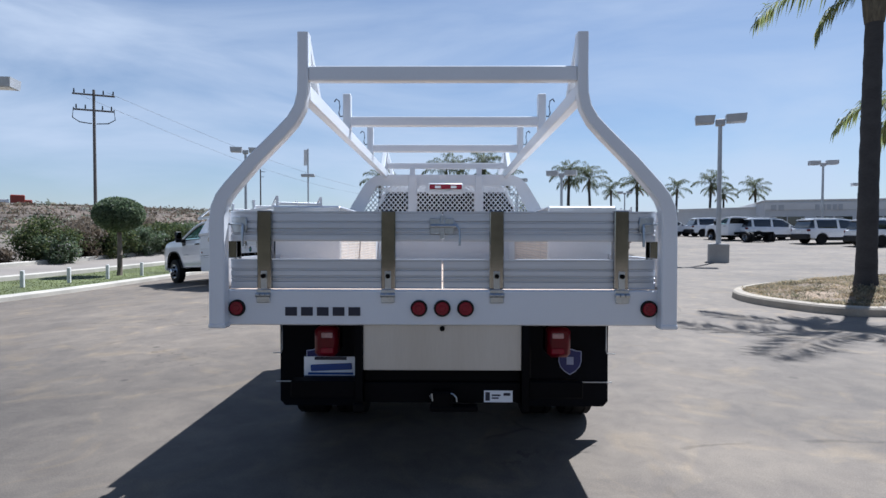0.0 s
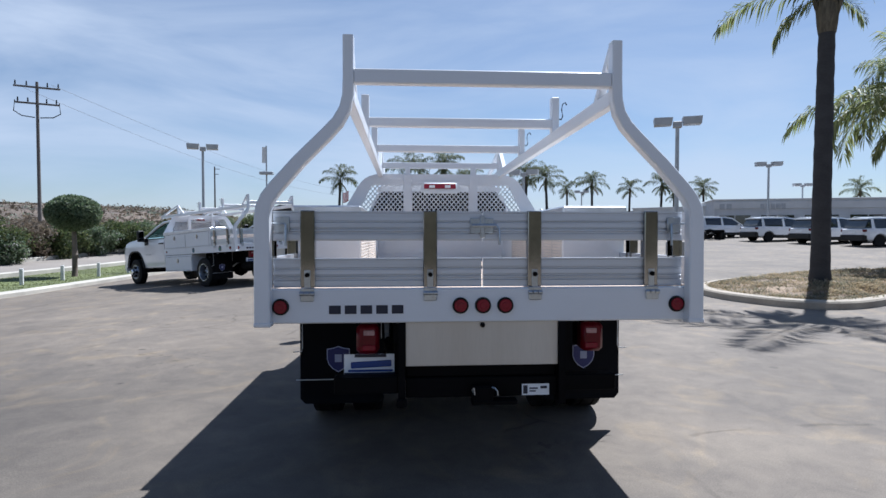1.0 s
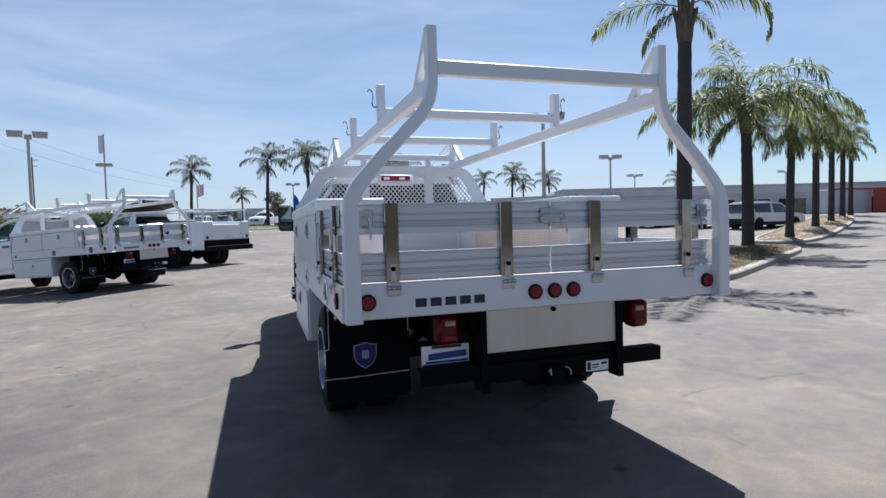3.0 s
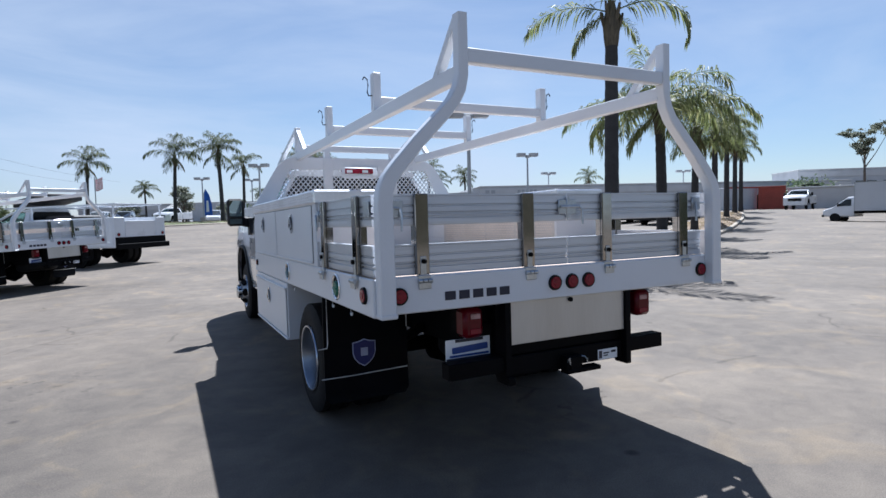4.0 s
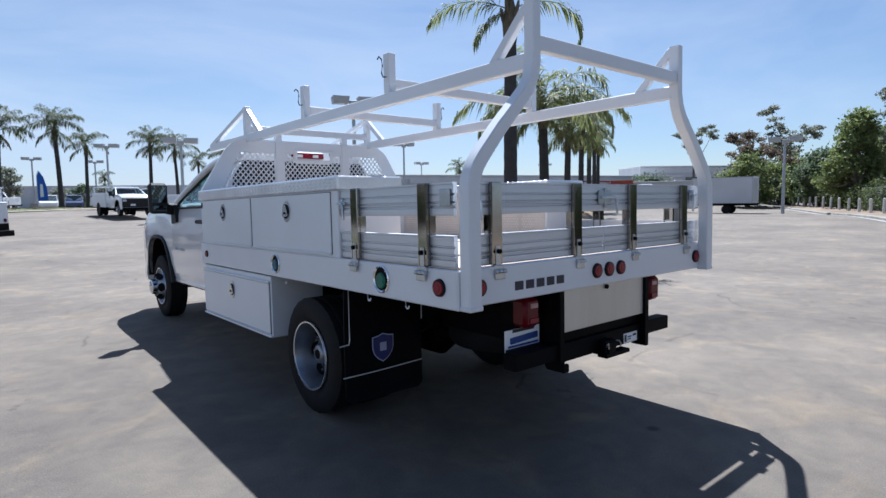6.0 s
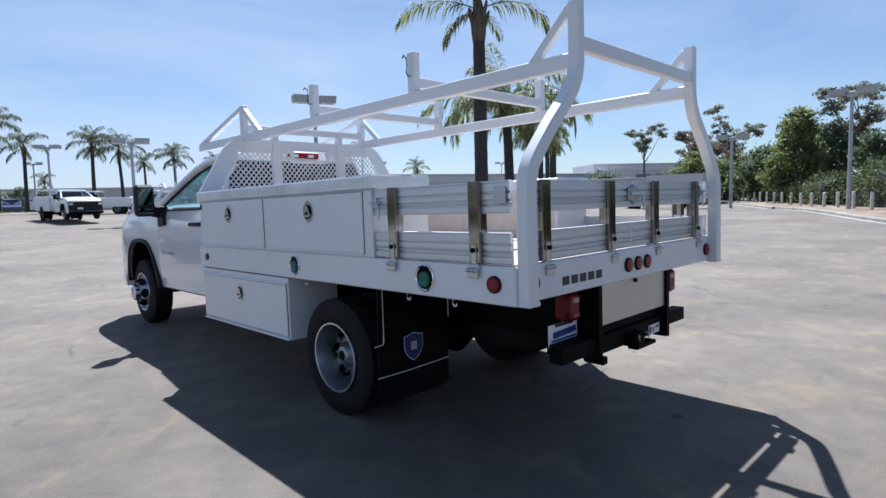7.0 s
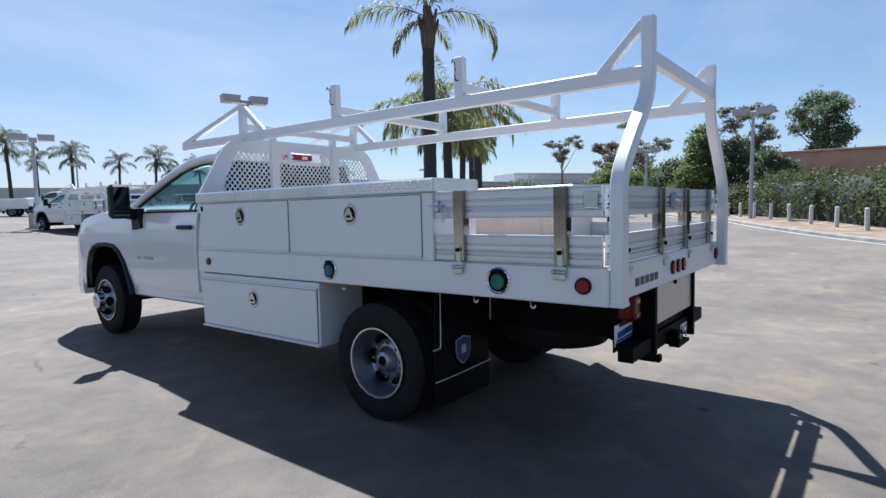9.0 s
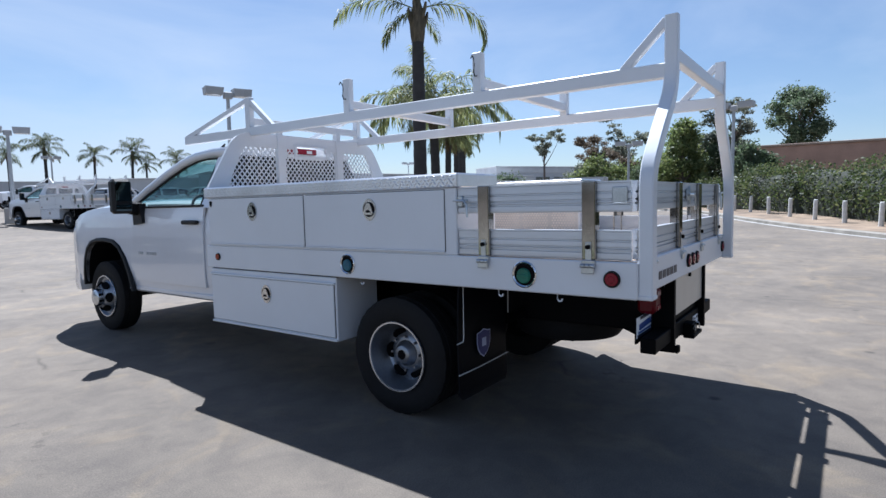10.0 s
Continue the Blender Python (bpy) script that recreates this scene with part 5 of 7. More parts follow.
# ---- ground, kerbs, planting beds ----
def ground_sheet():
    bm = bmesh.new()
    xs = sorted({*[-70 + 2.5 * i for i in range(69)], -900, -400, -200, -120, 140, 220, 400, 900})
    ys = sorted({*[-30 + 2.5 * i for i in range(65)], -600, -200, -80, 180, 300, 500, 900})
    grid = [[bm.verts.new((x, y, ground_z(x, y))) for x in xs] for y in ys]
    for r0, r1 in zip(grid, grid[1:]):
        for i in range(len(xs) - 1):
            bm.faces.new((r0[i], r0[i + 1], r1[i + 1], r1[i]))
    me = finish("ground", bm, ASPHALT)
    me.shade_smooth()
    return tagged(new("ground", me), "worn pale grey-brown asphalt lot with stains", "ground", kind="structure")


ground_sheet()


def rounded(pts, passes=3):
    """Chaikin corner cutting of a closed outline."""
    pts = [Vector(p) for p in pts]
    for _ in range(passes):
        out = []
        for a, b in zip(pts, pts[1:] + pts[:1]):
            out += [a.lerp(b, 0.25), a.lerp(b, 0.75)]
        pts = out
    return pts


def inset(pts, d):
    out = []
    n = len(pts)
    for i in range(n):
        t = (pts[(i + 1) % n] - pts[i - 1]).normalized()
        out.append(pts[i] + Vector((-t.y, t.x)) * d)
    return out


def bed_lift(f, height, mound):
    """Height of the mulch above the lot at the fraction f from the middle to the kerb."""
    return height - 0.03 + mound * smoothstep((1.0 - f) / 0.45)


def hummock(x, y):
    return 0.055 * noise.noise(Vector((x * 2.1, y * 2.1, 0))) + 0.03 * noise.noise(Vector((x * 5.0, y * 5.0, 4)))


def planting_island(name, outline, label, mound, soil, height=0.15):
    """A kerbed bed: concrete kerb ring and a low mound of soil inside. The outline runs counter-clockwise."""
    pts = rounded(outline)
    bm = bmesh.new()
    rows = [(0.0, -0.03), (0.01, height - 0.035), (0.04, height - 0.004), (0.20, height + 0.012), (0.205, height - 0.05)]
    rings = [[bm.verts.new((p.x, p.y, ground_z(p.x, p.y) + z)) for p in inset(pts, d)] for d, z in rows]
    n = len(pts)
    for a, b in zip(rings, rings[1:]):
        for i in range(n):
            bm.faces.new((a[i], a[(i + 1) % n], b[(i + 1) % n], b[i]))
    kerb = tagged(new(name, finish("kerb", bm, CONCRETE)), label, "kerb", kind="structure")
    bm = bmesh.new()
    inner = inset(pts, 0.15)
    c = sum(inner, Vector((0, 0))) / n
    rings = []
    for f in [1.0 - 0.04 * k for k in range(24)]:
        z = bed_lift(f, height, mound)
        ring = []
        for p in inner:
            q = c + (p - c) * f
            ring.append(bm.verts.new((q.x, q.y, ground_z(q.x, q.y) + z + hummock(q.x, q.y) * smoothstep((1.0 - f) / 0.1))))
        rings.append(ring)
    for a, b in zip(rings, rings[1:]):
        for i in range(n):
            bm.faces.new((a[i], a[(i + 1) % n], b[(i + 1) % n], b[i]))
    bm.faces.new(rings[-1])
    me = finish("bed", bm, soil)
    me.shade_smooth()
    tagged(new(name + "_bed", me), "dry brown mulch and soil in the kerbed bed", "soil", kind="structure")
    return inner, c


def grass_mat(name, label, inner, c, count, length, mat, seed, mound, height=0.15):
    """A matted cover of short blades that lie over the hummocks of a bed."""
    rng = np.random.default_rng(seed)
    quads = []
    for _ in range(count):
        k = rng.integers(len(inner))
        p = inner[k].lerp(inner[(k + 1) % len(inner)], rng.uniform())
        f = math.sqrt(rng.uniform(0.01, 0.97))
        q = c + (p - c) * f
        thick = noise.noise(Vector((q.x * 1.7, q.y * 1.7, seed)))
        if thick < -0.25:
            continue
        z = ground_z(q.x, q.y) + bed_lift(f, height, mound) + hummock(q.x, q.y) * smoothstep((1.0 - f) / 0.1)
        for _ in range(4):
            a, l = rng.uniform(0, 2 * math.pi), length * rng.uniform(0.5, 1.3) * (0.8 + thick)
            o = np.array([q.x + rng.normal() * 0.05, q.y + rng.normal() * 0.05, z - 0.01])
            side = np.array([-math.sin(a), math.cos(a), 0]) * 0.009
            tip = o + np.array([math.cos(a) * l, math.sin(a) * l, l * rng.uniform(0.25, 0.75)])
            mid = o + (tip - o) * 0.5 + np.array([0, 0, l * 0.15])
            quads.append([o - side, mid - side, tip, mid + side])
    return tagged(new(name, quads_mesh(name, quads, mat)), label, "grass", kind="stuff")


isl1, isl1_c = planting_island("kerb_island", [(6.5, 9.9), (7.6, 9.55), (9.4, 10.6), (13.5, 13.25), (17.4, 15.75), (17.9, 16.6), (17.0, 17.6), (13.5, 17.3), (9.6, 15.6), (7.0, 13.9), (5.9, 12.0)], "pale concrete kerb round the palm island", 0.16, SOIL)
grass_mat("dry_grass", "dry straw-coloured matted grass in the palm island", isl1, isl1_c, 9000, 0.10, DRY_GRASS, 3, 0.16)
grass_mat("low_grass", "low grey-green matted grass in the palm island", isl1, isl1_c, 4500, 0.11, MAT_GRASS, 5, 0.16)
isl2, isl2_c = planting_island("kerb_island_far", [(19.6, 19.2), (21.5, 18.6), (30, 23.6), (42, 31.6), (42, 33.6), (40.5, 34), (28, 26.2), (20, 21)], "pale concrete kerb round the far palm island", 0.15, SOIL)
grass_mat("dry_grass_far", "dry straw-coloured matted grass in the far island", isl2, isl2_c, 3500, 0.13, DRY_GRASS, 4, 0.15)


def strip(name, left, right, lift0, lift1, mat, label, category, cut_n=10, kind="structure"):
    """A ribbon between two polylines of equal length, laid on the ground."""
    bm = bmesh.new()
    rings = []
    for (ax, ay), (bx, by) in zip(left, right):
        ring = []
        for k in range(cut_n + 1):
            f = k / cut_n
            x, y = ax + (bx - ax) * f, ay + (by - ay) * f
            ring.append(bm.verts.new((x, y, ground_z(x, y) + lift0 + (lift1 - lift0) * f)))
        rings.append(ring)
    for a, b in zip(rings, rings[1:]):
        for k in range(cut_n):
            bm.faces.new((a[k], a[k + 1], b[k + 1], b[k]))
    me = finish(name, bm, mat)
    me.shade_smooth()
    return tagged(new(name, me), label, category, kind=kind)


def fine_line(pts, step=1.2):
    out = []
    for (ax, ay), (bx, by) in zip(pts, pts[1:]):
        n = max(1, int(math.dist((ax, ay), (bx, by)) / step))
        out += [(ax + (bx - ax) * k / n, ay + (by - ay) * k / n) for k in range(n)]
    return out + [pts[-1]]


def shifted(pts, d):
    """A polyline moved d to its left."""
    out = []
    for i, p in enumerate(pts):
        a, b = Vector(pts[max(0, i - 1)]), Vector(pts[min(len(pts) - 1, i + 1)])
        t = (b - a).normalized()
        out.append((p[0] - t.y * d, p[1] + t.x * d))
    return out


def kerb_line(name, pts, width, height, label, side=1, mat=CONCRETE):
    pts = fine_line(pts)
    bm = bmesh.new()
    prof = [(0.0, -0.05), (0.01, height - 0.02), (0.03, height), (width, height + 0.003), (width, -0.05)]
    rings = []
    for d, z in prof:
        rings.append([bm.verts.new((x, y, ground_z(x, y) + z)) for x, y in shifted(pts, side * d)])
    for a, b in zip(rings, rings[1:]):
        for i in range(len(pts) - 1):
            bm.faces.new((a[i], a[i + 1], b[i + 1], b[i]))
    return tagged(new(name, finish(name, bm, mat)), label, "kerb", kind="structure")


isl3, isl3_c = planting_island("kerb_island_back", [(-13.0, 58.5), (-7.0, 56.6), (-1.7, 56.6), (2.9, 60.0), (6.2, 66.5), (9.4, 73.0), (9.4, 77.5), (4.0, 75.0), (-6.0, 73.0), (-13.0, 72.0)], "low concrete kerb round the grassed island under the distant palms", 0.12, GRASS_GROUND, 0.12)
grass_mat("island_grass", "short dull green grass of the distant island", isl3, isl3_c, 4000, 0.16, MAT_GRASS, 7, 0.12, 0.12)

# verge and side road beyond the lot's edge
LEFT_KERB = [(-13.4, -2), (-12.3, 8), (-11.35, 14.3), (-11.0, 16.6), (-10.85, 19), (-10.7, 21.5), (-10.3, 26), (-9.2, 32), (-6.2, 41), (-2, 51)]
kerb_line("kerb_verge", LEFT_KERB, 0.42, 0.14, "cream concrete kerb along the lawn verge", 1, VERGE_CONCRETE)
lk = fine_line(LEFT_KERB)
lawn_in = shifted(lk, 0.42)
GRASS_BACK = [(-17.2, 0), (-16.0, 10), (-14.9, 18.5), (-14.5, 21.5), (-13.9, 25), (-13.1, 29.5), (-11.8, 35), (-9, 43), (-5, 53)]


def resample(pts, n):
    """n points evenly along a polyline."""
    acc = [0.0]
    for a, b in zip(pts, pts[1:]):
        acc.append(acc[-1] + math.dist(a, b))
    out = []
    for k in range(n):
        s = acc[-1] * k / (n - 1)
        i = max(j for j in range(len(pts) - 1) if acc[j] <= s + 1e-9)
        f = (s - acc[i]) / (acc[i + 1] - acc[i])
        out.append((pts[i][0] + (pts[i + 1][0] - pts[i][0]) * f, pts[i][1] + (pts[i + 1][1] - pts[i][1]) * f))
    return out


N = 50
gb = resample(GRASS_BACK, N)
strip("lawn", resample(lawn_in, N), gb, 0.13, 0.14, GRASS_GROUND, "green mown lawn verge", "lawn")
kerb_line("kerb_road", GRASS_BACK, 0.28, 0.30, "cream kerb between lawn and side road", 1, VERGE_CONCRETE)
road_back = [(x - 4.6, y + 4.0) for x, y in gb]
strip("road", shifted(gb, 0.25), road_back, 0.10, 0.12, ROAD_MAT, "grey asphalt side road", "road")
kerb_line("kerb_bank", road_back, 0.3, 0.30, "cream kerb at the foot of the bank", 1, VERGE_CONCRETE)
rng = np.random.default_rng(8)
quads = []
la = resample(lawn_in, N)
for _ in range(9000):
    i = rng.integers(8, 34)
    f, u = rng.uniform(0.02, 0.98), rng.uniform()
    ax = la[i][0] + (la[i + 1][0] - la[i][0]) * u
    ay = la[i][1] + (la[i + 1][1] - la[i][1]) * u
    bx = gb[i][0] + (gb[i + 1][0] - gb[i][0]) * u
    by = gb[i][1] + (gb[i + 1][1] - gb[i][1]) * u
    x, y = ax + (bx - ax) * f, ay + (by - ay) * f
    o = np.array([x, y, ground_z(x, y) + 0.13])
    a, l = rng.uniform(0, 6.28), rng.uniform(0.02, 0.05)
    side = np.array([-math.sin(a), math.cos(a), 0]) * 0.012
    tip = o + np.array([math.cos(a) * l * 0.6, math.sin(a) * l * 0.6, l])
    quads.append([o - side, (o + tip) / 2 - side, tip, (o + tip) / 2 + side])
tagged(new("lawn_grass", quads_mesh("lawn_grass", quads, GRASS_BLADE)), "short green grass blades of the verge", "grass", kind="stuff")

# dry bank with the raised road far behind
bm = bmesh.new()
rings = []
for k in range(61):
    t = k / 60
    x0, y0 = -85 + 95 * t, 18 + 78 * t
    nx, ny = -0.64, 0.77
    ring = []
    for d, z in ((0, 0.3), (4, 0.6), (10, 1.1), (18, 2.2), (28, 3.5), (37, 4.6), (42, 4.9), (100, 7.6), (135, 8.8)):
        b = 0.5 * noise.noise(Vector((x0 * 0.08 + nx * d * 0.2, y0 * 0.08 + ny * d * 0.2, 3))) * (1 if 0 < d < 40 else 0)
        fade = smoothstep((12 - x0) / 34)
        ring.append(bm.verts.new((x0 + nx * d, y0 + ny * d, 0.6 + (z + b) * fade)))
    rings.append(ring)
for a, b in zip(rings, rings[1:]):
    for i in range(8):
        bm.faces.new((a[i], a[i + 1], b[i + 1], b[i]))
bank_grid = [[v.co.copy() for v in r] for r in rings]
me = finish("bank", bm, DRY_BANK)
me.shade_smooth()
tagged(new("bank", me), "dry brown brush-covered bank below the highway", "bank", kind="structure")
# dry brush all over the bank
rng = np.random.default_rng(21)
tone_quads = [[], [], []]
bank_rows = [[tuple(v) for v in r] for r in bank_grid]
for _ in range(5200):
    i, k = rng.integers(0, 60), rng.integers(0, 6)
    u, w = rng.uniform(size=2)
    a, b, cc, dd = (np.array(bank_rows[i + p][k + q]) for p, q in ((0, 0), (1, 0), (0, 1), (1, 1)))
    o = (a * (1 - u) + b * u) * (1 - w) + (cc * (1 - u) + dd * u) * w
    s = rng.uniform(0.25, 0.75) * (1.6 if rng.uniform() < 0.06 else 1.0)
    d = rng.normal(size=(8, 3)) * np.array([0.55, 0.55, 0.3]) * s
    d[:, 2] = np.abs(d[:, 2])
    tone_quads[0 if rng.uniform() < 0.5 else 1 if rng.uniform() < 0.6 else 2].append(leaf_quads(rng, o + d, 0.26 * s + 0.06))
for q, mat, words in zip(tone_quads, (BROWN_LEAF, BRUSH_LEAF, GREY_LEAF), ("dry brown brush on the bank", "dark dry weeds on the bank", "grey-green scrub on the bank")):
    tagged(new("bank_brush", quads_mesh("bank_brush", np.concatenate(q), mat)), words, "brush", kind="stuff")


# ---- plants ----
def frond_mesh(name, length, e0, droop, mat, leaf, seed, n=64, curl=1.1, wide=0.020):
    """A plumed frond along +y from the origin: bent rib and ragged rows of narrow, hanging leaflets."""
    rng = np.random.default_rng(seed)
    pts, dirs = [], []
    p, e = np.zeros(3), math.radians(e0)
    for i in range(25):
        d = np.array([0, math.cos(e), math.sin(e)])
        pts.append(p.copy())
        dirs.append(d)
        p = p + d * length / 24
        e -= math.radians(droop) / 24 * (0.45 + curl * i / 24)
    quads = []
    for i in range(24):
        w = 0.026 * (1 - i / 26)
        for off in (np.array([w, 0, 0]), np.array([0, 0, w])):
            quads.append([pts[i] - off, pts[i + 1] - off, pts[i + 1] + off, pts[i] + off])
    for i in range(n):
        f = 0.14 + 0.86 * i / n
        k = min(23, int(f * 24))
        o = pts[k] + (pts[k + 1] - pts[k]) * (f * 24 - k)
        d = dirs[k]
        l = leaf * (0.40 + 0.75 * math.sin(math.pi * min(1, f * 0.82 + 0.12))) * rng.uniform(0.75, 1.15)
        for s in (-1, 1):
            out = np.array([s * rng.uniform(0.45, 0.95), 0, rng.uniform(-0.65, 0.35)]) + d * rng.uniform(0.35, 0.8)
            out /= np.linalg.norm(out)
            sag = l * rng.uniform(0.30, 0.62)
            mid = o + out * l * 0.55 + np.array([0, 0, -0.12 * sag])
            tip = o + out * l * 0.95 + np.array([0, 0, -sag])
            wv = np.cross(out, np.array([0, 0, 1.0]))
            wv = wv / (np.linalg.norm(wv) + 1e-9) * wide + np.array([0, 0, rng.uniform(-0.012, 0.012)])
            quads.append([o, mid - wv, tip, mid + wv])
    return quads_mesh(name, quads, mat)


FRONDS = [frond_mesh("frond_up", 2.5, 78, 105, PALM_LEAF, 0.58, 1), frond_mesh("frond_mid", 2.8, 56, 135, PALM_LEAF, 0.62, 2), frond_mesh("frond_low", 2.7, 24, 125, PALM_LEAF, 0.58, 3),
          frond_mesh("frond_hang", 2.1, -18, 68, PALM_LEAF, 0.5, 4), frond_mesh("frond_dry", 1.6, -50, 36, PALM_DRY, 0.32, 5), frond_mesh("frond_reach", 2.7, 26, 88, PALM_LEAF, 0.5, 6), frond_mesh("frond_hook", 2.9, 26, 138, PALM_LEAF, 0.46, 7, 64, 1.3)]


FAR_FRONDS = [frond_mesh("frond_up", 2.6, 82, 80, FAR_PALM, 0.66, 11, 44, 1.3, 0.034), frond_mesh("frond_mid", 3.0, 60, 100, FAR_PALM, 0.70, 12, 44, 1.3, 0.034), frond_mesh("frond_low", 3.0, 28, 95, FAR_PALM, 0.70, 13, 44, 1.2, 0.034),
              frond_mesh("frond_hang", 2.3, -14, 66, FAR_PALM, 0.55, 14, 36, 1.1, 0.034)] + FRONDS[4:]


def palm(place, height, r_base, r_top, size, seed, label, lean=(0, 0), hang=4, dry=2, n=16, group="palm row", sheath=1.1, low=(), up=False, kinds=FRONDS):
    """A feather palm; low lists single lower fronds as (turn, kind, scale)."""
    x, y = place
    root = thing("palm_tree", label, "palm", (x, y, ground_z(x, y)), 0, group)
    rng = random.Random(seed)
    bm = bmesh.new()
    path, radii = [], []
    k = 26
    for i in range(k + 1):
        f = i / k
        path.append((lean[0] * f * f, lean[1] * f * f, -0.1 + (height + 0.1) * f))
        radii.append((r_base * (1 + 0.25 * max(0, 1 - f * 7)) * (1 - f) + r_top * f) * (1 + 0.025 * (-1) ** i + rng.uniform(-0.015, 0.015)))
    tube(bm, path, radii, 14)
    part("trunk", bm, TRUNK, root, "dark ringed trunk", 40)
    top = Vector((lean[0], lean[1], height))
    bm = bmesh.new()
    tube(bm, [top + Vector((0, 0, z)) for z in (-0.12, 0.08, sheath * 0.35, sheath * 0.7, sheath)], [r_top * 1.05, r_top * 1.22, r_top * 1.35, r_top * 1.0, r_top * 0.5], 12)
    for i in range(7):
        a = 2 * math.pi * i / 7 + rng.uniform(-0.3, 0.3)
        u = Vector((math.cos(a), math.sin(a), 0))
        z = sheath * rng.uniform(0.15, 0.55)
        tube(bm, [top + u * r_top * 1.0 + Vector((0, 0, z)), top + u * r_top * 1.55 + Vector((0, 0, z + 0.28)), top + u * r_top * 1.75 + Vector((0, 0, z + 0.42))], [0.06, 0.05, 0.03], 6)
    part("leaf_base", bm, BOOTS, root, "brown-green leaf bases", 40)
    head = top + Vector((0, 0, sheath * 0.85))

    def frond(kind, az, s, dz, tilt=8):
        ob = new("dry_frond" if kind == 4 else "frond", kinds[kind])
        ob.parent = root
        ob.matrix_basis = Matrix.Translation(head + Vector((0, 0, dz))) @ pose(0, 0, 0, rng.uniform(-tilt, tilt), rng.uniform(-12, 12), az) @ Matrix.Scale(s, 4)

    for i in range(n):
        f = i / (n - 1)
        kind = 0 if up or f < 0.34 else 1 if f < 0.74 else 2
        frond(kind, i * 137.5 + rng.uniform(-24, 24), size * rng.uniform(0.82, 1.15), 0.12 - 0.3 * f)
    for i in range(hang + dry):
        frond(3 if i < hang else 4, i * 73 + rng.uniform(-30, 30), size * rng.uniform(0.75, 1.1), -0.3)
    for az, kind, s in low:
        frond(kind, az, s, -0.15, 2)
    return root


PALM_NEAR = "tall feather palm with dark trunk in the kerbed island"
palm((8.74, 12.0), 5.88, 0.20, 0.165, 1.05, 11, PALM_NEAR, (0.12, 0.1), 0, 0, 6, sheath=1.05, low=((-135, 6, 0.95), (48, 5, 0.92), (66, 3, 0.72), (-100, 3, 0.5)), up=True)
palm((15.1, 16.1), 4.4, 0.215, 0.175, 1.08, 12, "shorter feather palm with a wide drooping green crown", (0.0, 0.1), 3, 1, 12, sheath=1.1,
     low=((48, 5, 1.45), (35, 2, 1.25), (68, 6, 1.15), (95, 5, 1.3), (10, 2, 1.3), (-22, 5, 1.35), (-52, 2, 1.25), (-85, 5, 1.3), (-112, 6, 1.15), (-132, 5, 1.4), (-150, 2, 1.3), (175, 5, 1.3), (140, 2, 1.25), (115, 5, 1.25)))
palm((22.2, 20.5), 4.5, 0.19, 0.16, 0.86, 13, "feather palm with yellowing lower fronds", (0.1, 0), 6, 4, 18)
palm((28.2, 24.0), 4.9, 0.19, 0.16, 0.80, 14, "feather palm with yellowing lower fronds", (0, 0), 6, 4, 18)
palm((34.0, 27.55), 5.1, 0.19, 0.16, 0.80, 15, "feather palm with yellowing lower fronds", (0, 0), 6, 4, 18)
palm((40.2, 31.45), 5.1, 0.19, 0.16, 0.78, 16, "feather palm with yellowing lower fronds", (0, 0), 6, 4, 16)
palm((46.3, 35.3), 5.1, 0.19, 0.16, 0.74, 17, "feather palm with yellowing lower fronds", (0, 0), 6, 4, 14)
FAR = "distant feather palm at the edge of the lot"
far_a = palm((-0.4, 69.2), 6.5, 0.22, 0.17, 1.02, 21, FAR, (0.2, 0), 4, 1, 13, "distant palms", 1.3, kinds=FAR_FRONDS)
far_b = palm((4.4, 68.7), 6.9, 0.24, 0.19, 1.08, 22, FAR, (-0.2, 0), 5, 1, 15, "distant palms", 1.4, kinds=FAR_FRONDS)
far_c = palm((7.7, 76.1), 6.2, 0.2, 0.16, 0.90, 23, FAR, (0.1, 0), 3, 1, 12, "distant palms", 1.2, kinds=FAR_FRONDS)
for k, (x, y, s, src) in enumerate([(-9.2, 75.8, 0.92, 0), (-3.6, 92, 0.62, 1), (36.0, 171.0, 2.14, 1), (41.1, 164.7, 2.05, 0), (53.6, 187.2, 1.95, 2), (58.1, 175.3, 1.88, 1), (72.2, 180.7, 1.96, 2), (81.0, 176.9, 2.01, 0), (84.5, 175.2, 1.68, 2), (92.3, 171.2, 1.73, 0), (57.3, 68.5, 0.72, 0), (12.6, 95, 0.62, 2)]):
    copy_thing((far_a, far_b, far_c)[src], pose(x, y, ground_z(x, y), 0, 0, 53 * k) @ Matrix.Scale(s, 4))


def blob_leaves(rng, blobs, n, size, squash=1.0, fuzzy=False):
    """Leaves on and in a set of clumps (x, y, z, rx, ry, rz)."""
    vol = np.array([b[3] * b[4] * b[5] for b in blobs]) ** (2 / 3)
    pick = rng.choice(len(blobs), n, p=vol / vol.sum())
    d = rng.normal(size=(n, 3))
    d /= np.linalg.norm(d, axis=1)[:, None]
    r = rng.uniform(0.05, 1.5, n) ** 0.8 if fuzzy else rng.uniform(0.55, 1.04, n) ** 0.6
    b = np.array(blobs)[pick]
    return leaf_quads(rng, b[:, :3] + d * b[:, 3:] * r[:, None], size, squash)


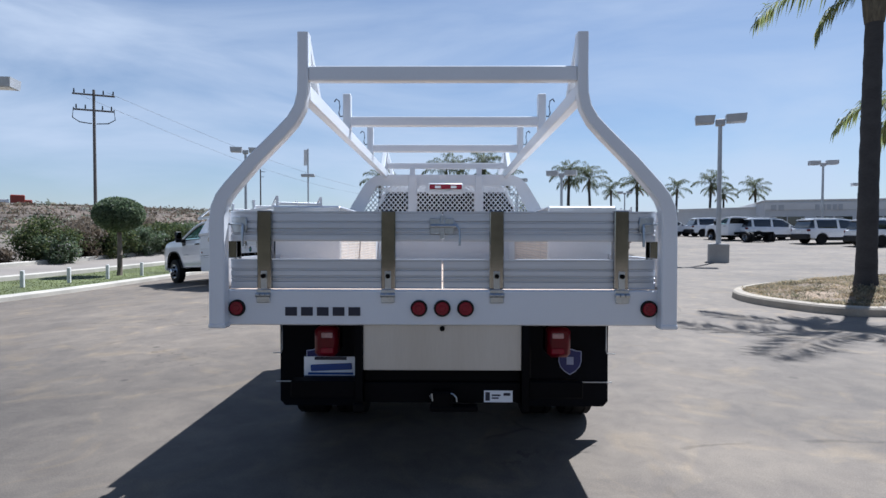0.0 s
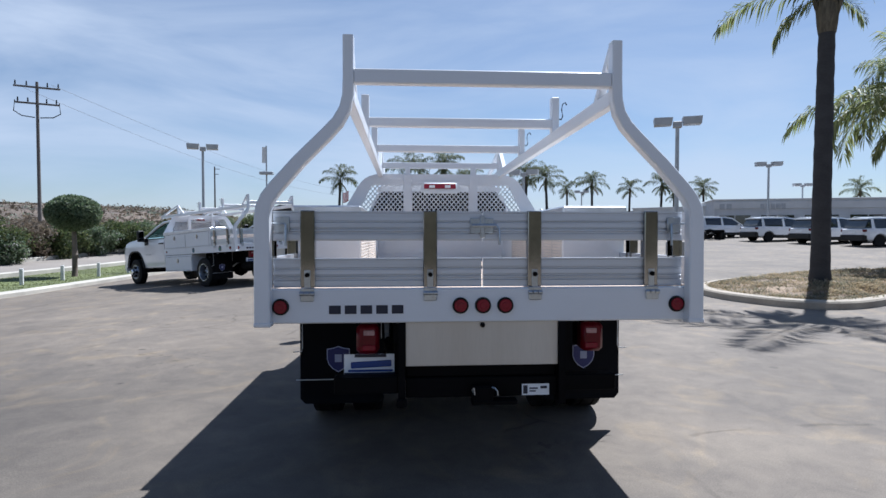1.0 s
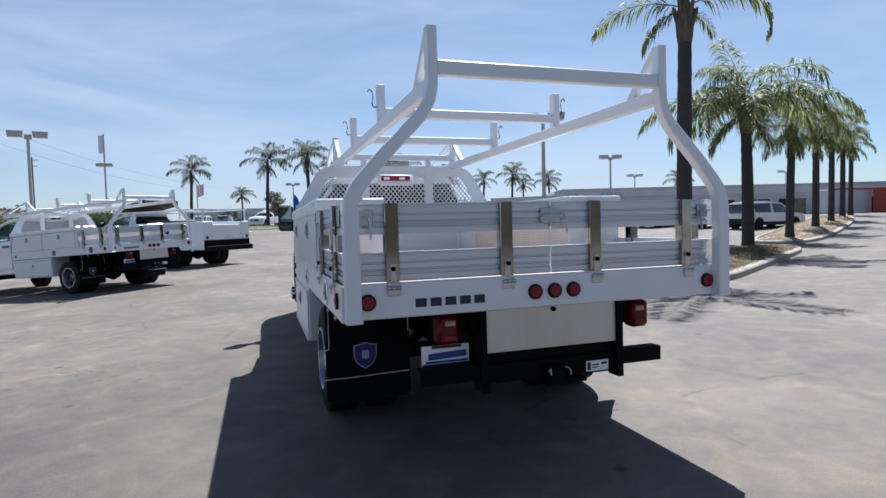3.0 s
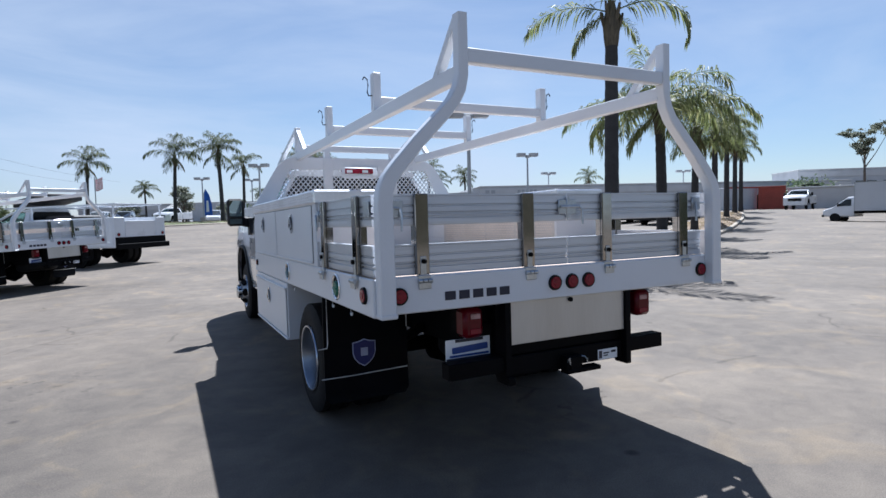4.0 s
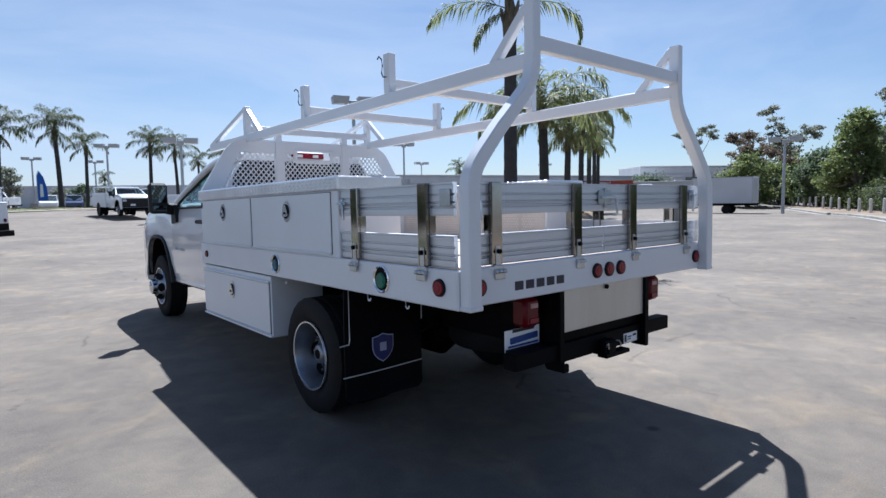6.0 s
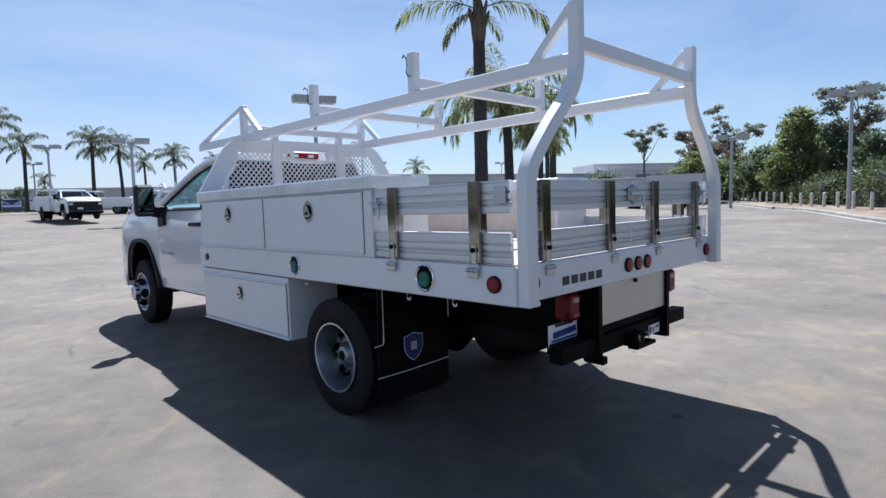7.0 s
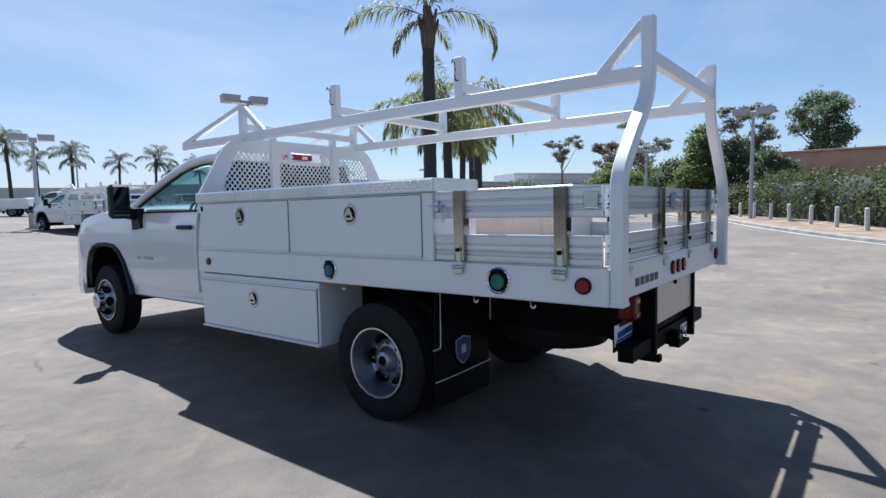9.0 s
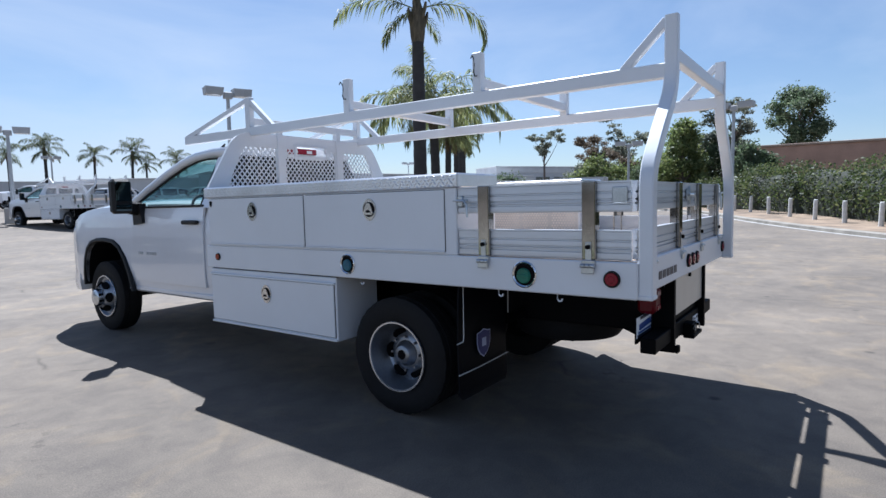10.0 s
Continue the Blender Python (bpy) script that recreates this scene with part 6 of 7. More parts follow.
def tree(name, place, top, low, rad, leaf, seed, label, trunk_r=0.2, n=5000, size=0.16, clumps=40, clump=0.2, shape="round", airy=0.0, group="trees behind the hedge"):
    """A tapered trunk with forking limbs and a crown of leaf clumps between the heights low and top.
    shape: round, cone (widest low down) or umbrella (limbs fan out to a flat top); airy leaves gaps of sky."""
    x, y = place
    z0 = ground_z(x, y)
    rng = np.random.default_rng(seed)
    root = thing(name, label, "tree", (x, y, z0), 0, group)
    top, low = top - z0, low - z0
    tall = top - low
    if airy:
        clumps, clump, n, size = clumps * 2, clump * 0.62, int(n * 1.5), size * 0.8
    hubs = []
    blobs = []
    for k in range(clumps):
        a, f = rng.uniform(0, 2 * math.pi), rng.uniform(0.06, 0.97)
        if shape == "cone":
            wide = (1.0 - f) ** 0.6 * min(1.0, 0.55 + 1.6 * f)
        elif shape == "umbrella":
            wide = 0.40 + 0.62 * math.sin(math.pi * min(1.0, f * 0.80 + 0.08))
        else:
            wide = math.sqrt(max(0.05, 1 - (2 * f - 1) ** 2))
        lump = 0.70 + 0.75 * noise.noise(Vector((math.cos(a) * 1.3 + seed, math.sin(a) * 1.3, f * 2.2)))
        rr = rad * wide * lump * (rng.uniform(0.35, 1.0) ** 0.6 + 0.12)
        s = rad * clump * rng.uniform(0.55, 1.25)
        flat = 0.55 if airy else 0.8
        if airy and k % 9:
            # an open crown: foliage hangs in loose clusters round the ends of its limbs
            h = hubs[-1]
            q = rng.normal(size=3) * rad * np.array([0.16, 0.16, 0.10])
            blobs.append((h[0] + q[0], h[1] + q[1], h[2] + q[2], s * 1.1, s * 1.1, s * flat))
            continue
        hubs.append((rr * math.cos(a), rr * math.sin(a), low + tall * f * (1 - 0.3 * s / tall)))
        blobs.append((rr * math.cos(a), rr * math.sin(a), low + tall * f * (1 - 0.3 * s / tall), s * 1.15, s * 1.15, s * flat))
    bm = bmesh.new()
    bend = rng.normal(size=2) * tall * 0.05
    zt = low + tall * (0.55 if shape != "umbrella" else 0.3)
    fs = (0, 0.2, 0.4, 0.6, 0.8, 1.0)
    path = [(bend[0] * f * f * 3, bend[1] * f * f * 3, zt * f - 0.15 * (f == 0)) for f in fs]
    tube(bm, path, [trunk_r * (1.2 - 0.8 * f) for f in fs], 9)
    main = part("trunk", bm, BARK, root, "", 50)
    ends = sorted(blobs, key=lambda b: -b[2])
    for b in (hubs if airy else ends[::max(1, len(ends) // 16)]):
        f = rng.uniform(0.62, 1.0) if airy else rng.uniform(0.4, 1.0)
        o = Vector((bend[0] * f * f * 3, bend[1] * f * f * 3, zt * f))
        q = Vector(b[:3])
        if q.z < o.z:
            o.z = q.z * 0.8
        m = o.lerp(q, 0.45) + Vector((0, 0, -0.06 * tall))
        tube_r = trunk_r * 0.42
        ob = part("limb", tube(bmesh.new(), [o, m, q], [tube_r, tube_r * 0.6, tube_r * 0.22], 6), BARK, root, "", 50)
    # loose leaves between the clumps soften the outline
    quads = blob_leaves(rng, blobs, int(n * 0.85), size, 1.0, True)
    loose = [(b[0] * 0.9, b[1] * 0.9, b[2], b[3] * 1.45, b[4] * 1.45, b[5] * 1.5) for b in blobs]
    quads = np.concatenate([quads, blob_leaves(rng, loose, int(n * (0.10 if airy else 0.18)), size * 0.9, 1.0, True)])
    ob = new("crown", quads_mesh("crown", quads, leaf))
    ob.parent = root
    return root


def hedge(name, line, width, height, leaf, seed, label, n, size=0.11, wob=0.35, core=True, z0=0.0):
    """A long leafy hedge over a polyline: an uneven dark core under a thick coat of leaves."""
    rng = np.random.default_rng(seed)
    pts = fine_line(line, 0.8)
    root = thing(name, label, "hedge", (0, 0, 0))
    blobs = []
    for x, y in pts:
        for _ in range(3):
            h = height * rng.uniform(0.55, 1.0)
            dx, dy = rng.normal(size=2) * width * 0.2
            s = rng.uniform(0.55, 0.95) * width * 0.5
            blobs.append((x + dx, y + dy, ground_z(x, y) + z0 + h - s * 0.7, s, s, s * 0.85))
        blobs.append((x + rng.normal() * 0.15, y + rng.normal() * 0.15, ground_z(x, y) + z0 + height * 0.34, width * 0.52, width * 0.52, height * 0.42))
    ob = new("leaves", quads_mesh("leaves", blob_leaves(rng, blobs, n, size), leaf))
    ob.parent = root
    # solid core painted near-black as the shade between the leaves
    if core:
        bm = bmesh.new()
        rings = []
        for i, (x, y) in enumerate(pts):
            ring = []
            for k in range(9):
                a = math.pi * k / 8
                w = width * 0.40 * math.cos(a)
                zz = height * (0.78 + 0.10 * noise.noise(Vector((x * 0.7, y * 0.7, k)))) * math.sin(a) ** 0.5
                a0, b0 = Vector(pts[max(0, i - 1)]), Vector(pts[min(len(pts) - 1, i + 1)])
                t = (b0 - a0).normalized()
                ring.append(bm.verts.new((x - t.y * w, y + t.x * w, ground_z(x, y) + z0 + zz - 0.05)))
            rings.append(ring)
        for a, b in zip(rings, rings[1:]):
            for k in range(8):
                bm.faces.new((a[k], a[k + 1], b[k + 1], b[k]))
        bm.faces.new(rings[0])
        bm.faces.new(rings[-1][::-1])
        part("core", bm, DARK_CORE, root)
    return root


# shade inside hedges and crown, put into one near-black core colour
DARK_CORE = material("inner_leaf_shade", (0.018, 0.024, 0.012), 0.95, var=0.3, scale=2, fine=20)
# lot edge on the far side: kerb, bollards, hedge
EDGE = [(6, -5.4), (16, 0.14), (24, 4.55), (36.1, 11.2), (46, 16.7), (57, 22.8)]
kerb_line("kerb_edge", EDGE, 0.35, 0.14, "pale worn concrete kerb along the bollards", -1, WORN_KERB)
g_a, g_b = resample(shifted(fine_line(EDGE), 0.22), 60), resample(shifted(fine_line(EDGE), -0.02), 60)
strip("gutter", g_a, g_b, 0.008, 0.010, PALE_CONCRETE, "pale concrete gutter along the kerb", "gutter", 2)
e_in = resample(shifted(fine_line(EDGE), -0.3), 60)
e_out = resample(shifted(fine_line(EDGE), -9.0), 60)
strip("bed_edge", e_in, e_out, 0.12, 0.2, SOIL, "dry brown soil strip behind the kerb", "soil", 8)
bol = thing("bollard", "pale weathered wooden bollard in the dry soil", "bollard", (0, 0, 0), 0, "bollards along the kerb")
bm = lathe(bmesh.new(), [(-0.3, 0.09), (0.82, 0.088), (0.90, 0.08), (0.92, 0.05), (0.92, 0.0)], (0, 0, 0), 12, "z")
part("post", bm, POST_WHITE, bol, "", 40)
first = True
for k in range(21):
    x, y = 20.45 + 2.015 * k, 0.09 + 1.110 * k
    m = pose(x, y, ground_z(x, y) + 0.12, 1.5 * math.sin(k * 2.3), 1.2 * math.cos(k * 1.7), 0)
    if first:
        bol.matrix_basis = m
        first = False
    else:
        copy_thing(bol, m)
hedge("hedge", [(13, -7.0), (21.9, -2.1), (31, 2.9), (39.6, 7.7)], 3.2, 3.0, HEDGE_LEAF, 31, "long dense green hedge behind the bollards", 62000, 0.08)
hedge("hedge", [(44, 10.2), (50, 13.5), (60, 19.0)], 3.0, 2.5, HEDGE_LEAF, 32, "dusty green hedge beyond the bollards", 30000, 0.09)
tree("tree", (50.7, 14.5), 8.1, 0.9, 2.9, BRIGHT_LEAF, 41, "broad bright green tree above the hedge", 0.24, 17000, 0.15, 95, 0.2, "cone")
tree("tree", (56.5, 18.6), 5.6, 0.8, 2.6, DARK_LEAF, 52, "dark green shrubby tree beyond the hedge", 0.18, 8000, 0.15, 55, 0.24)
tree("tree", (61.5, 21.5), 5.2, 0.8, 2.8, BRIGHT_LEAF, 53, "low yellow-green tree beyond the hedge", 0.18, 8000, 0.15, 55, 0.24)
tree("tree", (66.5, 25.5), 5.0, 0.9, 3.0, DARK_LEAF, 54, "dark green shrubby tree beyond the hedge", 0.18, 8000, 0.16, 55, 0.24)
tree("tree", (56.0, 12.6), 7.2, 0.9, 3.2, DARK_LEAF, 55, "broad dark tree behind the hedge", 0.22, 12000, 0.15, 70, 0.22)
tree("tree", (42.0, 7.9), 5.0, 1.6, 1.55, DARK_LEAF, 42, "dark green shrub-like tree by the building", 0.18, 6500, 0.12, 45, 0.24)
tree("eucalyptus", (53.5, 11.9), 10.5, 4.6, 3.2, GREY_LEAF, 43, "tall open eucalyptus with grey-green leaves", 0.22, 6000, 0.15, 52, 0.19, "round", 1.0)
tree("eucalyptus", (68.5, 25.4), 12.1, 5.6, 3.8, GREY_LEAF, 44, "tall open eucalyptus with grey-green leaves", 0.22, 5200, 0.16, 40, 0.17, "umbrella", 1.0)
tree("tree", (60.0, 26.4), 8.4, 3.6, 3.3, BROWN_LEAF, 45, "dark brown-green spreading tree", 0.25, 5500, 0.15, 46, 0.2, "umbrella", 1.0)
tree("tree", (54.4, 24.1), 5.5, 1.2, 3.1, BRIGHT_LEAF, 46, "low yellow-green tree beyond the hedge", 0.2, 9000, 0.15, 60, 0.22)
tree("tree", (57.5, 18.0), 5.3, 1.2, 2.6, BRIGHT_LEAF, 47, "low yellow-green tree beyond the hedge", 0.2, 7000, 0.15, 50, 0.22)
tree("eucalyptus", (82.1, 43.1), 12.4, 8.3, 3.5, GREY_LEAF, 48, "lone umbrella-shaped eucalyptus on a thin trunk", 0.2, 3400, 0.19, 30, 0.17, "umbrella", 1.0)
tree("tree", (63.9, 6.5), 11.9, 6.0, 2.95, DARK_LEAF, 49, "dense rounded dark tree behind the building", 0.25, 10500, 0.15, 62, 0.21)
tree("tree", (70, 30.5), 6.2, 1.5, 3.6, GREY_LEAF, 50, "dull green tree beyond the bollards", 0.22, 5500, 0.2, 46, 0.22)
tree("tree", (0.8, 83.0), 6.0, 2.6, 1.5, GREY_LEAF, 61, "slender dull green tree beyond the distant palms", 0.14, 2200, 0.16, 26, 0.24)
for k, (x, y, h) in enumerate(((6.8, 91.0, 4.0), (9.6, 92.0, 4.4), (12.6, 93.0, 4.6), (15.6, 94.0, 4.0), (-5.5, 90.0, 3.8))):
    tree("tree", (x, y), h, 1.0, 1.7, DARK_LEAF if k % 2 else GREY_LEAF, 62 + k, "small dull green tree behind the far parked cars", 0.12, 2000, 0.17, 24, 0.26)
hedge("hedge", [(75, 46), (95, 62), (110, 85)], 6, 4.2, DARK_LEAF, 51, "distant belt of dull green trees", 22000, 0.22)
# bank-foot shrubs on the other side
BUSHES = [(-19.7, 27.9, 1.45, 2.3, HEDGE_LEAF, False), (-18.8, 27.3, 0.75, 1.4, DARK_LEAF, True), (-19.3, 29.7, 1.1, 1.9, BROWN_LEAF, False), (-18.6, 31.2, 1.1, 1.7, HEDGE_LEAF, False), (-17.9, 32.6, 0.95, 1.6, DARK_LEAF, True),
          (-17.7, 34.8, 1.3, 1.8, HEDGE_LEAF, False), (-17.2, 37.0, 1.2, 1.7, DARK_LEAF, False), (-16.2, 40.0, 1.35, 1.6, HEDGE_LEAF, False), (-20.6, 25.6, 0.7, 0.8, BROWN_LEAF, False), (-14.6, 44.0, 1.5, 1.7, DARK_LEAF, False), (-12.6, 48.0, 1.6, 1.8, HEDGE_LEAF, False),
          (-20.8, 32.6, 1.3, 2.0, BROWN_LEAF, False), (-20.2, 36.4, 1.4, 2.1, BROWN_LEAF, False), (-18.2, 36.0, 1.2, 1.7, HEDGE_LEAF, False), (-19.3, 33.6, 1.1, 1.6, DARK_LEAF, False), (-23.5, 24.0, 0.9, 1.0, BROWN_LEAF, False)]
for k, (x, y, r, h, leaf, bloom) in enumerate(BUSHES):
    r2 = np.random.default_rng(60 + k)
    blobs = [(r2.normal() * r * 0.42, r2.normal() * r * 0.42, h * r2.uniform(0.12, 0.82), r * 0.36, r * 0.36, r * 0.30) for _ in range(34)]
    label = "white-flowering oleander bush by the road" if bloom else "dry brownish bush by the road" if leaf is BROWN_LEAF else "rounded green bush by the road"
    root = thing("oleander_bush" if bloom else "bush", label, "bush", (x, y, ground_z(x, y) + 0.12), 0, "roadside bushes")
    ob = new("foliage", quads_mesh("foliage", blob_leaves(r2, blobs, int(9000 * r), 0.068, 1.0, True), leaf))
    ob.parent = root
    if bloom:
        ob = new("blossom", quads_mesh("blossom", blob_leaves(r2, blobs, 420, 0.055), FLOWER_LEAF))
        ob.parent = root
    bm = bmesh.new()
    for q in range(5):
        a = 2 * math.pi * q / 5
        tube(bm, [(0.05 * math.cos(a), 0.05 * math.sin(a), -0.1), (r * 0.4 * math.cos(a), r * 0.4 * math.sin(a), h * 0.6)], [0.03, 0.012], 5)
    part("stems", bm, BARK, root, "", 50)
# clipped round tree on the verge
root = thing("topiary_tree", "round clipped tree on the lawn verge", "tree", (-12.55, 21.7, ground_z(-12.55, 21.7) + 0.12))
bm = tube(bmesh.new(), [(0, 0, -0.1), (0.02, 0, 0.8), (0.0, 0.02, 1.95)], [0.11, 0.095, 0.08], 9)
part("trunk", bm, BARK, root, "", 50)
r2 = np.random.default_rng(70)
d = r2.normal(size=(9000, 3))
d /= np.linalg.norm(d, axis=1)[:, None]
shape = np.stack([d[:, 0] * 0.88, d[:, 1] * 0.88, np.where(d[:, 2] > 0, d[:, 2] * 0.62, d[:, 2] * 0.66)], 1) * r2.uniform(0.9, 1.03, (9000, 1))
ob = new("crown", quads_mesh("crown", leaf_quads(r2, shape + np.array([0, 0, 2.36]), 0.06), DARK_LEAF))
ob.parent = root
# inner ball painted near-black as the shade within the crown
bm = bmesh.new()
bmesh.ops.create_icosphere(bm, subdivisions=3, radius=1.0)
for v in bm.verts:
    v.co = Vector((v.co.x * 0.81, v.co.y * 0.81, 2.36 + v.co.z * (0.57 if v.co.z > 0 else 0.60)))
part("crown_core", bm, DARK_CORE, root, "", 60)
# short white posts on the verge
post = thing("verge_post", "short white wooden post on the lawn verge", "post", (0, 0, 0), 0, "posts along the verge")
part("post", boxed(-0.05, 0.05, -0.055, 0.055, -0.2, 0.52, 0.012), POST_WHITE, post)
line = [(-13.6, 14.0), (-13.2, 15.5), (-12.75, 17.0), (-12.35, 18.5), (-12.05, 20.1), (-11.7, 21.7), (-11.4, 23.3), (-11.2, 24.9)]
for k, (x, y) in enumerate(line):
    m = pose(x, y, ground_z(x, y) + 0.12, 0, 0, 20)
    if k == 0:
        post.matrix_basis = m
    else:
        copy_thing(post, m)


# ---- street furniture ----
def lot_lamp(place, height, turn, label, pedestal=True, heads=2):
    x, y = place
    root = thing("lot_lamp", label, "street lamp", (x, y, ground_z(x, y)), turn, "parking lot lamps")
    if pedestal:
        part("pedestal", boxed(-0.42, 0.42, -0.42, 0.42, -0.1, 0.85, 0.03), PALE_CONCRETE, root, "square concrete pedestal")
    part("pole", tube(bmesh.new(), [(0, 0, 0.0), (0, 0, height - 0.1)], [0.115, 0.085], 10), LAMP_GREY, root, "grey steel pole", 40)
    bm = boxed(-0.20, 0.20, -0.14, 0.14, height - 0.35, height - 0.05, 0.03)
    part("bracket", bm, LAMP_HEAD, root)
    for s in ((-1, 1) if heads == 2 else (1,)):
        bm = bmesh.new()
        a, b = (0.22, 1.06)
        z0, z1 = height - 0.22, height + 0.12
        top = [bm.verts.new((s * u, v, z1)) for u, v in ((a, -0.30), (b, -0.36), (b, 0.36), (a, 0.30))]
        low = [bm.verts.new((s * u, v, z0)) for u, v in ((a + 0.05, -0.26), (b - 0.03, -0.33), (b - 0.03, 0.33), (a + 0.05, 0.26))]
        bm.faces.new(top)
        bm.faces.new(low[::-1])
        for i in range(4):
            bm.faces.new((top[i], low[i], low[(i + 1) % 4], top[(i + 1) % 4]))
        h = part("lamp_head", bm, LAMP_HEAD, root, "boxy grey lamp head")
        part("lens", boxed(min(s * 0.36, s * 0.98), max(s * 0.36, s * 0.98), -0.25, 0.25, z0 - 0.012, z0 - 0.002), LENS_CLEAR, h)
    return root


LAMP = "grey twin-head parking lot lamp on a concrete pedestal"
lot_lamp((12.5, 26.4), 6.6, -20, LAMP)
lot_lamp((31.5, 48.2), 6.3, -18, LAMP)
lot_lamp((48.5, 67.2), 6.0, -10, LAMP)
lot_lamp((33.5, 7.9), 6.35, -95, "grey twin-head lamp standing among the bollards", False)
lot_lamp((41.7, 16.6), 5.3, -70, "grey twin-head lamp in front of the trees", False)
lot_lamp((8.1, 40.7), 5.25, -20, LAMP)
lot_lamp((7.9, 64.6), 6.2, -30, LAMP)
lot_lamp((-15, 42.2), 7.0, 15, LAMP)
lot_lamp((-16.6, 20.4), 7.15, 10, LAMP, False)
lot_lamp((11, 92), 6.5, -15, LAMP)
lot_lamp((3.8, 90), 6.5, -15, LAMP)
lot_lamp((26, 84), 6.2, -15, LAMP)
lot_lamp((70, 62), 6.2, -35, LAMP)
# banner pole and flag
root = thing("banner_pole", "pole with a vertical pale banner above a lamp", "flagpole", (-15.0, 61, ground_z(-15, 61)))
part("pole", tube(bmesh.new(), [(0, 0, 0), (0, 0, 9.2)], 0.08, 8), LAMP_GREY, root, "", 40)
bm = bmesh.new()
for k in range(4):
    box(bm, -0.45, -0.09, -0.01 + 0.02 * k, 0.01 + 0.02 * k, 7.4 + 0.42 * k, 7.82 + 0.42 * k)
part("banner", bm, CLOTH, root, "pale cloth banner")
part("lamp_head", boxed(-0.7, 0.7, -0.3, 0.3, 6.2, 6.5, 0.05), LAMP_HEAD, root)
root = thing("flag", "small striped flag on a slim pole", "flag", (-7.2, 62, ground_z(-7.2, 62)), 58)
part("pole", tube(bmesh.new(), [(0, 0, 0), (0, 0, 4.6)], 0.05, 8), LAMP_GREY, root, "", 40)
bm = bmesh.new()
for k in range(7):
    z = 3.3 + 0.16 * k
    q = [(0.05, 0, z), (0.55, 0.08, z + 0.05), (1.0, -0.05, z + 0.30), (1.0, -0.05, z + 0.42), (0.55, 0.08, z + 0.17), (0.05, 0, z + 0.12)]
    vs = [bm.verts.new(p) for p in q]
    bm.faces.new((vs[0], vs[1], vs[4], vs[5]))
    bm.faces.new((vs[1], vs[2], vs[3], vs[4]))
bmesh.ops.solidify(bm, geom=bm.faces[:], thickness=0.01)
part("flag_stripes", bm, FLAG_RED, root, "red stripes")
# feather banner
root = thing("feather_banner", "tall blue feather banner on a thin pole", "banner", (2.6, 70.0, ground_z(2.6, 70.0)))
part("pole", tube(bmesh.new(), [(0, 0, 0), (0, 0, 3.4), (0.15, 0, 3.9)], 0.03, 6), LAMP_GREY, root, "", 40)
bm = prism(bmesh.new(), [(0.03, 0.9), (0.85, 1.0), (0.80, 2.2), (0.55, 3.3), (0.2, 3.9), (0.03, 3.4)], -0.01, 0.01)
part("cloth", bm, BLUE_CLOTH, root, "blue cloth")
bm = prism(bmesh.new(), [(0.2, 1.3), (0.5, 1.35), (0.45, 2.6), (0.25, 2.6)], -0.016, -0.011)
part("cloth_mark", bm, DECAL, root, "pale mark")


def utility_pole(place, height, label, arms=2):
    x, y = place
    root = thing("utility_pole", label, "utility pole", (x, y, ground_z(x, y)), 25)
    part("pole", tube(bmesh.new(), [(0, 0, -0.2), (0, 0, height)], [0.17, 0.12], 10), WOOD_POLE, root, "", 40)
    for k in range(arms):
        z = height - 0.5 - 1.5 * k
        part("crossarm", boxed(-1.8 + 0.1 * k, 1.8 - 0.1 * k, -0.07, 0.07, z - 0.08, z + 0.08, 0.02), WOOD_POLE, root, "wooden crossarm")
        for s in (-1.65, -0.8, 0.8, 1.65):
            part("insulator", cyl(bmesh.new(), (s * (1 - 0.1 * k), 0, z + 0.12), (s * (1 - 0.1 * k), 0, z + 0.50), 0.07, 0.05, 8), BLACK, root)
    if not arms:
        part("crossarm", boxed(0.0, 0.9, -0.06, 0.06, height - 0.5, height - 0.4), WOOD_POLE, root, "short wooden crossarm")
        part("crossarm", boxed(0.0, 0.7, -0.06, 0.06, height - 1.5, height - 1.4), WOOD_POLE, root, "short wooden crossarm")
    for s in (-1, 1) if arms else ():
        bm = tube(bmesh.new(), [(s * 1.7, 0, height - 1.8), (s * 1.8, 0, height - 2.8), (s * 1.2, 0, height - 3.2), (s * 0.2, 0, height - 3.3)], 0.05, 6)
        part("cable_loop", bm, BLACK, root, "", 40)
    return root


utility_pole((-34.6, 55.6), 14.1, "dark wooden utility pole with two crossarms")
utility_pole((-37, 112), 12.6, "distant wooden utility pole with a short crossarm", 0)
root = thing("overhead_wires", "thin sagging overhead wires", "wires", (0, 0, 0))
for k, off in enumerate((-1.2, 1.3)):
    pts = []
    for i in range(17):
        f = i / 16
        pts.append((-34.6 + off + (24.0 + off) * f, 55.6 + 62 * f, 14.7 - 6.2 * f - 5.0 * math.sin(math.pi * f) * 0.35 + 0.3 * k))
    part("wire", tube(bmesh.new(), pts, 0.014, 4), WOOD_POLE, root)


# ---- other vehicles ----
def set_down(root, x, y, turn):
    """Stands a vehicle whose rear middle is its origin on the ground."""
    root.matrix_basis = pose(x, y, ground_z(x, y), 0, 0, turn)
    return root


copy_thing(truck, pose(-3.91, 15.58, -0.013, -2.57, -1.02, 48.0))["label"] = "white contractor flatbed truck parked nose-down by the verge"
copy_thing(truck, pose(9.6, 32.1, ground_z(9.0, 34.5), 0, 0, 8) @ Matrix.Scale(1.1, 4))["label"] = "large white contractor truck parked side-on far off"


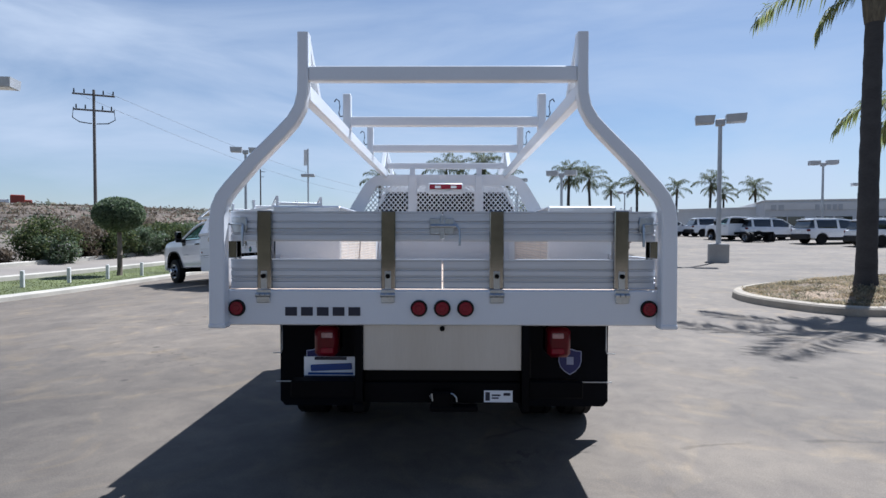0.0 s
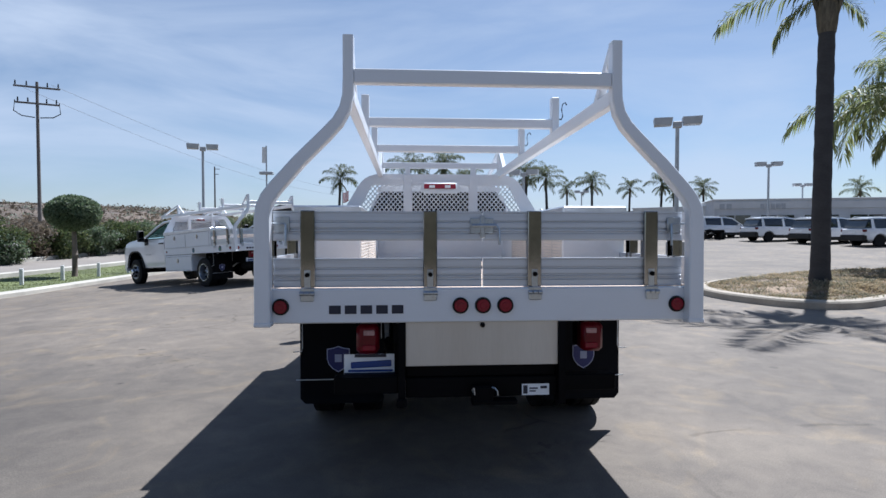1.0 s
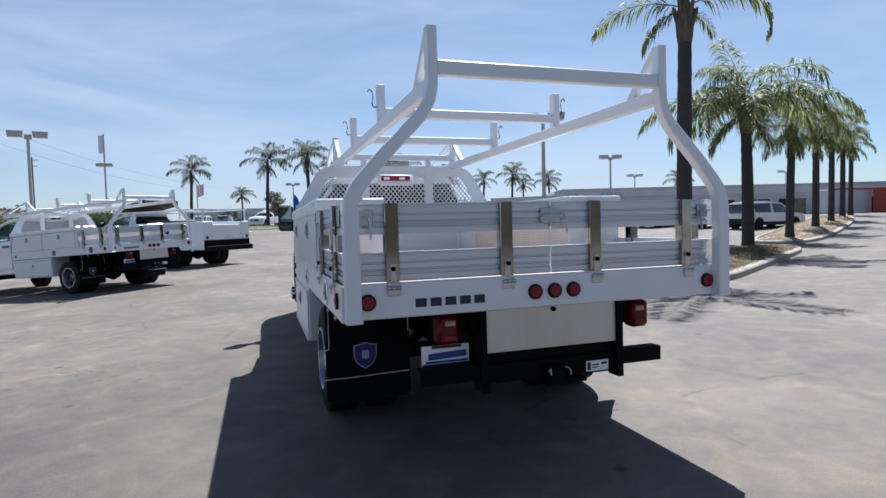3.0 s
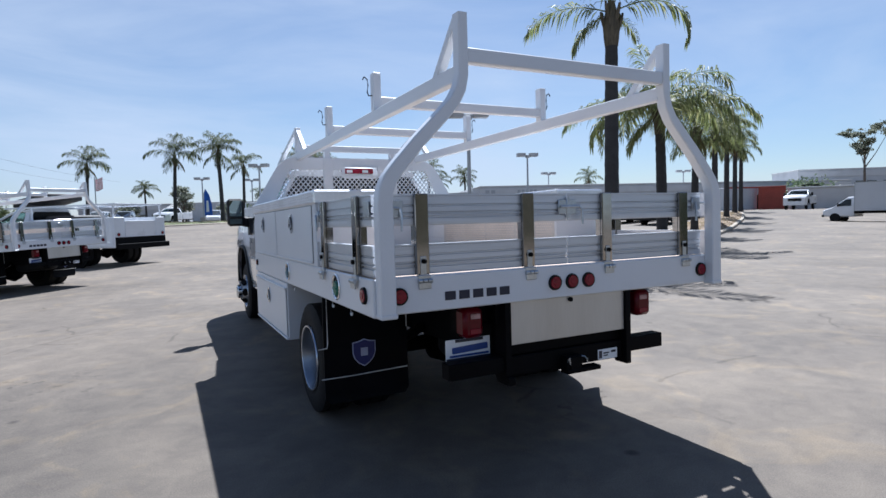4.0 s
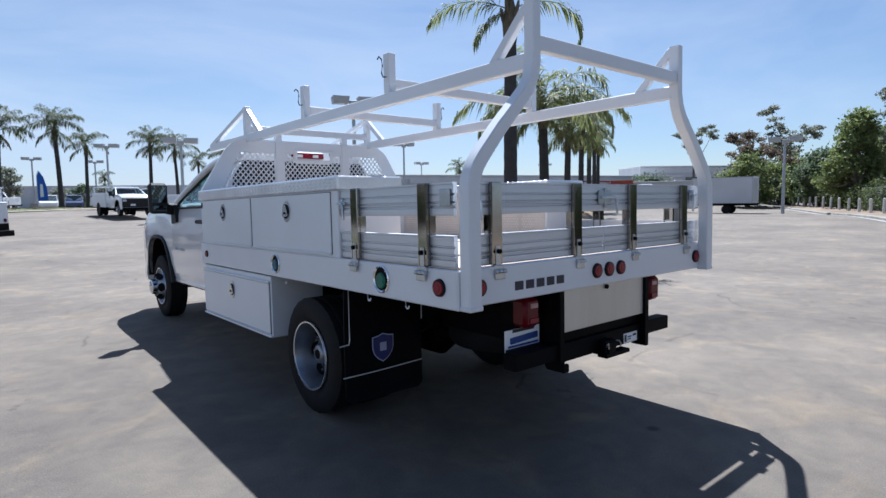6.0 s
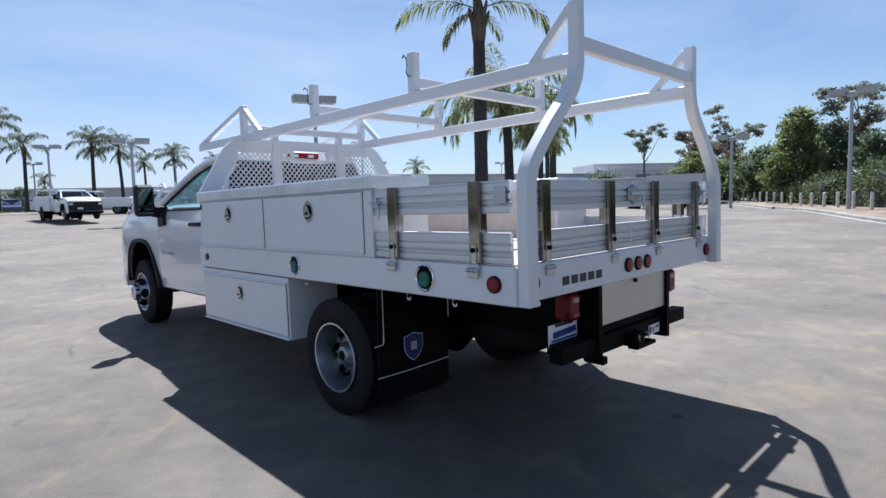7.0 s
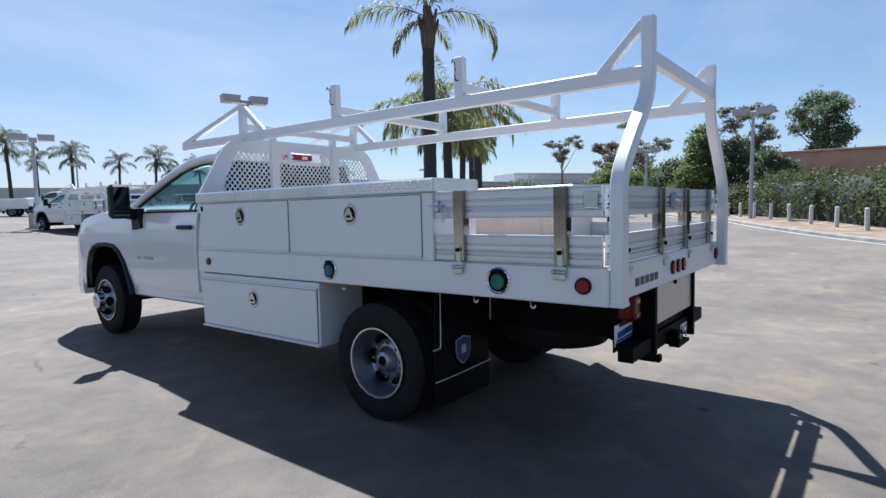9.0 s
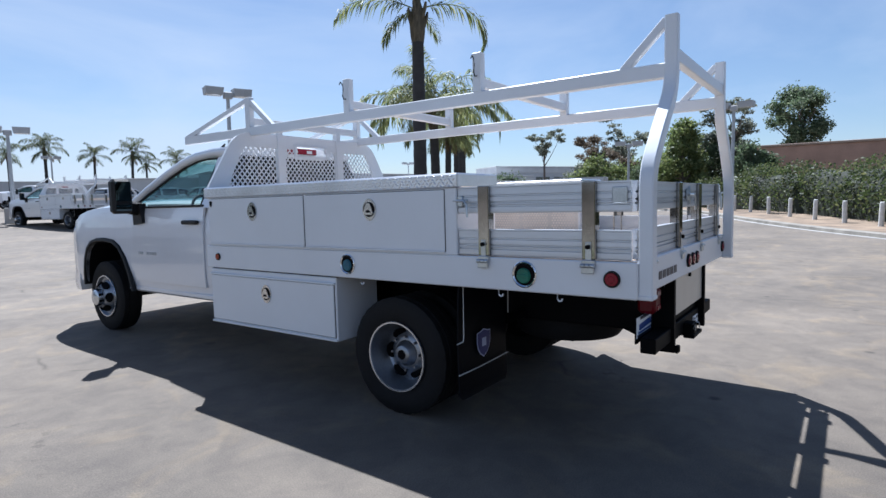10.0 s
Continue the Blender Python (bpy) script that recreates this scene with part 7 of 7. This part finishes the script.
def service_body(root):
    """Steel service body with side compartments, tailgate and a low rack."""
    for s in (-1, 1):
        body = tp("side_compartment", boxed(min(s * 0.70, s * 1.16), max(s * 0.70, s * 1.16), 3.10, 6.62, 0.62, 1.62, 0.02), WHITE_BODY, root, "white side compartment")
        for y0, y1 in ((3.16, 4.10), (5.30, 5.90), (5.96, 6.56)):
            tp("compartment_door", boxed(min(s * 1.16, s * 1.172), max(s * 1.16, s * 1.172), y0, y1, 0.68, 1.56, 0.006), WHITE_BODY, body)
        tp("wheel_well", cyl(bmesh.new(), (s * 1.10, 4.68, 0.44), (s * 1.166, 4.68, 0.44), 0.52, None, 28), BLACK, body, "dark wheel well")
        round_lamp(root, (s * 1.0, 3.09, 1.05), (0, -1, 0), 0.06, RED, "tail_light", "round red tail light")
        bm = bmesh.new()
        for y in (3.2, 6.5):
            strut(bm, (s * 1.05, y, 1.60), (s * 1.05, y, 2.05), 0.05, 0.05)
        strut(bm, (s * 1.05, 3.1, 2.05), (s * 1.05, 7.6, 2.05), 0.05, 0.05)
        tp("ladder_rail", bm, WHITE_BODY, root, "white ladder rail")
    tp("floor", boxed(-0.70, 0.70, 3.10, 6.62, 0.94, 1.0), WHITE_BODY, root)
    tp("tailgate", boxed(-0.69, 0.69, 3.10, 3.16, 1.0, 1.50, 0.01), WHITE, root, "white tailgate")
    tp("step_bumper", boxed(-1.16, 1.16, 2.95, 3.09, 0.56, 0.74, 0.01), BLACK, root, "black step bumper")
    tp("bumper_bracket", boxed(-1.14, 1.14, 3.09, 3.16, 0.74, 0.96, 0.005), BLACK, root)
    bm = bmesh.new()
    for y in (3.2, 4.9, 6.5):
        strut(bm, (-1.05, y, 2.05), (1.05, y, 2.05), 0.05, 0.05)
    tp("rack_bars", bm, WHITE_BODY, root)
    tp("cargo", boxed(-0.66, 0.66, 5.2, 6.4, 1.0, 1.75, 0.05), PLASTIC, root, "dark load")


service = thing("service_truck", "white service truck with black step bumper and ladder rack", "truck")
build_cab(service, WHITE)
chassis(service, 3.16)
service_body(service)
set_down(service, -2.5, 22.4, 50)
utility = set_down(copy_thing(service, pose(0, 0, 0)), 5.5, 50.5, 184)
utility["label"] = "distant white utility truck with black nose facing the lot"
mask = tp("front_mask", boxed(-0.97, 0.97, 9.90, 10.02, 0.62, 1.27, 0.05), PLASTIC, utility, "black front mask")
tp("roof_panel", strut(bmesh.new(), (0.0, 6.25, 2.44), (0.0, 7.6, 2.20), 1.6, 0.24, 0.04), PLASTIC, service, "black slab laid on the rack")
for s in (-1, 1):
    tp("headlight", boxed(min(s * 0.72, s * 0.95), max(s * 0.72, s * 0.95), 10.015, 10.03, 1.02, 1.16, 0.01), LENS_CLEAR, mask, "clear headlight")
tp("front_plate", boxed(0.18, 0.48, 10.022, 10.03, 0.74, 0.86), DECAL, mask, "white number plate")
tp("front_bumper_bar", boxed(-0.99, 0.99, 9.97, 10.08, 0.46, 0.615, 0.02), BLACK, mask, "black front bumper")


def pickup_bed(root):
    bm = bmesh.new()
    for s in (-1, 1):
        box(bm, min(s * 0.88, s * 1.0), max(s * 0.88, s * 1.0), 4.35, 6.70, 0.62, 1.42, 0.03)
    tp("bed_sides", bm, WHITE, root, "white bed side")
    tp("tailgate", boxed(-0.88, 0.88, 4.33, 4.40, 0.75, 1.40, 0.02), WHITE, root, "white tailgate")
    tp("bed_floor", boxed(-0.88, 0.88, 4.40, 6.70, 0.80, 0.86), BLACK, root)
    tp("step_bumper", boxed(-0.98, 0.98, 4.10, 4.30, 0.52, 0.70, 0.03), BLACK, root, "dark rear bumper")


def small_truck(name, label):
    root = thing(name, label, "truck")
    build_cab(root, WHITE)
    return root


pick = small_truck("pickup_truck", "white pickup truck with black grille facing the lot")
bm = bmesh.new()
for s in (-1, 1):
    box(bm, s * 0.43 - 0.04, s * 0.43 + 0.04, 4.2, 9.85, 0.62, 0.82)
tp("chassis_frame", bm, BLACK, pick)
for s in (-1, 1):
    wheel(pick, "front_wheel", s, 0.865, 9.04, 0.395, 0.235, "outer", "front wheel")
    wheel(pick, "rear_wheel", s, 0.865, 5.40, 0.395, 0.235, "outer", "rear wheel")
pickup_bed(pick)
set_down(pick, 13.5, 55.0, 62)
set_down(copy_thing(pick, pose(0, 0, 0)), 12.6, 61.0, 60)["label"] = "white pickup truck parked side-on"
set_down(copy_thing(pick, pose(0, 0, 0)), 19.5, 58.5, 66)["label"] = "white pickup truck parked side-on"
set_down(copy_thing(pick, pose(0, 0, 0)), 60.0, 37.4, 112)["label"] = "white pickup truck parked far off by the wall"
set_down(copy_thing(pick, pose(0, 0, 0)), 1.6, 80.5, 150)["label"] = "white pickup truck by the tent"

bare_truck = small_truck("chassis_cab_truck", "white chassis-cab truck with bare black frame")
chassis(bare_truck, 3.6)
set_down(bare_truck, 23.3, 40.8, 8)


def build_suv(paint, label, group):
    """A family SUV, rear end at y = 0."""
    root = thing("suv", label, "car", (0, 0, 0), 0, group)
    def half(w, zb, zt, inset=0.0):
        return [(w - 0.10, zb), (w, zb + 0.10), (w, zb + 0.45), (w - 0.02, zt - 0.08), (w - 0.06, zt), (0.0, zt + 0.01)]
    st = [(0.02, half(0.82, 0.42, 1.00)), (0.12, half(0.93, 0.34, 1.06)), (0.5, half(0.98, 0.32, 1.08)), (2.5, half(0.99, 0.30, 1.06)), (3.75, half(0.99, 0.30, 1.04)), (4.4, half(0.97, 0.30, 0.99)), (4.9, half(0.92, 0.32, 0.90)), (5.12, half(0.78, 0.38, 0.78))]
    body = part("body", loft(bmesh.new(), st), paint, root, "painted body", 35)
    cutter = bmesh.new()
    for y in (0.98, 4.05):
        for s in (-1, 1):
            cyl(cutter, (s * 0.70, y, 0.36), (s * 1.2, y, 0.36), 0.41, None, 28)
    cut(body, cutter)
    body.data.shade_smooth()
    body.data.set_sharp_from_angle(angle=radians(35))
    gst = [(0.14, [(0.86, 1.04), (0.84, 1.10), (0.83, 1.12), (0.0, 1.13)]), (0.42, [(0.90, 1.05), (0.80, 1.55), (0.74, 1.62), (0.0, 1.64)]), (0.6, [(0.91, 1.05), (0.80, 1.60), (0.74, 1.68), (0.0, 1.70)]), (2.4, [(0.91, 1.04), (0.80, 1.62), (0.74, 1.70), (0.0, 1.73)]), (3.0, [(0.90, 1.03), (0.78, 1.56), (0.72, 1.63), (0.0, 1.66)]), (3.95, [(0.86, 1.02), (0.82, 1.05), (0.78, 1.06), (0.0, 1.07)])]
    part("glasshouse", loft(bmesh.new(), gst), DARK_GLASS, root, "dark tinted windows", 35)
    rst = [(0.30, [(0.79, 1.60), (0.76, 1.66), (0.0, 1.69)]), (0.55, [(0.82, 1.62), (0.78, 1.70), (0.0, 1.735)]), (2.4, [(0.82, 1.64), (0.78, 1.725), (0.0, 1.765)]), (3.05, [(0.80, 1.57), (0.75, 1.65), (0.0, 1.69)])]
    part("roof", loft(bmesh.new(), rst), paint, root, "painted roof", 35)
    for s in (-1, 1):
        for y, dy in ((0.50, 0.16), (2.02, 0.14)):
            bm = prism(bmesh.new(), [(y, 1.04), (y + dy + 0.06, 1.04), (y + dy * 0.6 + 0.05, 1.66), (y, 1.66)], 0.0, 0.02, "yz")
            for v in bm.verts:
                v.co.x = s * (0.915 - (v.co.z - 1.04) * 0.185 + v.co.x * 0.5)
            part("pillar", bm, paint, root)
        bm = bmesh.new()
        strut(bm, (s * 0.86, 3.92, 1.04), (s * 0.765, 3.0, 1.62), 0.05, 0.05, 0.01)
        part("windscreen_pillar", bm, paint, root)
        part("roof_rail", tube(bmesh.new(), [(s * 0.72, 0.6, 1.74), (s * 0.74, 0.75, 1.79), (s * 0.74, 2.4, 1.81), (s * 0.72, 2.55, 1.77)], 0.018, 6), LAMP_GREY, root, "", 40)
        part("tail_light", boxed(min(s * 0.62, s * 0.93), max(s * 0.62, s * 0.93), 0.03, 0.22, 0.86, 1.02, 0.02), RED_DARK, root, "red tail light")
        part("door_mirror", boxed(min(s * 0.98, s * 1.16), max(s * 0.98, s * 1.16), 3.35, 3.48, 1.02, 1.18, 0.03), paint, root)
        part("sill", boxed(min(s * 0.90, s * 0.995), max(s * 0.90, s * 0.995), 1.36, 3.68, 0.26, 0.50, 0.02), PLASTIC, root, "black sill")
        for y in (0.98, 4.05):
            hub = new("wheel")
            hub.parent = root
            c = (s * 0.86, y, 0.36)
            part("tyre", lathe(bmesh.new(), [(-0.10, 0.22), (-0.115, 0.28), (-0.10, 0.35), (-0.06, 0.362), (0.06, 0.362), (0.10, 0.35), (0.115, 0.28), (0.10, 0.22)], c, 28, "x", s), RUBBER, hub, "", 40)
            part("rim", lathe(bmesh.new(), [(0.09, 0.235), (0.10, 0.225), (0.05, 0.19), (0.06, 0.10), (0.07, 0.0)], c, 24, "x", s), RIM, hub, "", 40)
    part("rear_bumper", boxed(-0.94, 0.94, -0.03, 0.30, 0.32, 0.70, 0.05), PLASTIC, root, "black lower bumper")
    part("number_plate", boxed(-0.26, 0.26, -0.005, 0.02, 0.78, 0.90), DECAL, root)
    return root


suv = build_suv(WHITE, "white SUV with dark windows parked in a row", "parked SUVs")
spots = [(24.1, 39.3), (25.2, 35.5), (26.2, 32.3), (27.2, 28.7), (22.8, 44.8), (22.5, 53.5), (25.5, 52.0), (18.6, 55.0)]
for k, (x, y) in enumerate(spots):
    ob = suv if k == 0 else copy_thing(suv, pose(0, 0, 0))
    set_down(ob, x, y, -89 + 3 * math.sin(k * 2.1))


def box_truck():
    """Cutaway cab with a tall plain box, rear end at y = 0, length 7.4 m."""
    root = thing("box_truck", "white box truck with plain grey cargo box", "truck")
    part("cargo_box", boxed(-1.15, 1.15, 0.0, 5.1, 0.92, 3.25, 0.03), GREY_VAN, root, "plain pale grey cargo box")
    bm = bmesh.new()
    for s in (-1, 1):
        for y in (0.02, 5.04):
            box(bm, min(s * 1.15, s * 1.165), max(s * 1.15, s * 1.165), y, y + 0.06, 0.92, 3.25)
        box(bm, min(s * 1.15, s * 1.165), max(s * 1.15, s * 1.165), 0.0, 5.1, 3.19, 3.26)
    part("box_trim", bm, LAMP_GREY, root)
    part("box_skirt", boxed(-1.14, 1.14, 0.0, 5.1, 0.72, 0.92), BLACK, root, "dark underframe")
    half = lambda w, zb, zt: [(w - 0.1, zb), (w, zb + 0.1), (w, zb + 0.45), (w - 0.03, zt - 0.05), (w - 0.08, zt), (0.0, zt + 0.03)]
    part("cab_body", loft(bmesh.new(), [(5.1, half(1.0, 0.45, 1.25)), (6.3, half(1.0, 0.45, 1.28)), (6.7, half(0.98, 0.45, 1.25)), (7.3, half(0.92, 0.48, 1.05)), (7.45, half(0.8, 0.52, 0.9))]), WHITE, root, "white van cab", 35)
    part("cab_top", loft(bmesh.new(), [(5.08, [(0.99, 1.24), (0.90, 2.0), (0.82, 2.1), (0.0, 2.13)]), (5.6, [(0.98, 1.24), (0.88, 2.0), (0.80, 2.08), (0.0, 2.11)]), (6.65, [(0.94, 1.25), (0.93, 1.27), (0.90, 1.28), (0.0, 1.3)])]), WHITE, root, "", 35)
    for s in (-1, 1):
        bm = bmesh.new()
        vs = [bm.verts.new(p) for p in ((s * 0.985, 5.35, 1.34), (s * 0.97, 6.4, 1.34), (s * 0.92, 5.75, 1.88), (s * 0.925, 5.35, 1.90))]
        bm.faces.new(vs)
        bmesh.ops.solidify(bm, geom=bm.faces[:], thickness=-0.02 * s)
        part("side_window", bm, DARK_GLASS, root, "dark side window")
        part("door_mirror", boxed(min(s * 1.02, s * 1.2), max(s * 1.02, s * 1.2), 6.2, 6.3, 1.3, 1.6, 0.03), PLASTIC, root)
        for y in (2.2, 6.5):
            hub = new("wheel")
            hub.parent = root
            c = (s * 0.92, y, 0.38)
            part("tyre", lathe(bmesh.new(), [(-0.11, 0.22), (-0.12, 0.3), (-0.09, 0.38), (0.09, 0.38), (0.12, 0.3), (0.11, 0.22)], c, 24, "x", s), RUBBER, hub, "", 40)
            part("rim", lathe(bmesh.new(), [(0.09, 0.235), (0.10, 0.22), (0.02, 0.18), (0.04, 0.0)], c, 20, "x", s), RIM, hub, "", 40)
    part("front_bumper", boxed(-0.95, 0.95, 7.35, 7.52, 0.45, 0.65, 0.04), PLASTIC, root, "dark bumper")
    bm = bmesh.new()
    vs = [bm.verts.new(p) for p in ((-0.86, 6.62, 1.31), (0.86, 6.62, 1.31), (0.80, 5.70, 2.05), (-0.80, 5.70, 2.05))]
    bm.faces.new(vs)
    bmesh.ops.solidify(bm, geom=bm.faces[:], thickness=-0.02)
    part("windscreen", bm, DARK_GLASS, root, "dark windscreen")
    return root


bt = box_truck()
bt.matrix_basis = pose(41.25, 18.25, ground_z(40.7, 20.5), 0, 0, 10) @ Matrix.Scale(0.82, 4)
semi = thing("semi_truck", "red semi truck with pale trailer on the raised highway", "truck", (-98.3, 132.6, 6.91), -52)
part("tractor", boxed(-1.2, 1.2, -3.6, -0.8, 0.9, 3.0, 0.15), RED_BOX, semi, "red tractor cab")
part("bonnet", boxed(-0.9, 0.9, -0.9, 0.6, 0.9, 1.9, 0.15), RED_BOX, semi, "red bonnet")
part("trailer", boxed(-1.25, 1.25, -14.5, -3.8, 1.1, 1.9, 0.05), CLOTH, semi, "pale flat trailer")
part("undercarriage", boxed(-1.1, 1.1, -14.0, 0.4, 0.0, 1.0, 0.05), RUBBER, semi)


# ---- buildings ----
def building(name, label, a, b, depth, height, wall, trim, windows=0, base=0.0, band=0.6):
    """A flat-roofed block with its front from a to b (x, y), its body behind; windows dark bays in the front."""
    a, b = Vector(a), Vector(b)
    length = (b - a).length
    turn = math.degrees(math.atan2(b.y - a.y, b.x - a.x))
    root = thing(name, label, "building", (a.x, a.y, base), turn)
    wallob = part("wall", boxed(0, length, 0, depth, -0.5, height, 0.03), wall, root, "")
    part("roof_edge", boxed(-0.12, length + 0.12, -0.12, depth + 0.12, height, height + 0.18, 0.03), trim, root, "")
    if band:
        part("fascia", boxed(-0.06, length + 0.06, -0.10, 0.0, height - band - 0.3, height - 0.2, 0.02), trim, root, "plain fascia band")
    if windows:
        w = length / windows
        for k in range(windows):
            win = part("window", boxed(k * w + w * 0.12, (k + 1) * w - w * 0.12, -0.03, 0.02, 0.2, height - band - 1.1), DARK_GLASS, root, "dark glazed bay")
            part("mullion", boxed(k * w + w * 0.49, k * w + w * 0.51, -0.06, -0.032, 0.2, height - band - 1.1), trim, win)
    return root


show = building("dealership", "long low grey showroom with dark glazed bays", (38.3, 69.1), (92, 50), 20, 4.2, GREY_WALL, PALE_WALL, 12, 1.0, 0.75)
for x0, x1 in ((0.6, 2.2), (5.2, 8.1)):
    n = int((x1 - x0) / 0.55)
    for k in range(n):
        part("sign_bar", boxed(x0 + (x1 - x0) * k / n, x0 + (x1 - x0) * (k + 0.72) / n, -0.16, -0.105, 3.10, 3.75), LAMP_HEAD, show, "grey sign block")
building("warehouse", "long plain grey wall of a low warehouse", (4.3, 232), (90, 187), 20, 7.2, GREY_WALL, GREY_WALL, 0, 1.0, 0)
building("warehouse", "low white wall of a building beside the showroom", (33.5, 83.0), (41.5, 73.9), 8, 3.55, PALE_WALL, PALE_WALL, 0, 1.1, 0)
building("warehouse", "low grey buildings beyond the palms", (-14, 112), (0, 108), 14, 3.4, GREY_WALL, PALE_WALL, 4, 1.0, 0.5)
building("brown_building", "low brown block building behind the hedge", (48.5, 8.5), (47.5, -16), 14, 4.3, BROWN_WALL, material("pale_brown_coping", (0.36, 0.27, 0.21), 0.85, var=0.1), 0, 0.8, 0)
# unseen wall added behind the camera to darken reflections and fill light
building("plain_wall", "added dark wall behind the camera, never in view", (22, -24), (-40, -22), 0.4, 5.0, material("reflected_dark_wall", (0.085, 0.078, 0.052), 0.9, var=0.2, scale=0.4, fine=12), material("reflected_wall_top", (0.10, 0.09, 0.07), 0.9, var=0.15), 0, 0.0, 0)
bx = thing("roof_units", "pale rooftop ventilation units", "roof unit", (55, 2, 5.25))
part("unit", boxed(-0.8, 0.8, -0.8, 0.8, 0.03, 0.5, 0.08), PALE_WALL, bx)
part("duct", boxed(-1.1, -0.5, 1.4, 2.4, 0.03, 0.4, 0.08), PALE_WALL, bx)
building("office_block", "distant pale office block among trees", (92, 58), (112, 44), 10, 6.2, GREY_WALL, PALE_WALL, 6, 1.1, 0.8)
building("plain_wall", "long pale boundary wall beyond the lot", (63.1, 41.5), (66.8, 35.0), 0.3, 2.5, PALE_WALL, PALE_WALL, 0, 1.0, 0)


def container(label, place, turn, length, mat, trim):
    """A corrugated steel box with its long side along x."""
    ct = thing("shipping_container", label, "container", place, turn)
    part("body", boxed(0, length, 0, 2.4, 0.05, 2.6, 0.04), mat, ct, "corrugated steel walls")
    part("top_rail", boxed(-0.03, length + 0.03, -0.05, 0.0, 2.5, 2.68, 0.02), trim, ct, "red top rail")
    n = int(length / 0.3)
    for k in range(n):
        part("rib", boxed(0.08 + k * length / n, 0.22 + k * length / n, -0.03, 0.0, 0.15, 2.48), mat, ct)


container("red-brown shipping container by the far wall", (59.0, 42.3, ground_z(59.0, 42.3)), -57, 2.7, RED_BOX, RED_BOX)
container("pale blue container with a red top rail", (55.5, 43.8, ground_z(55.5, 43.8)), -11, 4.4, GREY_VAN, RED_BOX)
tent = thing("canopy_tent", "white peaked canopy tent", "tent", (0.2, 92.0, ground_z(0.2, 92.0)), 12)
bm = bmesh.new()
c = [bm.verts.new(p) for p in ((-1.5, -1.5, 2.1), (1.5, -1.5, 2.1), (1.5, 1.5, 2.1), (-1.5, 1.5, 2.1))]
t = bm.verts.new((0, 0, 3.1))
for i in range(4):
    bm.faces.new((c[i], c[(i + 1) % 4], t))
bmesh.ops.solidify(bm, geom=bm.faces[:], thickness=0.02)
part("canopy", bm, CLOTH, tent, "white canvas roof")
for x in (-1.45, 1.45):
    for y in (-1.45, 1.45):
        part("leg", cyl(bmesh.new(), (x, y, 0), (x, y, 2.1), 0.03, None, 8), LAMP_GREY, tent)

# row of cars parked far off beyond the palms
FAR_ROW = "cars beyond the palms"
row = [build_suv(CAR_BLUE, "dark blue SUV parked far off beyond the palms", FAR_ROW), build_suv(CAR_GREY, "grey SUV parked far off beyond the palms", FAR_ROW)]
pale = set_down(copy_thing(suv, pose(0, 0, 0)), 5.0, 85.0, 172)
pale["label"], pale["group"] = "white SUV parked far off beyond the palms", FAR_ROW
set_down(row[0], 7.6, 85.6, 172)
set_down(row[1], 10.2, 86.2, 172)
for k, (x, y) in enumerate(((12.8, 86.8), (15.4, 87.4), (18.0, 88.0), (20.6, 88.6), (-5.5, 84.0), (-8.2, 83.5))):
    set_down(copy_thing((pale, row[0], pale, row[1], row[1], pale)[k], pose(0, 0, 0)), x, y, 172)
